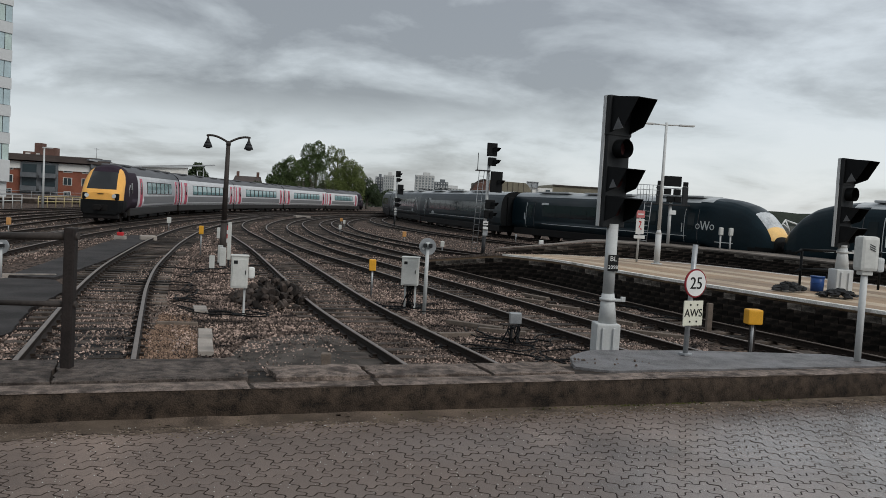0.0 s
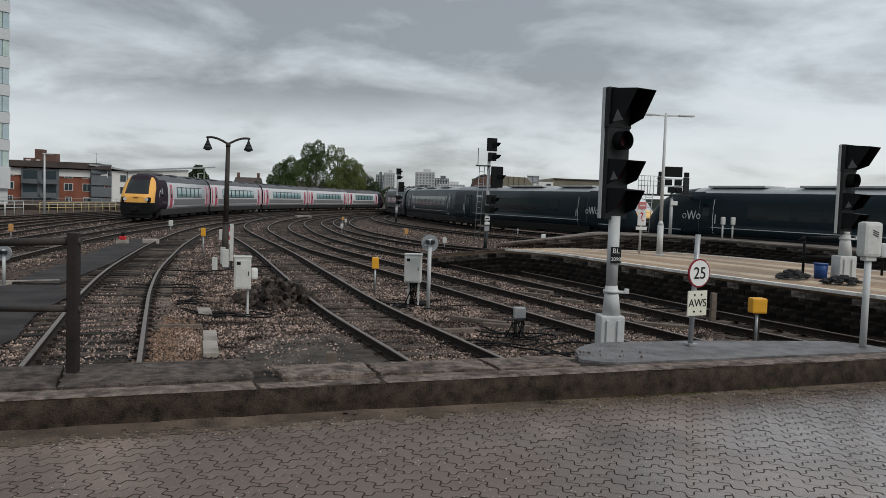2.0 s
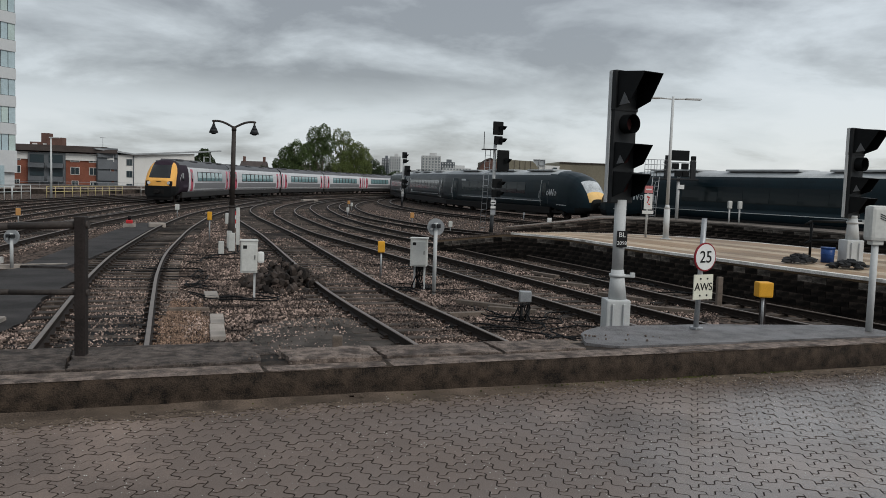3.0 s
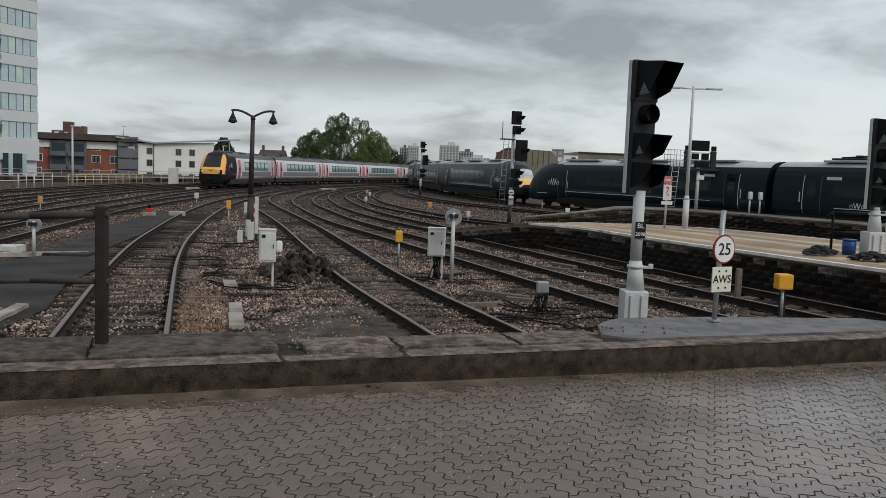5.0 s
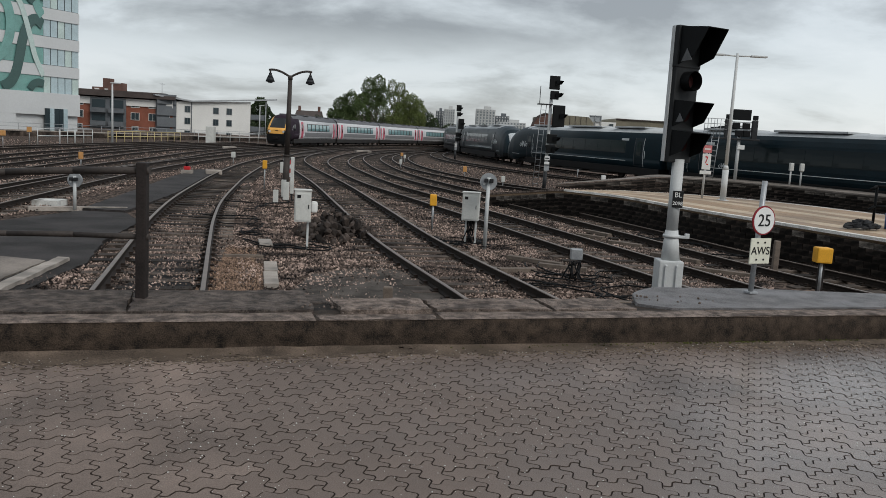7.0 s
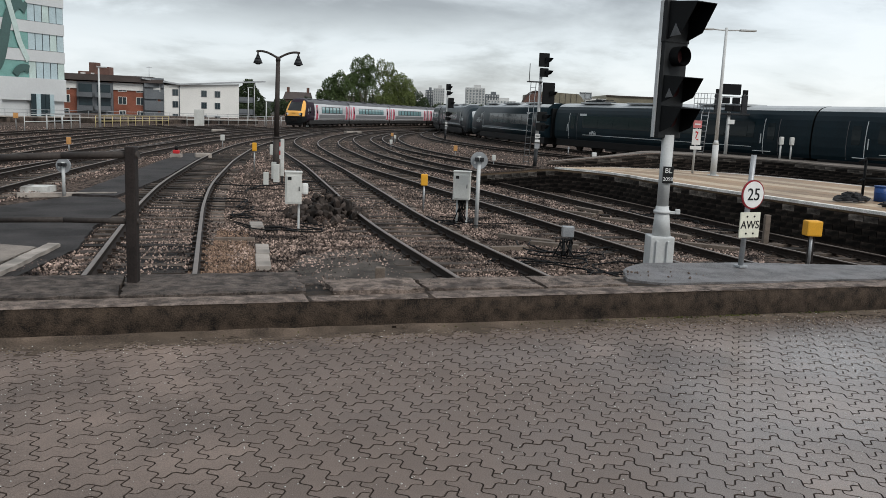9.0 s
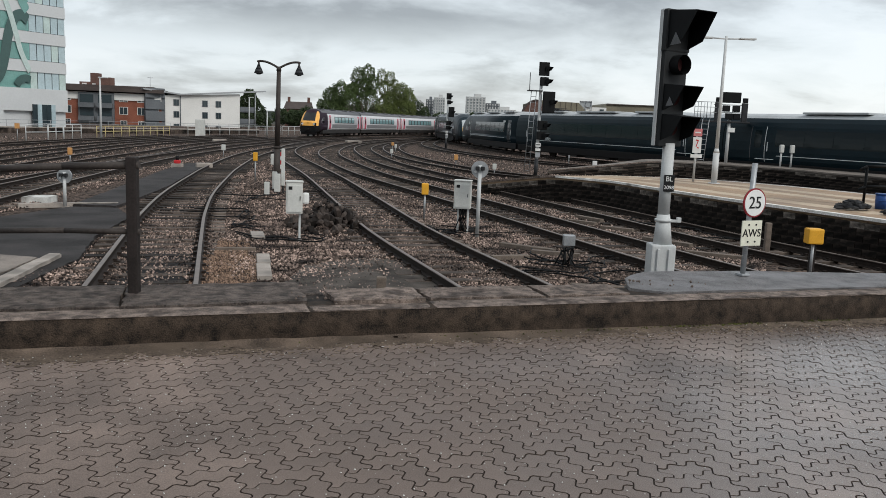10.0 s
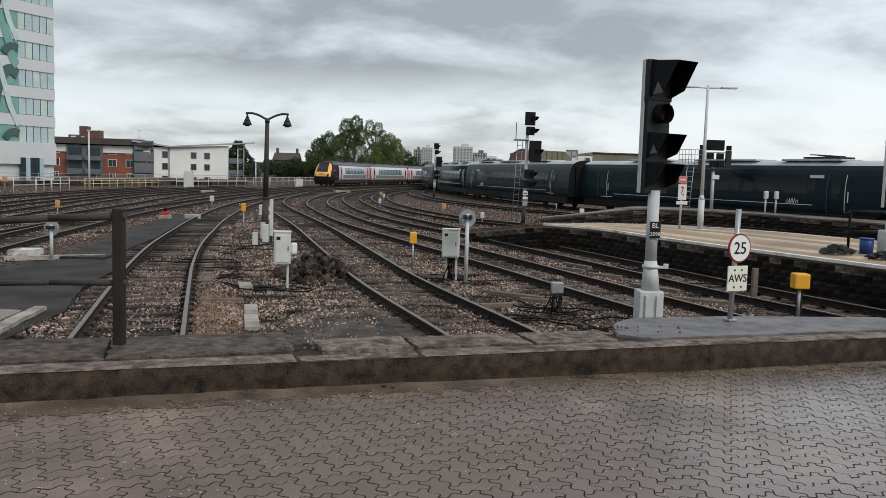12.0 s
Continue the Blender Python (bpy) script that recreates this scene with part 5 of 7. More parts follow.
def make_white_posts():
    """Pale pipes and boxes round the foot of the lamp post."""
    for x, y, z, w, h, m in ((-5.14, 29.0, 0.3, 0.12, 1.28, CABW), (-5.30, 28.8, 0.1, 0.20, 0.62, CABW), (-5.50, 29.4, 0.15, 0.16, 0.60, CABW), (-5.42, 27.6, 0.1, 0.16, 0.42, CABW), (-5.98, 32.0, 0.85, 0.30, 0.40, CABW)):
        t = thing("lineside_box", "pale grey lineside box by the lamp post", "lineside box", pose(x, y, BED_Z), group="boxes by the lamp post")
        bm = bmesh.new()
        box(bm, (0, 0, z - BED_Z + h / 2 - 0.2), (w, w * 0.8, h), bev=0.02)
        part("body", bm, m, t)
        bm = bmesh.new()
        box(bm, (0, 0, (z - BED_Z) / 2), (0.05, 0.05, z - BED_Z))
        part("leg", bm, DARKG, t)
    t = thing("striped_marker", "red and white banded lineside marker", "marker post", pose(-5.7, 31.8, BED_Z))
    for k in range(4):
        bm = bmesh.new()
        box(bm, (0.02, 0, 0.75 + 0.16 * k), (0.12, 0.05, 0.15), bev=0.005)
        part("band", bm, REDP if k % 2 else WHITE, t)
    bm = bmesh.new()
    box(bm, (0.02, 0, 0.35), (0.04, 0.04, 0.7))
    part("leg", bm, DARKG, t)
    t = thing("lineside_light", "small red lamp unit on a white concrete base", "lineside lamp", pose(-12.3, 40.6, BED_Z))
    bm = bmesh.new()
    box(bm, (0, 0, 0.10), (0.5, 0.4, 0.2), bev=0.02)
    part("base", bm, CONC, t)
    bm = bmesh.new()
    box(bm, (0, 0, 0.29), (0.30, 0.22, 0.18), bev=0.05)
    part("unit", bm, REDP, t)
    bm = bmesh.new()
    cyl(bm, (0, 0, 0.36), (0, 0, 0.56), 0.08)
    part("stem", bm, BLACK, t)
    for x, y, s in ((-11.2, 41.3, 0.6), (-9.2, 98, 1.4), (-21, 83, 1.0)):
        bm = bmesh.new()
        box(bm, (0, 0, 0.12), (s * 1.3, s * 0.7, 0.24), Matrix.Rotation(0.4, 3, "Z"), bev=0.05)
        solid("concrete_block", bm, CONC, "white concrete trough block on the ballast", "block", pose(x, y, BED_Z))


make_white_posts()


def rock_mesh(rng, r):
    bm = bmesh.new()
    pts = [Vector((rng.gauss(0, 1), rng.gauss(0, 1), rng.gauss(0, 1))).normalized() * r * rng.uniform(0.75, 1.2) for _ in range(15)]
    sc = Vector((rng.uniform(0.9, 1.4), rng.uniform(0.7, 1.1), rng.uniform(0.55, 0.85)))
    for p in pts:
        bm.verts.new((p.x * sc.x, p.y * sc.y, p.z * sc.z))
    hull = bmesh.ops.convex_hull(bm, input=list(bm.verts))
    bmesh.ops.delete(bm, geom=[v for v in bm.verts if not v.link_faces], context="VERTS")
    return mesh("rock", bm, ROCK)


def make_rubble():
    rng = random.Random(8)
    heap = thing("rubble_heap", "heap of dark broken stones beside the track", "rubble", pose(-2.55, 20.6, BED_Z))
    kinds = [rock_mesh(rng, 0.12) for _ in range(9)]
    for i in range(240):
        a, q = rng.uniform(0, 6.28), rng.random() ** 0.6
        x, y = 0.95 * q * math.cos(a), 2.0 * q * math.sin(a)
        z = 0.62 * (1 - q) * rng.uniform(0.3, 1.0) + 0.04
        s = rng.uniform(0.4, 1.3)
        piece("stone", kinds[i % 9], heap, Matrix.Translation((x, y, z)) @ Euler((rng.uniform(0, 6), rng.uniform(0, 6), rng.uniform(0, 6))).to_matrix().to_4x4() @ Matrix.Scale(s, 4))


make_rubble()


def make_ground_slabs():
    rng = random.Random(21)

    def flat(name, label, poly, z, m, thick=0.12):
        bm = bmesh.new()
        rough_block(bm, poly, z - thick, z, rng, 0.02)
        solid(name, bm, m, label, "slab")

    # tarmac paths by the siding
    for poly in ([(-10.1, 11.0), (-5.9, 11.0), (-6.1, 14.4), (-6.9, 17.2), (-7.4, 20.6), (-8.4, 22.4), (-9.6, 22.3), (-10.3, 19.0)], [(-8.6, 22.9), (-9.8, 22.9), (-10.9, 30), (-12.1, 37.5), (-12.9, 44.5), (-11.8, 44.5), (-10.6, 37.0), (-9.3, 29.5)]):
        bm = bmesh.new()
        rough_block(bm, poly, BED_Z - 0.1, BED_Z + 0.035, rng, 0.03)
        solid("path", bm, TARMAC, "dark worn tarmac walkway beside the siding", "path", kind="structure")
    flat("kerb_slab", "pale concrete kerb across the tarmac path", [(-11.0, 22.3), (-8.8, 23.5), (-8.85, 23.66), (-11.1, 22.45)], BED_Z + 0.06, CONC)
    flat("kerb_slab", "pale chipped concrete edging slab", [(-6.25, 11.0), (-6.02, 11.0), (-6.44, 14.5), (-6.64, 14.5)], BED_Z + 0.10, CONC, 0.3)
    flat("concrete_apron", "worn pale concrete apron", [(-10, 10.4), (-6.4, 10.6), (-6.75, 14.3), (-10, 14.9)], BED_Z + 0.06, PLATG, 0.3)
    flat("kerb_slab", "white concrete block by the disc", [(-11.4, 23.3), (-10.75, 23.5), (-10.8, 24.2), (-11.5, 24.0)], BED_Z + 0.13, WHITEP, 0.3)
    for x, y, w, l, a in ((-3.0, 15.0, 0.24, 1.0, 0.22), (-2.76, 13.85, 0.24, 1.2, 0.22), (-3.75, 18.1, 0.28, 0.9, 0.25), (-3.75, 16.1, 0.75, 0.10, 0.2)):
        bm = bmesh.new()
        box(bm, (0, 0, 0.02), (w, l, 0.08), bev=0.012)
        solid("trough_lid", bm, CONC if w < 0.5 else WOODP, "flat grey concrete cable trough lid", "slab", pose(x, y, BED_Z + 0.01, 0, 0, math.degrees(a)))
    bm = bmesh.new()
    rough_block(bm, [(-2.3, 12.2), (0.1, 12.2), (0.25, 14.0), (-0.3, 15.6), (-1.3, 15.9), (-2.2, 14.8)], BED_Z - 0.1, BED_Z + 0.0, rng, 0.05)
    solid("oily_patch", bm, OILY, "oil-soaked smooth grey ground patch", "patch", kind="structure")
    bm = bmesh.new()
    rough_block(bm, [(-4.55, 11.0), (-3.45, 11.0), (-4.55, 16.4), (-5.35, 16.2)], BED_Z - 0.1, BED_Z - 0.012, rng, 0.05)
    solid("oily_patch", bm, OILB, "black oil-soaked ground between the siding rails", "patch", kind="structure")
    # loose timbers by the near signal
    for x, y, l, a in ((3.2, 13.3, 1.7, -6), (2.1, 17.6, 1.3, -35), (2.6, 16.9, 1.0, -20), (6.1, 17.5, 1.2, -30), (5.6, 19.4, 1.3, -50), (4.6, 23.9, 1.1, -60), (4.2, 22.9, 0.9, -40), (4.9, 21.6, 0.9, -35), (1.6, 16.2, 0.8, 20)):
        bm = bmesh.new()
        box(bm, (0, 0, 0.05), (l, 0.16, 0.09), bev=0.012)
        solid("loose_timber", bm, WOODP, "weathered loose timber lying on the ballast", "timber", pose(x, y, BED_Z, 0, 0, a), group="loose timbers")
    bm = bmesh.new()
    box(bm, (0, 0, 0.36), (0.12, 0.12, 0.75), bev=0.02)
    solid("timber_post", bm, WOODP, "weathered square timber post by the platform wall", "post", pose(7.4, 18.0, BED_Z))
    bm = bmesh.new()
    box(bm, (0, 0, 0.5), (0.13, 0.13, 1.0), bev=0.02)
    solid("timber_post", bm, WOODP, "grey upright timber post", "post", pose(-0.62, 11.0, BED_Z - 0.45))


make_ground_slabs()


def make_platform_things():
    for x, y, n in ((10.2, 20.0, 9), (10.85, 18.85, 12)):
        heap = thing("sandbag_pile", "pile of black sandbags on the platform", "sandbags", pose(x, y, PLAT_Z + 0.01), group="sandbag piles")
        rng = random.Random(n)
        kinds = [rock_mesh(rng, 0.105) for _ in range(5)]
        for me in kinds:
            me.materials.clear()
            me.materials.append(SACK)
        for i in range(n * 4):
            q = rng.random() ** 0.6
            a = rng.uniform(0, 6.28)
            spot = (0.44 * q * math.cos(a), 0.30 * q * math.sin(a), 0.05 + 0.16 * (1 - q))
            piece("sandbag", kinds[i % 5], heap, Matrix.Translation(spot) @ Matrix.Rotation(rng.uniform(0, 6), 4, "Z") @ Matrix.Diagonal((1.1, 0.9, 0.8, 1)))
    bm = bmesh.new()
    cyl(bm, (0, 0, 0), (0, 0, 0.38), 0.155, 0.165, seg=24)
    cyl(bm, (0, 0, 0.35), (0, 0, 0.385), 0.178, seg=24)
    cyl(bm, (0, 0, 0.20), (0, 0, 0.22), 0.166, seg=24)
    solid("bucket", bm, BLUE, "blue plastic drum on the platform", "drum", pose(11.2, 20.5, PLAT_Z + 0.01))
    t = thing("handrail", "black tubular handrail on the platform", "railing", pose(11.2, 21.4, PLAT_Z))
    for x in (0, 1.3, 2.6):
        bm = bmesh.new()
        tube(bm, [(x, 0.25 * x, 0), (x, 0.25 * x, 1.0)], 0.035, 10)
        part("post", bm, BLACK, t)
    for z in (0.5, 1.02):
        bm = bmesh.new()
        tube(bm, [(-0.2, -0.05, z - 0.1), (0, 0, z), (1.3, 0.32, z), (2.6, 0.65, z)], 0.035, 10)
        part("rail", bm, BLACK, t)
    for x, y in ((19.35, 46.3), (19.85, 46.1)):
        t = thing("platform_unit", "white box on a slim post at the far platform", "lineside box", pose(x, y, PLAT_Z), group="white platform boxes")
        bm = bmesh.new()
        cyl(bm, (0, 0, 0), (0, 0, 0.9), 0.05)
        part("post", bm, GALV, t)
        bm = bmesh.new()
        box(bm, (0, -0.02, 1.02), (0.22, 0.22, 0.44), bev=0.05)
        part("housing", bm, CABW, t)


make_platform_things()


# ---- far side: fences, buildings, trees ----
def make_yard_edge():
    t = thing("parapet_wall", "long dark parapet wall behind the yard", "wall", kind="structure")
    pts = [(-75, 62), (-46, 82), (-38, 99), (-33, 112), (-27, 130)]
    for a, b in zip(pts, pts[1:]):
        d = Vector((b[0] - a[0], b[1] - a[1], 0))
        m = Matrix.Rotation(math.atan2(d.y, d.x), 3, "Z")
        bm = bmesh.new()
        box(bm, ((a[0] + b[0]) / 2, (a[1] + b[1]) / 2, 0.0), (d.length, 0.4, 0.7), m)
        part("wall_length", bm, BRICK_D, t)
        bm = bmesh.new()
        box(bm, ((a[0] + b[0]) / 2, (a[1] + b[1]) / 2, 0.40), (d.length, 0.5, 0.12), m)
        part("cap", bm, CONC, t)
        for z in (0.8, 1.15):
            bm = bmesh.new()
            tube(bm, [(a[0], a[1], z), (b[0], b[1], z)], 0.024, 6)
            part("guard_rail", bm, STEEL, t)
        n = int(d.length / 2.5)
        for i in range(n):
            bm = bmesh.new()
            p = (a[0] + d.x * i / n, a[1] + d.y * i / n)
            tube(bm, [(*p, 0.4), (*p, 1.17)], 0.024, 6)
            part("guard_post", bm, STEEL, t)


make_yard_edge()


def barrier(a, b, h, m, gap, label):
    t = thing("railing", label, "railing", group="yard railings")
    d = Vector((b[0] - a[0], b[1] - a[1]))
    n = max(1, int(d.length / gap))
    for i in range(n + 1):
        p = (a[0] + d.x * i / n, a[1] + d.y * i / n)
        bm = bmesh.new()
        tube(bm, [(*p, BED_Z), (*p, h)], 0.035, 6)
        part("post", bm, m, t)
    for z in (h, h * 0.5):
        bm = bmesh.new()
        tube(bm, [(*a, z), (*b, z)], 0.035, 6)
        part("rail", bm, m, t)


barrier((-31.4, 79.0), (-29.6, 95.0), 0.95, YELP, 1.6, "pale yellow tubular safety railing beside the yard")
for a, b in (((-31.5, 65.5), (-30.9, 68.0)), ((-31.4, 69), (-31.4, 72)), ((-31.9, 73), (-31.6, 76))):
    barrier(a, b, 1.1, GALV, 1.3, "short pale tubular safety railing beside the yard")
barrier((-29, 100), (-22, 122), 1.1, GALV, 2.2, "pale tubular safety railing beside the yard")
barrier((-22, 123), (-16.5, 150), 1.1, GALV, 2.5, "pale tubular safety railing beside the yard")


def simple_post_lamp(x, y, base, h, label):
    t = thing("street_lamp", label, "lamp post", pose(x, y, base), group="far lamp posts")
    bm = bmesh.new()
    cyl(bm, (0, 0, 0), (0, 0, h), 0.12, 0.07, seg=12)
    part("column", bm, GALV, t)
    bm = bmesh.new()
    box(bm, (0.3, 0, h), (0.9, 0.2, 0.1), bev=0.03)
    part("lantern", bm, GALV, t)


simple_post_lamp(-31.0, 79.0, BED_Z, 5.6, "pale slim lamp column in the yard")
simple_post_lamp(-30.5, 140.0, BED_Z, 5.6, "far pale lamp column by the trees")
simple_post_lamp(-23.2, 118.0, BED_Z, 3.4, "far pale lamp column by the trees")
bm = bmesh.new()
box(bm, (0, 0, 1.0), (0.95, 0.9, 2.0), bev=0.05)
solid("relay_cabinet", bm, CABW, "tall white equipment cabinet beside the yard", "cabinet", pose(-27.0, 98.0, BED_Z))
bm = bmesh.new()
box(bm, (0, 0, 0.6), (1.0, 0.8, 1.2), bev=0.05)
solid("relay_cabinet", bm, CABW, "white equipment cabinet beside the main line", "cabinet", pose(-17.6, 121.5, BED_Z))


def wall_frame(a, b):
    """A pose whose x runs along a wall from a to b, y into the building, with the wall's length."""
    d = Vector((b[0] - a[0], b[1] - a[1], 0))
    return Matrix.Translation((a[0], a[1], 0)) @ Matrix.Rotation(math.atan2(d.y, d.x), 4, "Z"), d.length


def window_unit(parent, x, z, w, h, frame_m, pane_m, split=2):
    bm = bmesh.new()
    box(bm, (x, -0.03, z), (w + 0.16, 0.12, h + 0.16))
    f = part("window", bm, frame_m, parent)
    for i in range(split):
        bm = bmesh.new()
        box(bm, (x - w / 2 + w * (i + 0.5) / split, -0.08, z), (w / split - 0.06, 0.06, h))
        part("pane", bm, pane_m, f)


def make_glass_tower():
    b = thing("office_tower", "white and teal glass office tower with a looping green pattern", "office building")
    m, L = wall_frame((-66.0, 92.1), (-51.9, 120.0))
    b.matrix_basis = m
    z0, pitch, count = 5.0, 3.76, 7
    bm = bmesh.new()
    box(bm, (L / 2, 15.2, 14.0), (L, 30, 36))
    part("core", bm, PANELW, b)
    split = L - 5.7
    for k in range(count):
        zb = z0 + pitch * k
        bm = bmesh.new()
        box(bm, (L / 2, -0.05, zb + 2.95), (L, 0.34, 1.5))
        part("spandrel", bm, PANELW, b)
        n = 5
        w = (L - split) / n
        bm = bmesh.new()
        box(bm, (split + (L - split) / 2, 0.07, zb + 1.1), (L - split, 0.22, 2.24))
        part("window_frame", bm, DARKG, b)
        for i in range(n):
            bm = bmesh.new()
            box(bm, (split + w * (i + 0.5), 0.02, zb + 1.1), (w - 0.12, 0.2, 2.2))
            # both pane colours are pale for the reflected sky
            part("pane", bm, TPANE_SKY if (i + k) % 4 else TGLASSL, b)
        bm = bmesh.new()
        box(bm, (split / 2, 0.0, zb + 1.1), (split, 0.22, 2.2))
        part("glazing", bm, TGLASS, b)
    bm = bmesh.new()
    box(bm, (L / 2, -0.08, 3.5), (L, 0.5, 3.0))
    part("lower_panel", bm, PANELW, b)
    bm = bmesh.new()
    box(bm, (L / 2 - 5, -0.05, 0.2), (L - 10, 0.5, 4.0))
    part("base_panel", bm, PANELW, b)
    for i in range(5):
        bm = bmesh.new()
        box(bm, (L - 5.4 + 0.72 * i, -0.36, 1.2), (0.66, 0.3, 3.4))
        part("entrance_pane", bm, TPANE_SKY if i in (1, 4) else BGLASS, b)
    # looping ribbons laid over the glazing, the same figure again three storeys up
    figure = (
        ([(25.5, 13.8), (24.5, 14.5), (23.5, 14.1), (22.8, 12.9), (22.3, 11.4), (21.9, 9.5), (21.3, 7.3), (20.5, 6.0), (19.3, 5.3)], 1.35, TGLASSD, 0.0),
        ([(23.4, 20.2), (24.1, 18.2), (24.6, 16.2), (25.5, 14.9)], 1.2, TGLASS, 0.012),
        ([(20.4, 17.4), (21.8, 16.6), (22.7, 14.6), (23.5, 12.0), (24.2, 9.6), (25.5, 7.0)], 0.75, TGLASSL, 0.024),
        ([(25.5, 6.1), (24.7, 6.3), (23.9, 6.0), (23.3, 5.3)], 1.0, TGLASSD, 0.036),
        ([(16.0, 15.0), (18.0, 16.8), (20.0, 16.0), (20.6, 13.0), (19.6, 10.0), (17.6, 8.6), (15.6, 9.6)], 1.3, TGLASS, 0.048),
    )
    for up in (0.0, 11.28):
        for pts, width, mt, off in figure:
            line, way = curve([(p, q + up) for p, q in pts], 0.2)
            bm = bmesh.new()
            prev = None
            for (x, z), (a, c) in zip(line, way):
                row = []
                for e in (-width / 2, width / 2):
                    for y in (-0.29 - off, -0.25 - off):
                        row.append(bm.verts.new((min(25.55, max(0.2, x - c * e)), y, min(31.8, max(4.6, z + a * e)))))
                if prev:
                    bm.faces.new((prev[0], prev[2], row[2], row[0]))
                    bm.faces.new((prev[1], row[1], row[3], prev[3]))
                    bm.faces.new((prev[0], row[0], row[1], prev[1]))
                    bm.faces.new((prev[2], prev[3], row[3], row[2]))
                prev = row
            bmesh.ops.recalc_face_normals(bm, faces=bm.faces)
            part("ribbon", bm, mt, b)
    bm = bmesh.new()
    box(bm, (L / 2, 15, 32.2), (L + 0.6, 30.6, 0.5))
    part("roof", bm, PANELG, b)


make_glass_tower()


def make_brick_flats():
    b = thing("apartment_building", "three-storey red brick flats with a brown roof", "apartment building")
    m, L = wall_frame((-83.0, 166.0), (-55.2, 172.0))
    b.matrix_basis = m
    zb, zt = -1.8, 6.0
    bm = bmesh.new()
    box(bm, (L / 2, 6, (zb + zt) / 2), (L, 12, zt - zb))
    part("wall", bm, BRICKR, b)
    bm = bmesh.new()
    box(bm, (L / 2, 5.6, zt + 0.55), (L + 1.2, 13.6, 0.7))
    part("roof", bm, ROOFB, b)
    bm = bmesh.new()
    box(bm, (L / 2, 5.6, zt + 1.15), (L - 3, 10, 0.6))
    part("ridge", bm, ROOFB, b)
    bm = bmesh.new()
    box(bm, (L / 2, -0.1, 5.25), (L, 0.3, 1.4))
    part("top_band", bm, RENDERW, b)
    for x0, x1, mt in ((0, 6, BRICKR), (12.8, 19.5, PANELG)):
        bm = bmesh.new()
        box(bm, ((x0 + x1) / 2, -0.3, 2.1), (x1 - x0, 0.6, 7.6))
        part("bay", bm, mt, b)
    for k, z in enumerate((-0.2, 2.5, 5.0)):
        for x in (2.0, 7.8, 10.6, 21.2, 24.6, 27.0):
            window_unit(b, x, z, 1.5 if k else 1.1, 1.35, RENDERW, BGLASS)
    bm = bmesh.new()
    tube(bm, [(26.0, 3, 7.2), (26.0, 3, 9.6)], 0.05, 6)
    tube(bm, [(25.5, 3, 9.4), (26.5, 3, 9.4)], 0.035, 6)
    part("aerial", bm, STEEL, b)
    for z in (0.8, 3.4):
        for x in (14.4, 17.8):
            bm = bmesh.new()
            box(bm, (x, -1.1, z), (2.9, 1.2, 0.9))
            bal = part("balcony", bm, PANELG, b)
            bm = bmesh.new()
            box(bm, (x, -0.65, z + 1.3), (2.5, 0.2, 1.6))
            part("balcony_door", bm, BGLASS, bal)


make_brick_flats()


def make_white_flats():
    b = thing("apartment_building", "white rendered flats with a sweeping mono-pitch roof", "apartment building")
    m, L = wall_frame((-54.6, 172.5), (-41.2, 180.0))
    b.matrix_basis = m
    bm = bmesh.new()
    prism(bm, [(0, 0), (L, 0), (L, 10), (0, 10)], -1.8, [6.0, 6.9, 6.9, 6.0])
    part("wall", bm, RENDERW, b)
    bm = bmesh.new()
    for i in range(4):
        box(bm, (-2.0 + 0.0 * i, -0.1, -0.6 + 2.3 * i), (3.8, 0.5, 1.9))
    box(bm, (-2.0, 4, 2.6), (3.9, 8, 8.6))
    part("link_block", bm, PANELG, b)
    bm = bmesh.new()
    vs = [(-4.4, -0.8, 6.9), (3.0, -0.8, 6.1), (L + 5.5, -0.8, 7.6), (L + 5.5, 11, 7.6), (3.0, 11, 6.1), (-4.4, 11, 6.9)]
    lo = [bm.verts.new(v) for v in vs]
    hi = [bm.verts.new((x, y, z + 0.3)) for x, y, z in vs]
    bm.faces.new((hi[0], hi[1], hi[4], hi[5])), bm.faces.new((hi[1], hi[2], hi[3], hi[4]))
    bm.faces.new((lo[0], lo[5], lo[4], lo[1])), bm.faces.new((lo[1], lo[4], lo[3], lo[2]))
    for i in range(6):
        j = (i + 1) % 6
        bm.faces.new((lo[i], lo[j], hi[j], hi[i]))
    part("roof", bm, STEEL, b)
    for z in (-0.4, 2.2, 4.6):
        for x in (2.2, 8.0, 10.8):
            window_unit(b, x, z, 1.0, 1.15, PANELG, BGLASS, 2)
    for z in (0.8, 3.3):
        bm = bmesh.new()
        box(bm, (L + 1.6, 2, z), (3.2, 4, 0.25))
        box(bm, (L + 1.6, -0.05, z + 0.55), (3.2, 0.1, 0.9))
        part("balcony", bm, PANELG, b)
    for x in (L + 3.2,):
        bm = bmesh.new()
        cyl(bm, (x, -0.4, -1.8), (x, -0.4, 7.3), 0.1)
        part("roof_post", bm, STEEL, b)
    bm = bmesh.new()
    cyl(bm, (3.0, -0.1, -1.8), (3.0, -0.1, 6.0), 0.1)
    part("downpipe", bm, PANELG, b)


make_white_flats()


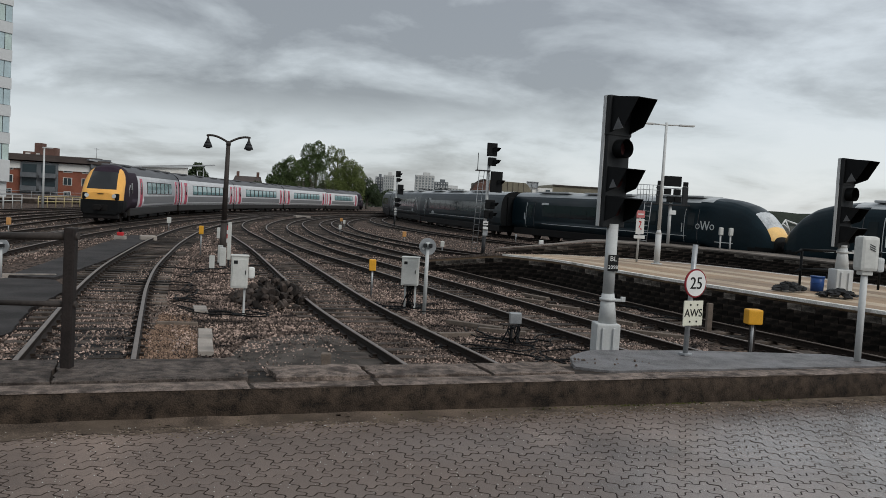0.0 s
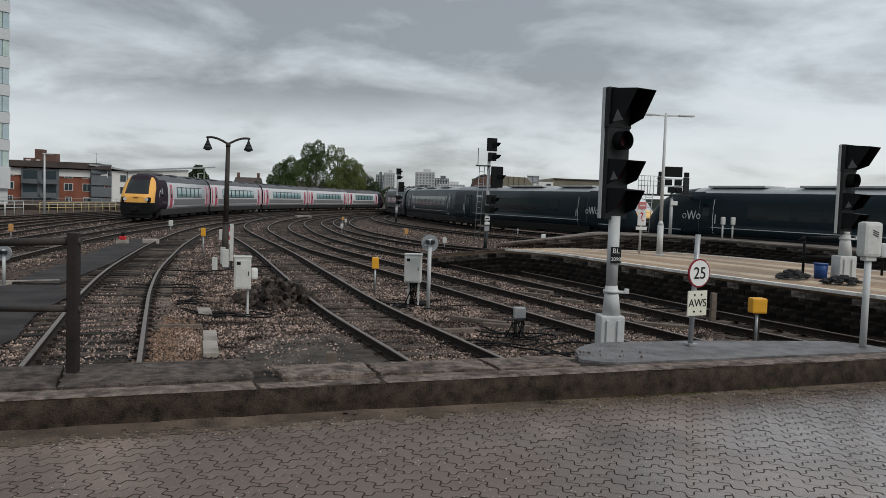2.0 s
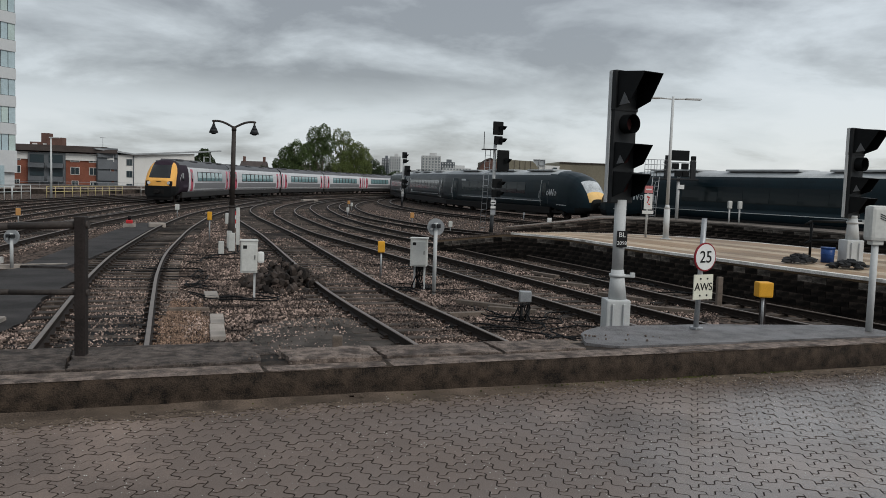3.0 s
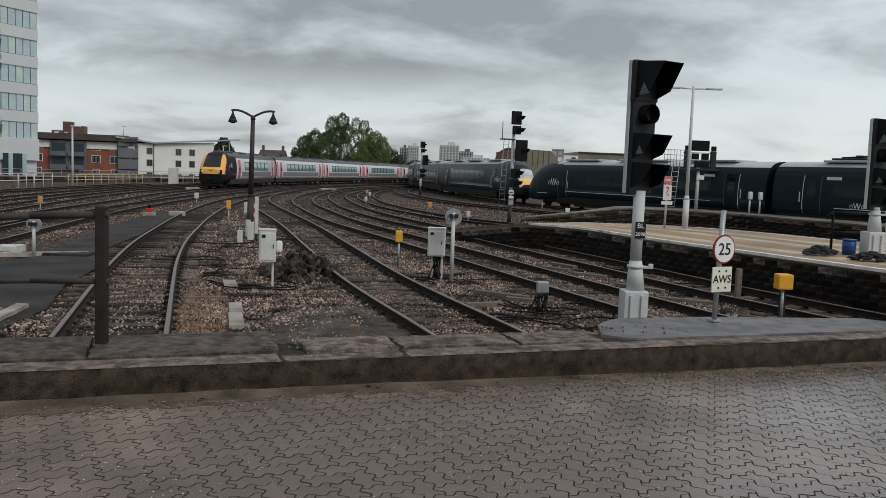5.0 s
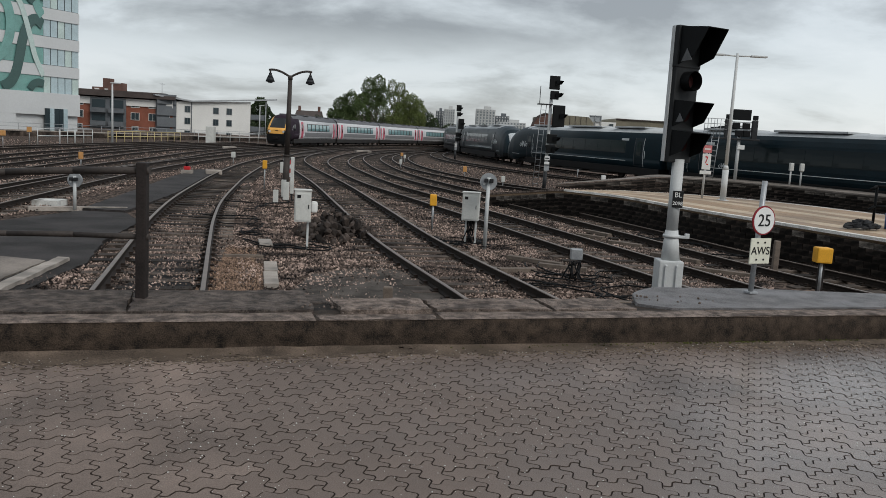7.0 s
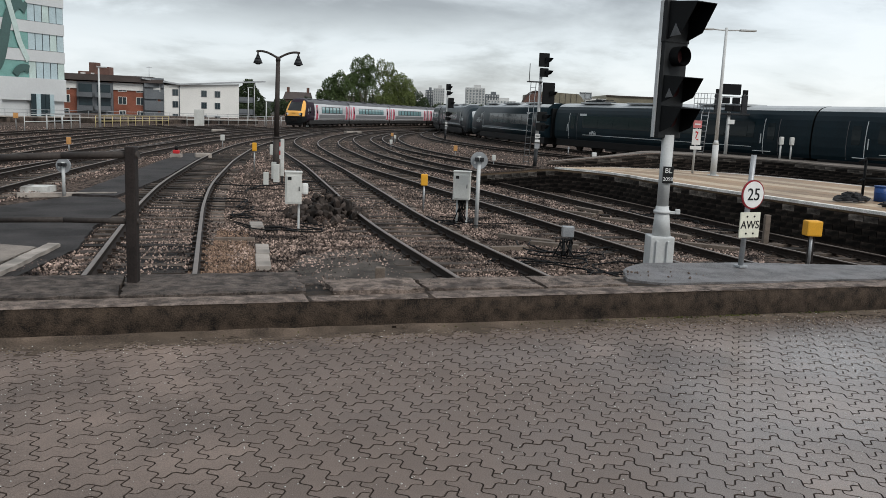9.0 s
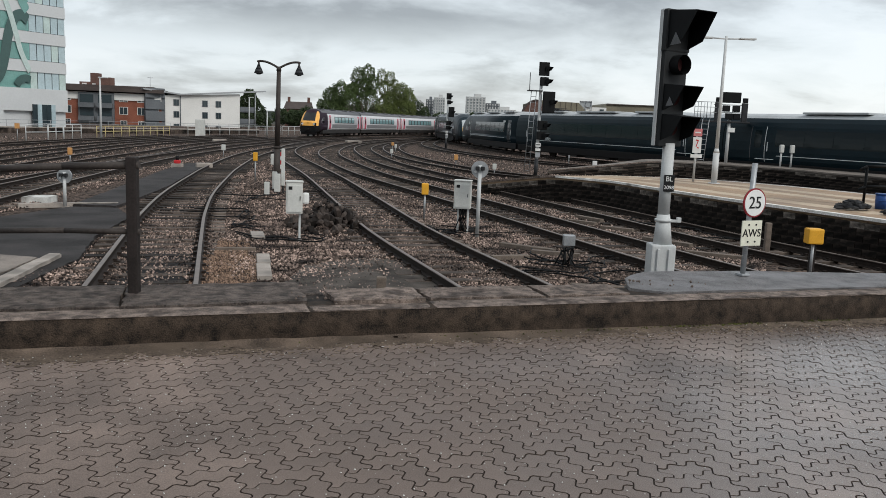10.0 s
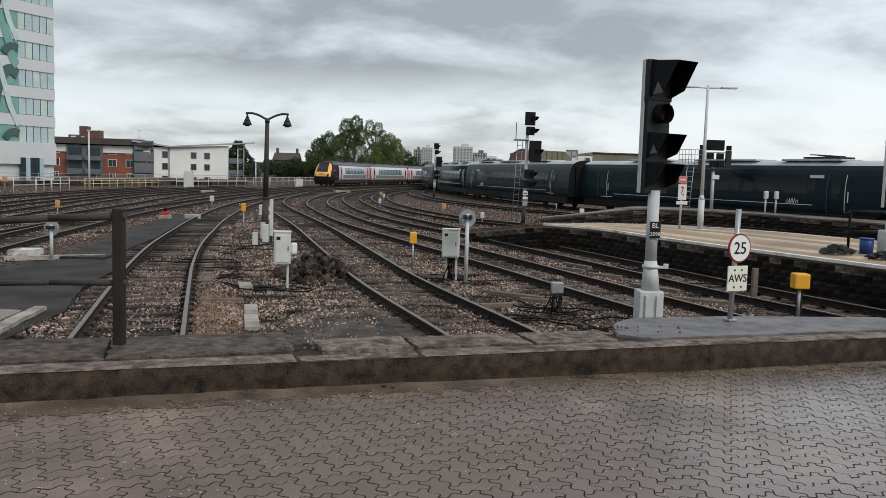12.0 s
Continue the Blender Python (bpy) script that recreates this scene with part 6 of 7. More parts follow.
def make_far_block(x, y, w, h, d, z0, wall, band, floors, cols, label, rows=True):
    b = thing("tower_block", label, "tower block", pose(x, y, z0), group="distant tower blocks")
    bm = bmesh.new()
    box(bm, (0, d / 2, h / 2), (w, d, h))
    part("wall", bm, wall, b)
    for c in range(cols):
        bm = bmesh.new()
        box(bm, (-w / 2 + w * (c + 0.5) / cols, -0.15, h / 2), (w / cols * 0.42, 0.4, h * 0.94))
        col = part("window_column", bm, band, b)
        for f in range(floors):
            bm = bmesh.new()
            box(bm, (-w / 2 + w * (c + 0.5) / cols, -0.45, h * (f + 0.1) / floors + 0.3), (w / cols * 0.5, 0.4, h / floors * 0.32))
            part("sill_panel", bm, wall, col)
    bm = bmesh.new()
    box(bm, (w * 0.1, d / 2, h + 1.2), (w * 0.35, d * 0.5, 2.4))
    part("roof_house", bm, wall, b)


make_far_block(4.4, 700, 9.2, 25.6, 14, -2, TOWERC, TOWERD, 11, 5, "distant pale concrete tower block")
make_far_block(-3.6, 720, 6.6, 24.2, 14, -2, PANELG, TOWERC, 10, 3, "distant grey concrete tower block")
make_far_block(34.6, 700, 15.9, 27.2, 14, -2, TOWERC, TOWERD, 12, 6, "distant white concrete tower block")
make_far_block(51.5, 740, 12, 23.4, 14, -2, PANELG, TOWERC, 8, 5, "distant grey tower block with a cap")
make_far_block(56.6, 700, 23.4, 17.6, 14, -2, TOWERC, TOWERD, 6, 9, "distant long white block of flats")
make_far_block(-91.4, 226, 5.4, 11.8, 6, -2, BRICKO, RENDERW, 5, 2, "red brick tower behind the flats")
make_far_block(-88.0, 222, 11.0, 10.6, 6, -2, BRICKO, RENDERW, 4, 3, "red and white brick block behind the flats")


def profile(bm, pts, y0, y1):
    """A shape in the x-z plane drawn out from y0 to y1."""
    lo, hi = [bm.verts.new((x, y0, z)) for x, z in pts], [bm.verts.new((x, y1, z)) for x, z in pts]
    bm.faces.new(lo), bm.faces.new(hi[::-1])
    for i in range(len(pts)):
        j = (i + 1) % len(pts)
        bm.faces.new((lo[i], lo[j], hi[j], hi[i]))
    bmesh.ops.recalc_face_normals(bm, faces=bm.faces)


def make_shed():
    b = thing("train_shed", "old brick-ended shed with an olive curved roof", "shed")
    arch = [(13.6 + 2.4 * (1 - math.cos(math.pi / 2 * i / 10)), 3.6 + 2.9 * math.sin(math.pi / 2 * i / 10)) for i in range(11)]
    bm = bmesh.new()
    profile(bm, [(13.6, -1)] + arch + [(17.2, 5.4), (17.2, -1)], 129.6, 130.0)
    part("gable", bm, BRICKO, b, "dark red brick gable")
    bm = bmesh.new()
    profile(bm, [(x - 0.25, z + 0.12) for x, z in arch] + [(x, z - 0.02) for x, z in arch[::-1]], 129.4, 129.9)
    part("verge", bm, ROOFB, b)
    bm = bmesh.new()
    profile(bm, [(15.8, -1), (15.8, 6.35), (16.4, 6.52), (22.3, 6.36), (22.9, 5.8), (23.6, 4.5), (23.9, -1)], 130.1, 150.0)
    roof = part("roof", bm, SHEDR, b)
    for i in range(7):
        bm = bmesh.new()
        box(bm, (16.9 + 0.85 * i, 130.06, 5.2), (0.05, 0.05, 2.4))
        part("roof_seam", bm, ROOFB, roof)
    t = thing("warehouse", "white warehouse with an olive pitched roof", "warehouse")
    bm = bmesh.new()
    box(bm, (25.2, 138, 2.4), (3.2, 14, 6.8))
    part("wall", bm, RENDERW, t)
    bm = bmesh.new()
    box(bm, (26.05, 130.9, 5.05), (0.6, 0.3, 0.95))
    part("window", bm, BGLASS, t)
    bm = bmesh.new()
    profile(bm, [(26.8, -1), (26.8, 6.25), (27.0, 6.48), (36.4, 6.26), (36.8, 4.9), (36.8, -1)], 131.2, 150)
    part("pitched_roof", bm, SHEDR, t)
    bm = bmesh.new()
    box(bm, (31.7, 131.1, 6.36), (9.9, 0.25, 0.14))
    part("gutter", bm, ROOFB, t)
    for z in (5.8, 6.65):
        bm = bmesh.new()
        box(bm, (23.5, 130.8, z), (1.9, 0.1, 0.1))
        part("screen_rail", bm, STEEL, t)
    bm = bmesh.new()
    box(bm, (23.5, 130.9, 6.2), (1.8, 0.04, 0.8))
    part("roof_screen", bm, SCREENM, t)
    for x in (22.6, 23.5, 24.4):
        bm = bmesh.new()
        box(bm, (x, 130.8, 5.6), (0.1, 0.1, 2.2))
        part("screen_post", bm, STEEL, t)


make_shed()


def make_house(x, y, w, label):
    b = thing("house", label, "house", pose(x, y, -1), group="distant houses")
    bm = bmesh.new()
    box(bm, (0, 4, 3), (w, 8, 6))
    part("wall", bm, BRICKO, b)
    bm = bmesh.new()
    v = [(-w / 2 - 0.3, -0.4, 6), (w / 2 + 0.3, -0.4, 6), (w / 2 + 0.3, 4, 8.2), (-w / 2 - 0.3, 4, 8.2), (-w / 2 - 0.3, 8.4, 6), (w / 2 + 0.3, 8.4, 6)]
    q = [bm.verts.new(p) for p in v]
    for f in ((0, 1, 2, 3), (3, 2, 5, 4), (0, 3, 4), (1, 5, 2), (0, 4, 5, 1)):
        bm.faces.new([q[i] for i in f])
    bmesh.ops.recalc_face_normals(bm, faces=bm.faces)
    r = part("roof", bm, ROOFB, b)
    for s in (-1, 1):
        bm = bmesh.new()
        box(bm, (s * w * 0.42, 4, 8.6), (0.7, 0.9, 1.9))
        part("chimney", bm, BRICKO, r)
    for i in range(3):
        window_unit(b, -w * 0.33 + w * 0.33 * i, 4.2, 1.1, 1.4, RENDERW, BGLASS)


make_house(-40.5, 250, 7.0, "old brick house with two chimneys behind the railway")
make_house(-28, 275, 9, "brick house half hidden by the trees")
make_house(-18, 300, 9, "brick house half hidden by the trees")


def leaf_cloud(rng, blobs, count, size):
    """Many small leaf tufts on the outsides of uneven blobs."""
    verts, faces = [], []
    for cx, cy, cz, rx, rz in blobs:
        n = int(count * rx * rz)
        for _ in range(n):
            d = Vector((rng.gauss(0, 1), rng.gauss(0, 1), rng.gauss(0, 1))).normalized()
            k = rng.uniform(0.55, 1.0) ** 0.5 * (1 + 0.35 * noise.noise(d * 2.3 + Vector((cx, cy, cz))))
            p = Vector((cx + d.x * rx * k, cy + d.y * rx * k, cz + d.z * rz * k))
            u = Vector((rng.gauss(0, 1), rng.gauss(0, 1), rng.gauss(0, 1))).normalized()
            v = u.orthogonal().normalized()
            s = size * rng.uniform(0.6, 1.5)
            i = len(verts)
            verts += [p + u * s, p + v * s * 0.7, p - u * s, p - v * s * 0.7]
            faces.append((i, i + 1, i + 2, i + 3))
    return verts, faces


def make_tree(x, y, z, blobs, leaf, label, seed, density=330, size=0.19):
    rng = random.Random(seed)
    t = thing("tree", label, "tree", pose(x, y, z), group="trees")
    bm = bmesh.new()
    top = max(b[2] for b in blobs)
    cyl(bm, (0, 0, 0), (0.2, 0, top * 0.5), 0.38, 0.24, seg=10)
    cyl(bm, (0.2, 0, top * 0.5), (0, 0, top), 0.24, 0.08, seg=8)
    part("trunk", bm, BARK, t)
    for b in blobs:
        bm = bmesh.new()
        cyl(bm, (0.1, 0, max(1.0, b[2] * 0.45)), (b[0], b[1], b[2]), 0.16, 0.04, seg=6)
        part("limb", bm, BARK, t)
    v, f = leaf_cloud(rng, blobs, density, size)
    o = new("crown", from_arrays("crown", v, f, leaf))
    o.parent = t


make_tree(-24.4, 216, -0.3, [(-2.8, 0, 4.6, 2.5, 3.3), (-1.9, 0, 8.4, 2.1, 2.5), (0.6, -1, 9.2, 2.7, 3.0), (2.6, 0, 6.2, 3.0, 3.8), (-0.4, -1, 4.4, 3.2, 3.6), (-4.3, 0, 3.2, 1.5, 2.1), (-4.6, 0, 6.4, 0.9, 1.3), (3.4, 1, 10.2, 1.7, 2.0)], LEAF, "broad green tree behind the train", 1, 520, 0.13)
make_tree(-17.6, 218, -0.3, [(-2.0, 0, 13.6, 1.9, 2.6), (0.5, 0, 14.6, 1.9, 2.5), (-0.8, 0, 11.0, 2.5, 2.8), (1.6, 0, 11.8, 1.8, 2.7), (0.3, 0, 7.2, 3.0, 4.0), (-3.0, 0, 10.6, 1.4, 1.8)], LEAF, "tall green birch with pale trunk", 2, 480, 0.12)
make_tree(-12.2, 219, -0.3, [(-1.5, 0, 13.8, 1.4, 2.3), (0.7, 0, 13.5, 1.5, 2.0), (-0.5, 0, 10.8, 1.9, 2.6), (1.9, 0, 12.1, 1.1, 1.6), (0, 0, 7.0, 2.6, 3.4)], LEAFY, "airy light green birch behind the train", 10, 330, 0.12)
make_tree(-8.8, 214, -0.3, [(0.2, 0, 9.5, 2.3, 3.0), (2.2, 0, 8.3, 1.9, 2.9), (-1.5, 0, 7.3, 2.6, 3.2), (1.6, -1, 4.8, 2.8, 3.5), (-2.9, -1, 4.2, 3.1, 3.5), (3.2, 0, 6.0, 1.3, 1.9)], LEAFY, "broad yellow-green tree behind the train", 3, 520, 0.13)
make_tree(-4.2, 222, -0.5, [(0, 0, 5.8, 1.9, 2.9), (1.6, 0, 4.4, 1.9, 2.6), (3.0, 0, 2.9, 1.6, 1.9), (-2.0, 0, 5.0, 2.0, 3.0)], LEAFD, "dark green bushy tree behind the train", 4, 480, 0.13)
make_tree(-47.5, 218, -1.0, [(0, 0, 6.6, 2.4, 3.4), (-2.0, 0, 4.6, 2.2, 2.8), (2.0, 0, 4.6, 2.2, 2.8), (0.4, 0, 8.4, 1.5, 1.8)], LEAFD, "dark evergreen tree beyond the flats", 5)
make_tree(-42.5, 200, -1.0, [(0, 0, 2.6, 2.2, 2.0), (2.4, 0, 2.2, 1.8, 1.6), (-2.4, 0, 2.0, 1.8, 1.6)], LEAFD, "low dark shrubs behind the railing", 6)
make_tree(-35, 236, -1.0, [(0, 0, 4.0, 2.6, 2.6), (3.4, 0, 3.4, 2.4, 2.4), (-3.4, 0, 3.4, 2.4, 2.2)], LEAFD, "dark hedge trees beyond the line", 7)
make_tree(-40.5, 244, -1.0, [(-3.4, 0, 3.6, 2.4, 2.4), (0, 0, 3.2, 2.6, 2.3), (3.6, 0, 3.6, 2.4, 2.6), (7.0, 0, 3.0, 2.2, 2.2)], LEAFD, "dark hedge trees before the old house", 12)
make_tree(2.0, 300, -1.0, [(0, 0, 4.0, 3.6, 3.2), (6, 0, 3.6, 3.6, 2.8), (-6, 0, 3.6, 3.6, 2.6)], LEAFD, "distant dark tree belt", 8, 60, 0.35)
make_tree(26.0, 420, -1.0, [(-6, 0, 5.0, 6, 4.5), (4, 0, 5.2, 6, 4.2), (12, 0, 4.6, 6, 3.8)], LEAFD, "distant dark tree belt", 9, 40, 0.5)


def make_hills():
    verts, faces = [], []
    n = 160
    for i in range(n + 1):
        a = radians(-75 + 150 * i / n)
        h = 9 + 8 * noise.noise((i * 0.07, 0, 1)) + 2.2 * noise.noise((i * 0.5, 0, 2)) + max(0, (i / n - 0.55)) * 22
        for r, z in ((880, -4), (920, h), (1200, h * 1.05), (1250, -4)):
            verts.append((r * math.sin(a), r * math.cos(a), z))
    for i in range(n):
        for j in range(3):
            faces.append((i * 4 + j, (i + 1) * 4 + j, (i + 1) * 4 + j + 1, i * 4 + j + 1))
    me = from_arrays("backdrop", verts, faces, HILL)
    tagged(new("backdrop", me), "low wooded hills on the skyline", "hills", kind="structure")


make_hills()


def make_pale_frame():
    t = thing("steel_frame", "white tubular steel frame beyond the railway", "steel frame", pose(45.0, 90.0, -0.2))
    for pts in ([(-0.8, 0, 0.0), (-0.6, 0, 2.2), (-0.1, 0, 3.0), (0.6, 0, 1.5), (0.7, 0, 0.0)], [(-0.1, 0, 3.0), (2.25, 0, 2.3), (2.4, 0, 0.0)], [(-0.4, 0, 2.6), (0.35, 0, 2.05)]):
        bm = bmesh.new()
        tube(bm, pts, 0.09, 8)
        part("tube", bm, WHITE, t)


make_pale_frame()


# ---- trains ----
VOY_HALF = [(1.22, 0.92), (1.33, 1.15), (1.365, 1.6), (1.365, 2.1), (1.33, 2.6), (1.27, 2.95), (1.17, 3.2), (1.0, 3.45), (0.75, 3.62), (0.4, 3.72)]
IET_HALF = [(1.2, 0.88), (1.31, 1.1), (1.35, 1.55), (1.345, 2.1), (1.31, 2.6), (1.25, 2.95), (1.15, 3.22), (0.98, 3.46), (0.74, 3.62), (0.4, 3.72)]


def refined(half, k):
    """The same half outline with k times the points."""
    out = []
    for a, b in zip(half, half[1:]):
        out += [(a[0] + (b[0] - a[0]) * i / k, a[1] + (b[1] - a[1]) * i / k) for i in range(k)]
    return out + [half[-1], (half[-1][0] / 2, (half[-1][1] * 0.4 + 3.745 * 0.6))]


def ring(half, w, zt, zb, top):
    full = [(y, z) for y, z in half] + [(0, top)] + [(-y, z) for y, z in half[::-1]]
    z0 = half[0][1]
    return [(y * w, zb + (z - z0) * (zt - zb) / (top - z0)) for y, z in full]


def lerp(table, a):
    return float(np.interp(a, [t[0] for t in table], [t[1] for t in table]))


def shell(half, top, x0, x1, nose, paint, cuts=()):
    """A car body from x0 to x1, with a shaped nose at x0 if nose tables (length, roof line, width, floor line) are given. paint(centre, normal) gives the material of a face."""
    bm = bmesh.new()
    if nose:
        half = refined(half, 3)
        length, zt, wd, zb = nose
        at = [length * (i / 44) ** 1.3 for i in range(45)] + [3.6, 4.6, (x1 - x0) * 0.5, x1 - x0] if length < 3.5 else [length * (i / 44) ** 1.3 for i in range(45)] + [(x1 - x0) * 0.5, x1 - x0]
    else:
        at = [0, x1 - x0]
    rows = []
    for a in at:
        r = ring(half, lerp(wd, a), lerp(zt, a), lerp(zb, a), top) if nose else ring(half, 1, top, half[0][1], top)
        rows.append([bm.verts.new((x0 + a, y, z)) for y, z in r])
    k = len(rows[0])
    for r, s in zip(rows, rows[1:]):
        for j in range(k):
            bm.faces.new((r[j], r[(j + 1) % k], s[(j + 1) % k], s[j]))
    bm.faces.new(rows[0][::-1])
    bm.faces.new(rows[-1])
    if nose:
        for at_point, axis in cuts:
            bmesh.ops.bisect_plane(bm, geom=[*bm.verts, *bm.edges, *bm.faces], plane_co=at_point, plane_no=axis)
    bmesh.ops.recalc_face_normals(bm, faces=bm.faces)
    bm.normal_update()
    for f in bm.faces:
        f.material_index = paint(f.calc_center_median(), f.normal)
        f.smooth = bool(nose) and len(f.verts) == 4
    return bm


def bogie(parent, x):
    bm = bmesh.new()
    for s in (-1, 1):
        box(bm, (0, s * 1.0, 0.55), (3.0, 0.14, 0.22), bev=0.03)
        box(bm, (-1.3, s * 1.05, 0.46), (0.32, 0.2, 0.3), bev=0.03)
        box(bm, (1.3, s * 1.05, 0.46), (0.32, 0.2, 0.3), bev=0.03)
        box(bm, (0, s * 0.95, 0.78), (0.5, 0.3, 0.34), bev=0.04)
    box(bm, (0, 0, 0.6), (0.5, 2.0, 0.25))
    b = part("bogie", bm, TUNDER, parent)
    b.location = (x, 0, 0)
    for wx in (-1.3, 1.3):
        bm = bmesh.new()
        for s in (-1, 1):
            cyl(bm, (wx, s * 0.70, 0.43), (wx, s * 0.82, 0.43), 0.43, seg=24)
            cyl(bm, (wx, s * 0.67, 0.43), (wx, s * 0.70, 0.43), 0.46, seg=24)
        cyl(bm, (wx, -0.7, 0.43), (wx, 0.7, 0.43), 0.08)
        part("wheelset", bm, RAIL, b)


def side_panel(bm, x, w, z0, z1, half, s, proud, thick=0.03, bev=0.03):
    """A pane or door leaf that follows the curve of the body side."""
    zs, ys = [p[1] for p in half], [p[0] for p in half]
    n = max(1, int((z1 - z0) / 0.22))
    rows = []
    for i in range(n + 1):
        z = z0 + (z1 - z0) * i / n
        y = float(np.interp(z, zs, ys))
        e = min(bev, w * 0.2) if i in (0, n) and bev else 0.0
        rows.append([bm.verts.new((x + q * (w / 2 - e), s * (y + o), z)) for q, o in ((-1, proud + 0.012), (1, proud + 0.012), (1, -0.03), (-1, -0.03))])
    for a, b in zip(rows, rows[1:]):
        for j in range(4):
            bm.faces.new((a[j], a[(j + 1) % 4], b[(j + 1) % 4], b[j]))
    bm.faces.new(rows[0][::-1])
    bm.faces.new(rows[-1])
    bmesh.ops.recalc_face_normals(bm, faces=bm.faces)


def voyager_paint(c, n):
    if c.x < -6.8:
        a = c.x + 11.4
        if c.z < 1.45 and a < 1.4:
            return 4
        front = a < (0.4 + (c.z - 1.3) * 0.475 if c.z < 2.12 else 0.79 + (c.z - 2.12) * 0.74)
        if front and abs(c.y) < 0.90 - 0.10 * (c.z - 2.12):
            if c.z > 3.24:
                return 5
            if c.z > 2.12:
                return 3
        if front and c.z < 3.46:
            return 2
        return 5 if c.z < 3.3 or a < 2.4 else 1
    return 1 if c.z > 3.08 else 0


VNOSE = (2.6, [(0, 1.92), (0.10, 2.10), (0.40, 2.55), (0.80, 3.02), (1.15, 3.34), (1.5, 3.56), (2.0, 3.70), (2.6, 3.75)],
         [(0, 0.78), (0.12, 0.88), (0.45, 0.95), (1.0, 0.985), (2.0, 1.0), (30, 1.0)], [(0, 0.55), (0.8, 0.62), (2.4, 0.92), (30, 0.92)])


VCUTS = (((0, 0, 1.45), (0, 0, 1)), ((0, 0, 2.12), (0, 0, 1)), ((0, 0, 3.24), (0, 0, 1)), ((0, 0, 3.46), (0, 0, 1)), ((0, 0.90, 2.12), (0, 1, 0.10)), ((0, -0.90, 2.12), (0, 1, -0.10)), ((-11.0, 0, 1.3), (1, 0, -0.475)), ((-10.61, 0, 2.12), (1, 0, -0.74)))


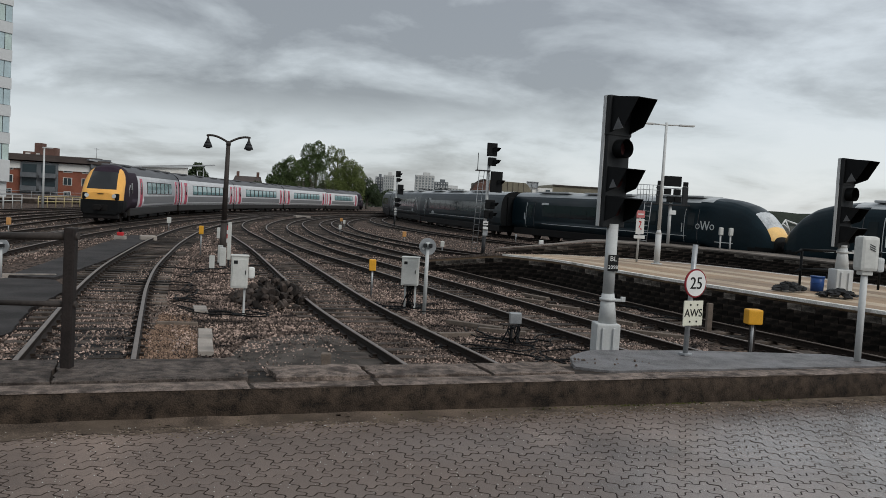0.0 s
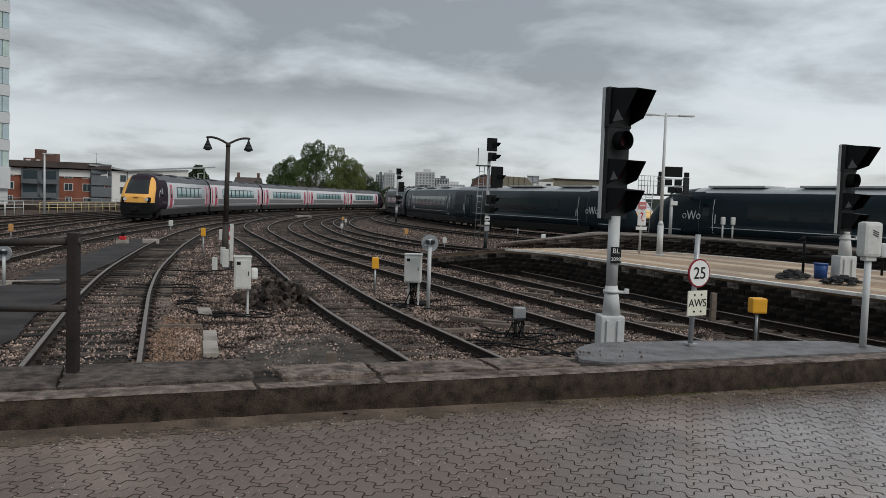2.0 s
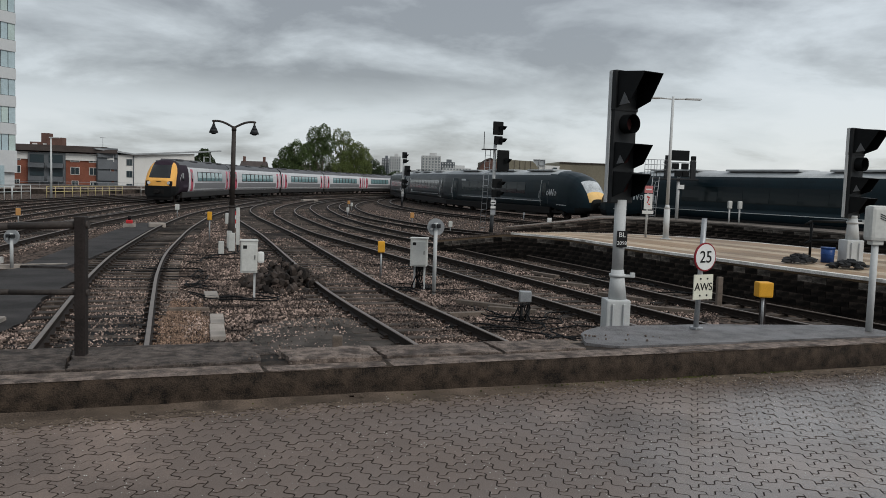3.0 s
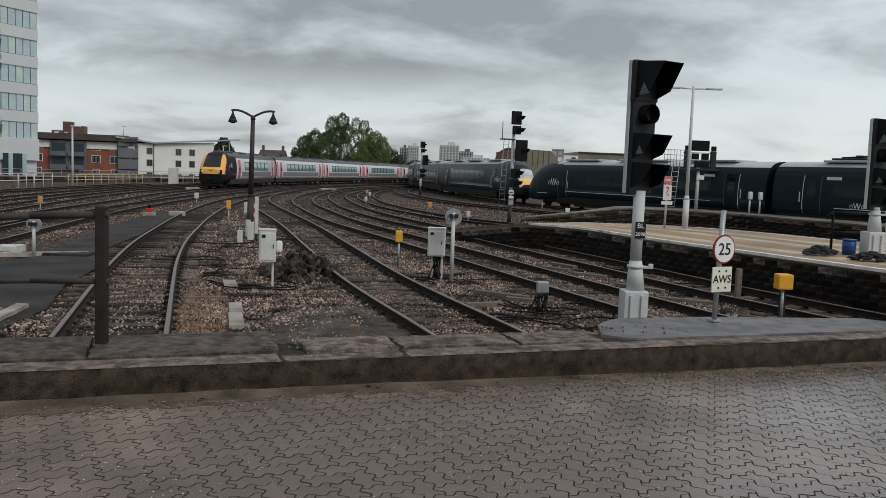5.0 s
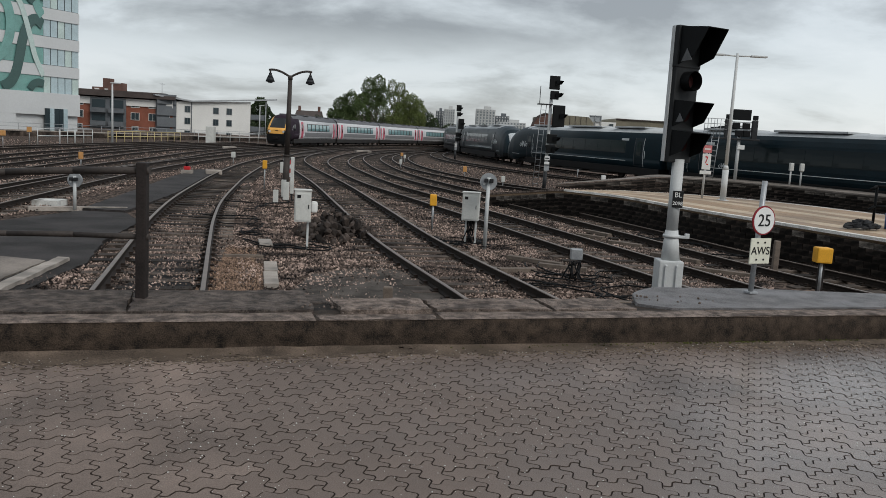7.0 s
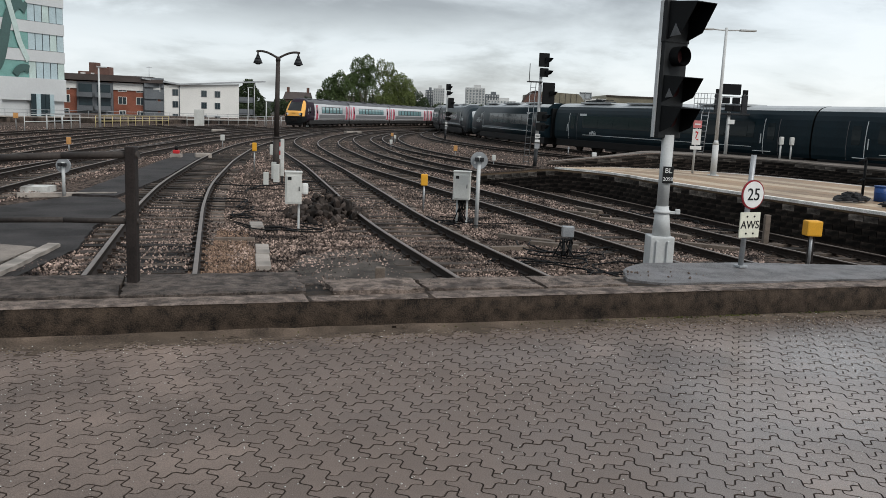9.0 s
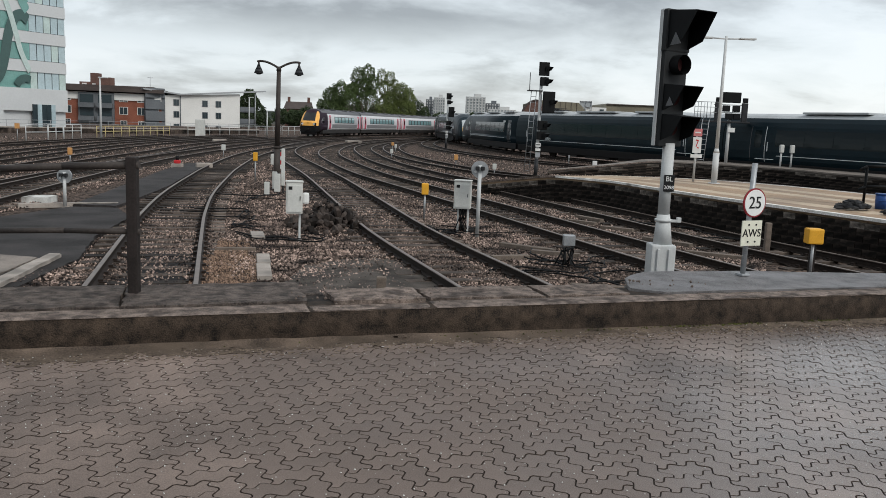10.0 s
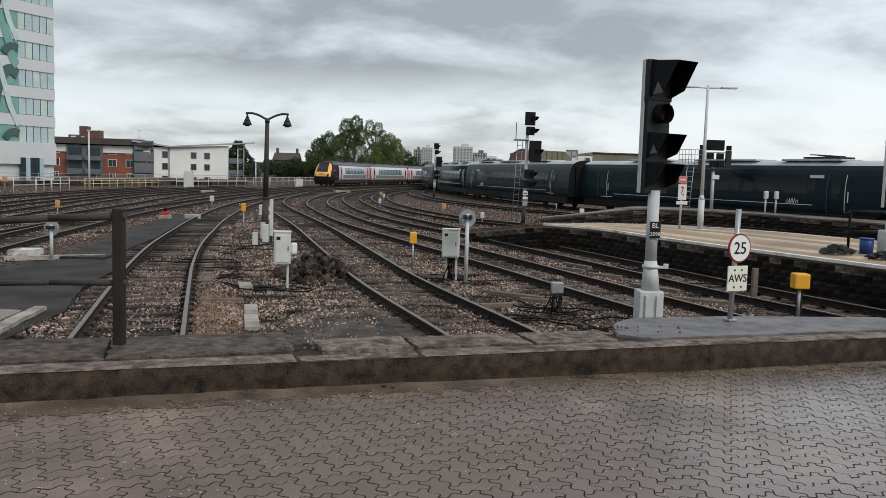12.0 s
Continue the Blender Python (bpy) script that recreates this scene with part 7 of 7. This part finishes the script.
def make_voyager(cab):
    label = "silver passenger train car with red doors" + (" and yellow cab end" if cab else "")
    t = thing("train_car", label, "train", group="silver train")
    part("body", shell(VOY_HALF, 3.75, -11.4, 11.4, VNOSE if cab else None, voyager_paint, VCUTS), [SILVER, TROOF, TYELLOW, TBLACKW, BLACK, MAROON], t)
    bm = bmesh.new()
    x0 = -8.6 if cab else -11.2
    box(bm, ((x0 + 11.2) / 2, 0, 0.66), (11.2 - x0, 2.5, 0.52), bev=0.05)
    part("skirt", bm, TSKIRT, t)
    for x, w in ((-3.5, 3.0), (0.6, 3.2), (4.2, 2.2)):
        bm = bmesh.new()
        box(bm, (x, 0, 0.42), (w, 2.2, 0.5), bev=0.06)
        part("engine_raft", bm, TUNDER, t)
    for x in (-7.95, 7.95):
        bogie(t, x)
    wins = [-6.3 + 1.8 * i for i in range(8)]
    for s in (-1, 1):
        bm = bmesh.new()
        side_panel(bm, 1.75 if cab else 0, 10.7 if cab else 14.2, 1.87, 2.77, VOY_HALF, s, 0.002, 0.03)
        band = part("window_band", bm, TSKIRT, t)
        for x in wins:
            if cab and x < -4:
                continue
            bm = bmesh.new()
            side_panel(bm, x, 1.42, 1.93, 2.71, VOY_HALF, s, 0.016, 0.03)
            part("window", bm, TWIN_SKY, band)
        bm = bmesh.new()
        side_panel(bm, 2.0 if cab else 0, 13.4 if cab else 17.4, 0.96, 1.72, VOY_HALF, s, -0.004, 0.02, 0)
        part("lower_panel", bm, TLOW, t)
        for x in (-9.55, 9.55):
            if cab and x < 0:
                x = -5.7
            bm = bmesh.new()
            side_panel(bm, x, 1.25, 0.98, 2.98, VOY_HALF, s, 0.0, 0.03)
            d = part("door", bm, SILVER, t, "silver doorway with a pinkish red sliding leaf")
            bm = bmesh.new()
            side_panel(bm, x, 0.84, 1.0, 2.96, VOY_HALF, s, 0.014, 0.03)
            part("door_leaf", bm, TRED, d)
            bm = bmesh.new()
            side_panel(bm, x, 0.42, 1.85, 2.7, VOY_HALF, s, 0.024, 0.03)
            part("door_window", bm, TBLACKW, d)
        for x in (-10.9, 11.0):
            if cab and x < 0:
                continue
            bm = bmesh.new()
            side_panel(bm, x, 0.36, 0.98, 3.0, VOY_HALF, s, 0.002, 0.02, 0.01)
            part("red_panel", bm, TRED, t)
    for x in (-7.2 if cab else -8.2, -2, 4, 8.6):
        bm = bmesh.new()
        box(bm, (x, 0, 3.74), (2.2, 1.5, 0.14), bev=0.04)
        part("roof_unit", bm, TROOF, t)
    for x in (11.5,) if cab else (11.5, -11.5):
        bm = bmesh.new()
        box(bm, (x, 0, 2.2), (0.3, 1.5, 2.4), bev=0.03)
        part("gangway", bm, BLACK, t)
    if cab:
        for s in (-1, 1):
            bm = bmesh.new()
            box(bm, (-11.28, s * 0.88, 1.66), (0.24, 0.46, 0.42), Matrix.Rotation(s * 0.5, 3, "Z"), bev=0.07)
            h = part("headlamp", bm, BLACK, t)
            bm = bmesh.new()
            cyl(bm, (-11.34, s * 0.84, 1.70), (-11.46, s * 0.81, 1.70), 0.13, seg=18)
            part("lens", bm, HEADL, h)
            bm = bmesh.new()
            cyl(bm, (-11.30, s * 0.98, 1.52), (-11.40, s * 0.96, 1.52), 0.05, seg=12)
            part("tail_lamp", bm, TAILRED, h)
            bm = bmesh.new()
            side_panel(bm, -8.75, 0.5, 1.9, 2.6, VOY_HALF, s, 0.0, 0.03)
            part("cab_window", bm, TBLACKW, t)
            diamond = [(-9.7, 2.02), (-9.35, 2.45), (-9.0, 2.02), (-9.35, 1.60), (-9.7, 2.02)]
            bm = bmesh.new()
            tube(bm, [(x, s * (1.345 if z < 2.3 else 1.33), z) for x, z in diamond], 0.022, 6)
            part("emblem_outline", bm, PALE, t)
            bm = bmesh.new()
            side_panel(bm, -6.62, 0.36, 0.98, 3.0, VOY_HALF, s, 0.002, 0.02, 0.0)
            part("pale_band", bm, SILVER, t)
            bm = bmesh.new()
            tube(bm, [(-11.2, s * 0.1, 2.02), (-10.72, s * 0.30, 2.75)], 0.025, 6)
            part("wiper", bm, BLACK, t)
        bm = bmesh.new()
        cyl(bm, (-11.3, 0, 0.95), (-11.75, 0, 0.95), 0.14, seg=14)
        box(bm, (-11.3, 0, 0.95), (0.25, 0.9, 0.4), bev=0.05)
        box(bm, (-11.0, 0, 0.5), (0.6, 2.1, 0.5), bev=0.08)
        part("coupler", bm, TUNDER, t)
        bm = bmesh.new()
        box(bm, (-11.42, 0, 1.82), (0.03, 0.36, 0.05))
        part("number_strip", bm, BLACK, t)
    return t


def iet_paint(c, n):
    if c.x < -7.6:
        a = c.x + 13.0
        if c.z < 0.98 and a < 1.4:
            return 4
        if 0.55 < a < 1.45 and n.z > 0.2 and abs(c.y) < 0.74:
            return 3
        if 0.12 < a < 0.55 and c.z > 1.40 and abs(c.y) < 0.74:
            return 2
        if a <= 0.12:
            return 4
        return 0 if (c.z < 3.45 or a < 4.5) else 1
    return 1 if c.z > 3.42 else 0


INOSE = (5.4, [(0, 1.38), (0.2, 1.84), (0.55, 2.20), (1.0, 2.66), (1.4, 2.99), (2.1, 3.36), (3.1, 3.61), (4.3, 3.73), (5.4, 3.76)],
         [(0, 0.36), (0.2, 0.56), (0.6, 0.75), (1.3, 0.89), (2.4, 0.97), (3.6, 1.0), (40, 1.0)], [(0, 0.8), (0.8, 0.55), (2.4, 0.5), (5.0, 0.88), (40, 0.88)])


ICUTS = (((-12.88, 0, 0), (1, 0, 0)), ((-12.45, 0, 0), (1, 0, 0)), ((-11.55, 0, 0), (1, 0, 0)), ((0, 0.74, 0), (0, 1, 0)), ((0, -0.74, 0), (0, 1, 0)), ((0, 0, 1.40), (0, 0, 1)))


def make_iet(cab, gear):
    label = "glossy dark green passenger train car" + (" with pointed yellow-tipped nose" if cab else "")
    t = thing("train_car", label, "train", group="green train")
    part("body", shell(IET_HALF, 3.76, -13.0, 12.8, INOSE if cab else None, iet_paint, ICUTS), [GREEN, GROOF_SKY, NOSEY, SCREEN_SKY, BLACK], t)
    bm = bmesh.new()
    x0 = -8.0 if cab else -12.6
    box(bm, ((x0 + 12.6) / 2, 0, 0.62), (12.6 - x0, 2.5, 0.54), bev=0.05)
    part("skirt", bm, TUNDER, t)
    for x, w in ((-4.0, 3.6), (0.5, 3.2), (4.6, 2.8)):
        bm = bmesh.new()
        box(bm, (x, 0, 0.42), (w, 2.3, 0.46), bev=0.06)
        part("underfloor_box", bm, TSKIRT, t)
    for x in (-8.6, 8.6):
        bogie(t, x)
    for s in (-1, 1):
        bm = bmesh.new()
        side_panel(bm, 2.2 if cab else 0, 12.6 if cab else 17.8, 1.86, 2.78, IET_HALF, s, 0.002, 0.02, 0.02)
        band = part("window_band", bm, GWIN, t)
        for i in range(9):
            x = -7.6 + 1.9 * i
            if cab and x < -3.5 or cab and x > 7.7:
                continue
            bm = bmesh.new()
            side_panel(bm, x, 1.5, 1.92, 2.72, IET_HALF, s, 0.014, 0.02)
            part("window", bm, GWIN, band)
        bm = bmesh.new()
        side_panel(bm, 0.8 if cab else 0, 15.5 if cab else 17.5, 1.30, 1.335, IET_HALF, s, 0.004, 0.02, 0)
        part("pale_line", bm, PALE, t)
        for x in (-10.2, 10.2):
            if cab and x < 0:
                x = -7.2
            bm = bmesh.new()
            side_panel(bm, x, 1.02, 0.95, 2.98, IET_HALF, s, 0.004, 0.03)
            d = part("door", bm, GREEN, t)
            bm = bmesh.new()
            side_panel(bm, x, 0.55, 1.75, 2.75, IET_HALF, s, 0.016, 0.03)
            part("door_window", bm, GWIN, d)
            for e in (-0.56, 0.56):
                bm = bmesh.new()
                side_panel(bm, x + e, 0.035, 0.95, 2.98, IET_HALF, s, 0.004, 0.03, 0)
                part("door_edge", bm, PALE if e > 0 else TROOF, d)
            bm = bmesh.new()
            side_panel(bm, x + 0.75, 0.06, 1.55, 2.1, IET_HALF, s, 0.004, 0.02, 0)
            part("grab_rail", bm, PALE, d)
        # emblem as plain slanted strokes
        ex, ez, big = (-8.35, 2.02, 1.25) if cab else (7.4, 1.5, 0.72)
        for k, lean in enumerate((0.33, -0.33, 0.33, -0.33)):
            bm = bmesh.new()
            box(bm, (ex + 0.135 * big * (k - 1.5), s * 1.362, ez), (0.05 * big, 0.02, 0.44 * big), Matrix.Rotation(-lean, 3, "Y"))
            part("emblem_stroke", bm, PALE, t)
        for k in (-1, 1):
            bm = bmesh.new()
            loop = [(ex + k * 0.46 * big + 0.12 * big * math.cos(a * math.pi / 4), s * 1.362, ez - 0.06 * big + 0.12 * big * math.sin(a * math.pi / 4)) for a in range(9)]
            tube(bm, loop, 0.022 * big, 6)
            part("emblem_ring", bm, PALE, t)
        bm = bmesh.new()
        box(bm, (8.9 if not cab else 8.3, s * 1.285, 2.86), (0.9, 0.02, 0.16))
        part("display", bm, PALE, t)
        bm = bmesh.new()
        box(bm, (-9.9 if cab else -9.6, s * 1.365, 1.10), (1.4, 0.02, 0.04))
        part("step_line", bm, PALE, t)
    for x, w in ((-5.5, 4.2), (1.5, 5.2), (8.0, 4.0)):
        bm = bmesh.new()
        box(bm, (x, 0, 3.77), (w, 1.7, 0.12), bev=0.04)
        part("roof_unit", bm, GROOF_SKY, t)
    if gear:
        bm = bmesh.new()
        box(bm, (8.5, 0, 3.9), (2.4, 1.2, 0.1), bev=0.03)
        tube(bm, [(7.6, 0.3, 3.92), (9.3, 0.3, 3.99), (8.0, 0.3, 4.04)], 0.03, 8)
        tube(bm, [(7.6, -0.3, 3.92), (9.3, -0.3, 3.99), (8.0, -0.3, 4.04)], 0.03, 8)
        box(bm, (8.0, 0, 4.06), (0.3, 1.5, 0.05))
        part("pantograph", bm, DARKG, t, "folded black pantograph")
    for x in (12.95,) if cab else (12.95, -12.95):
        bm = bmesh.new()
        box(bm, (x, 0, 2.1), (0.35, 1.6, 2.4), bev=0.03)
        part("gangway", bm, BLACK, t)
    if cab:
        for s in (-1, 1):
            bm = bmesh.new()
            side_panel(bm, -9.15, 0.6, 1.95, 2.55, IET_HALF, s, -0.03, 0.03)
            part("cab_window", bm, GWIN, t)
            bm = bmesh.new()
            box(bm, (-12.2, s * 0.80, 1.66), (0.5, 0.16, 0.10), Matrix.Rotation(s * 0.4, 3, "Z"), bev=0.03)
            part("headlamp", bm, HEADL, t)
        bm = bmesh.new()
        cyl(bm, (-12.8, 0, 1.0), (-13.3, 0, 1.0), 0.16, seg=14)
        part("coupler", bm, TUNDER, t)
    return t


VOY_CAB = make_voyager(True)
VOY_MID = make_voyager(False)
VOYAGER = [(VOY_CAB, 0, 1)] + [(VOY_MID if k == 1 else copy_thing(VOY_MID, Matrix()), k, 1) for k in (1, 2, 3)] + [(copy_thing(VOY_CAB, Matrix()), 4, -1)]
IET_CAB = make_iet(True, False)
IET_MID = make_iet(False, True)
IET_LEAD = [(IET_CAB, 0, 1)] + [(IET_MID if k == 1 else copy_thing(IET_MID, Matrix()), k, 1 if k % 2 else -1) for k in (1, 2, 3)] + [(copy_thing(IET_CAB, Matrix()), 4, -1)]
IET_TAIL = [(copy_thing(IET_CAB, Matrix()), 0, -1)] + [(copy_thing(IET_MID, Matrix()), k, 1 if k % 2 else -1) for k in (1, 2, 3)]
VOY_START, VOY_SPEED = 34.0, 6.05
IET_START, IET_SPEED, IET_GAIN = 29.3, 5.33, 0.146


def on_line(xy, step, s):
    """The plan place at a distance along a sampled line, which goes straight on before its start."""
    if s < 0:
        d = xy[1] - xy[0]
        return xy[0] + d / np.linalg.norm(d) * s
    return np.array([np.interp(s / step, range(len(xy)), xy[:, i]) for i in (0, 1)])


def ride(car, key, start, speed, gain, pivot, turn):
    """Key one car along its track: its two bogies stay on the line."""
    xy, _ = curve(TRACKS[key], 0.5)
    rows = []
    for i in range(25):
        t = i * 0.5
        s = start + speed * t + gain * t * t / 2
        a, b = on_line(xy, 0.5, s - pivot), on_line(xy, 0.5, s + pivot)
        yaw = math.degrees(math.atan2(b[1] - a[1], b[0] - a[0])) + (180 if turn < 0 else 0)
        m = (a + b) / 2
        rows.append((t, pose(m[0], m[1], 0, 0, 0, yaw)))
    walk(car, rows)


def motions():
    for car, k, turn in VOYAGER:
        ride(car, "main", VOY_START + 11.6 + 23.2 * k, VOY_SPEED, 0.0, 7.95, turn)
    for car, k, turn in IET_LEAD:
        ride(car, "east_line", IET_START + 13.2 + 26.1 * k, IET_SPEED, IET_GAIN, 8.6, turn)
    for car, k, turn in IET_TAIL:
        ride(car, "east_line", IET_START - 13.2 - 26.1 * k, IET_SPEED, IET_GAIN, 8.6, turn)


motions()
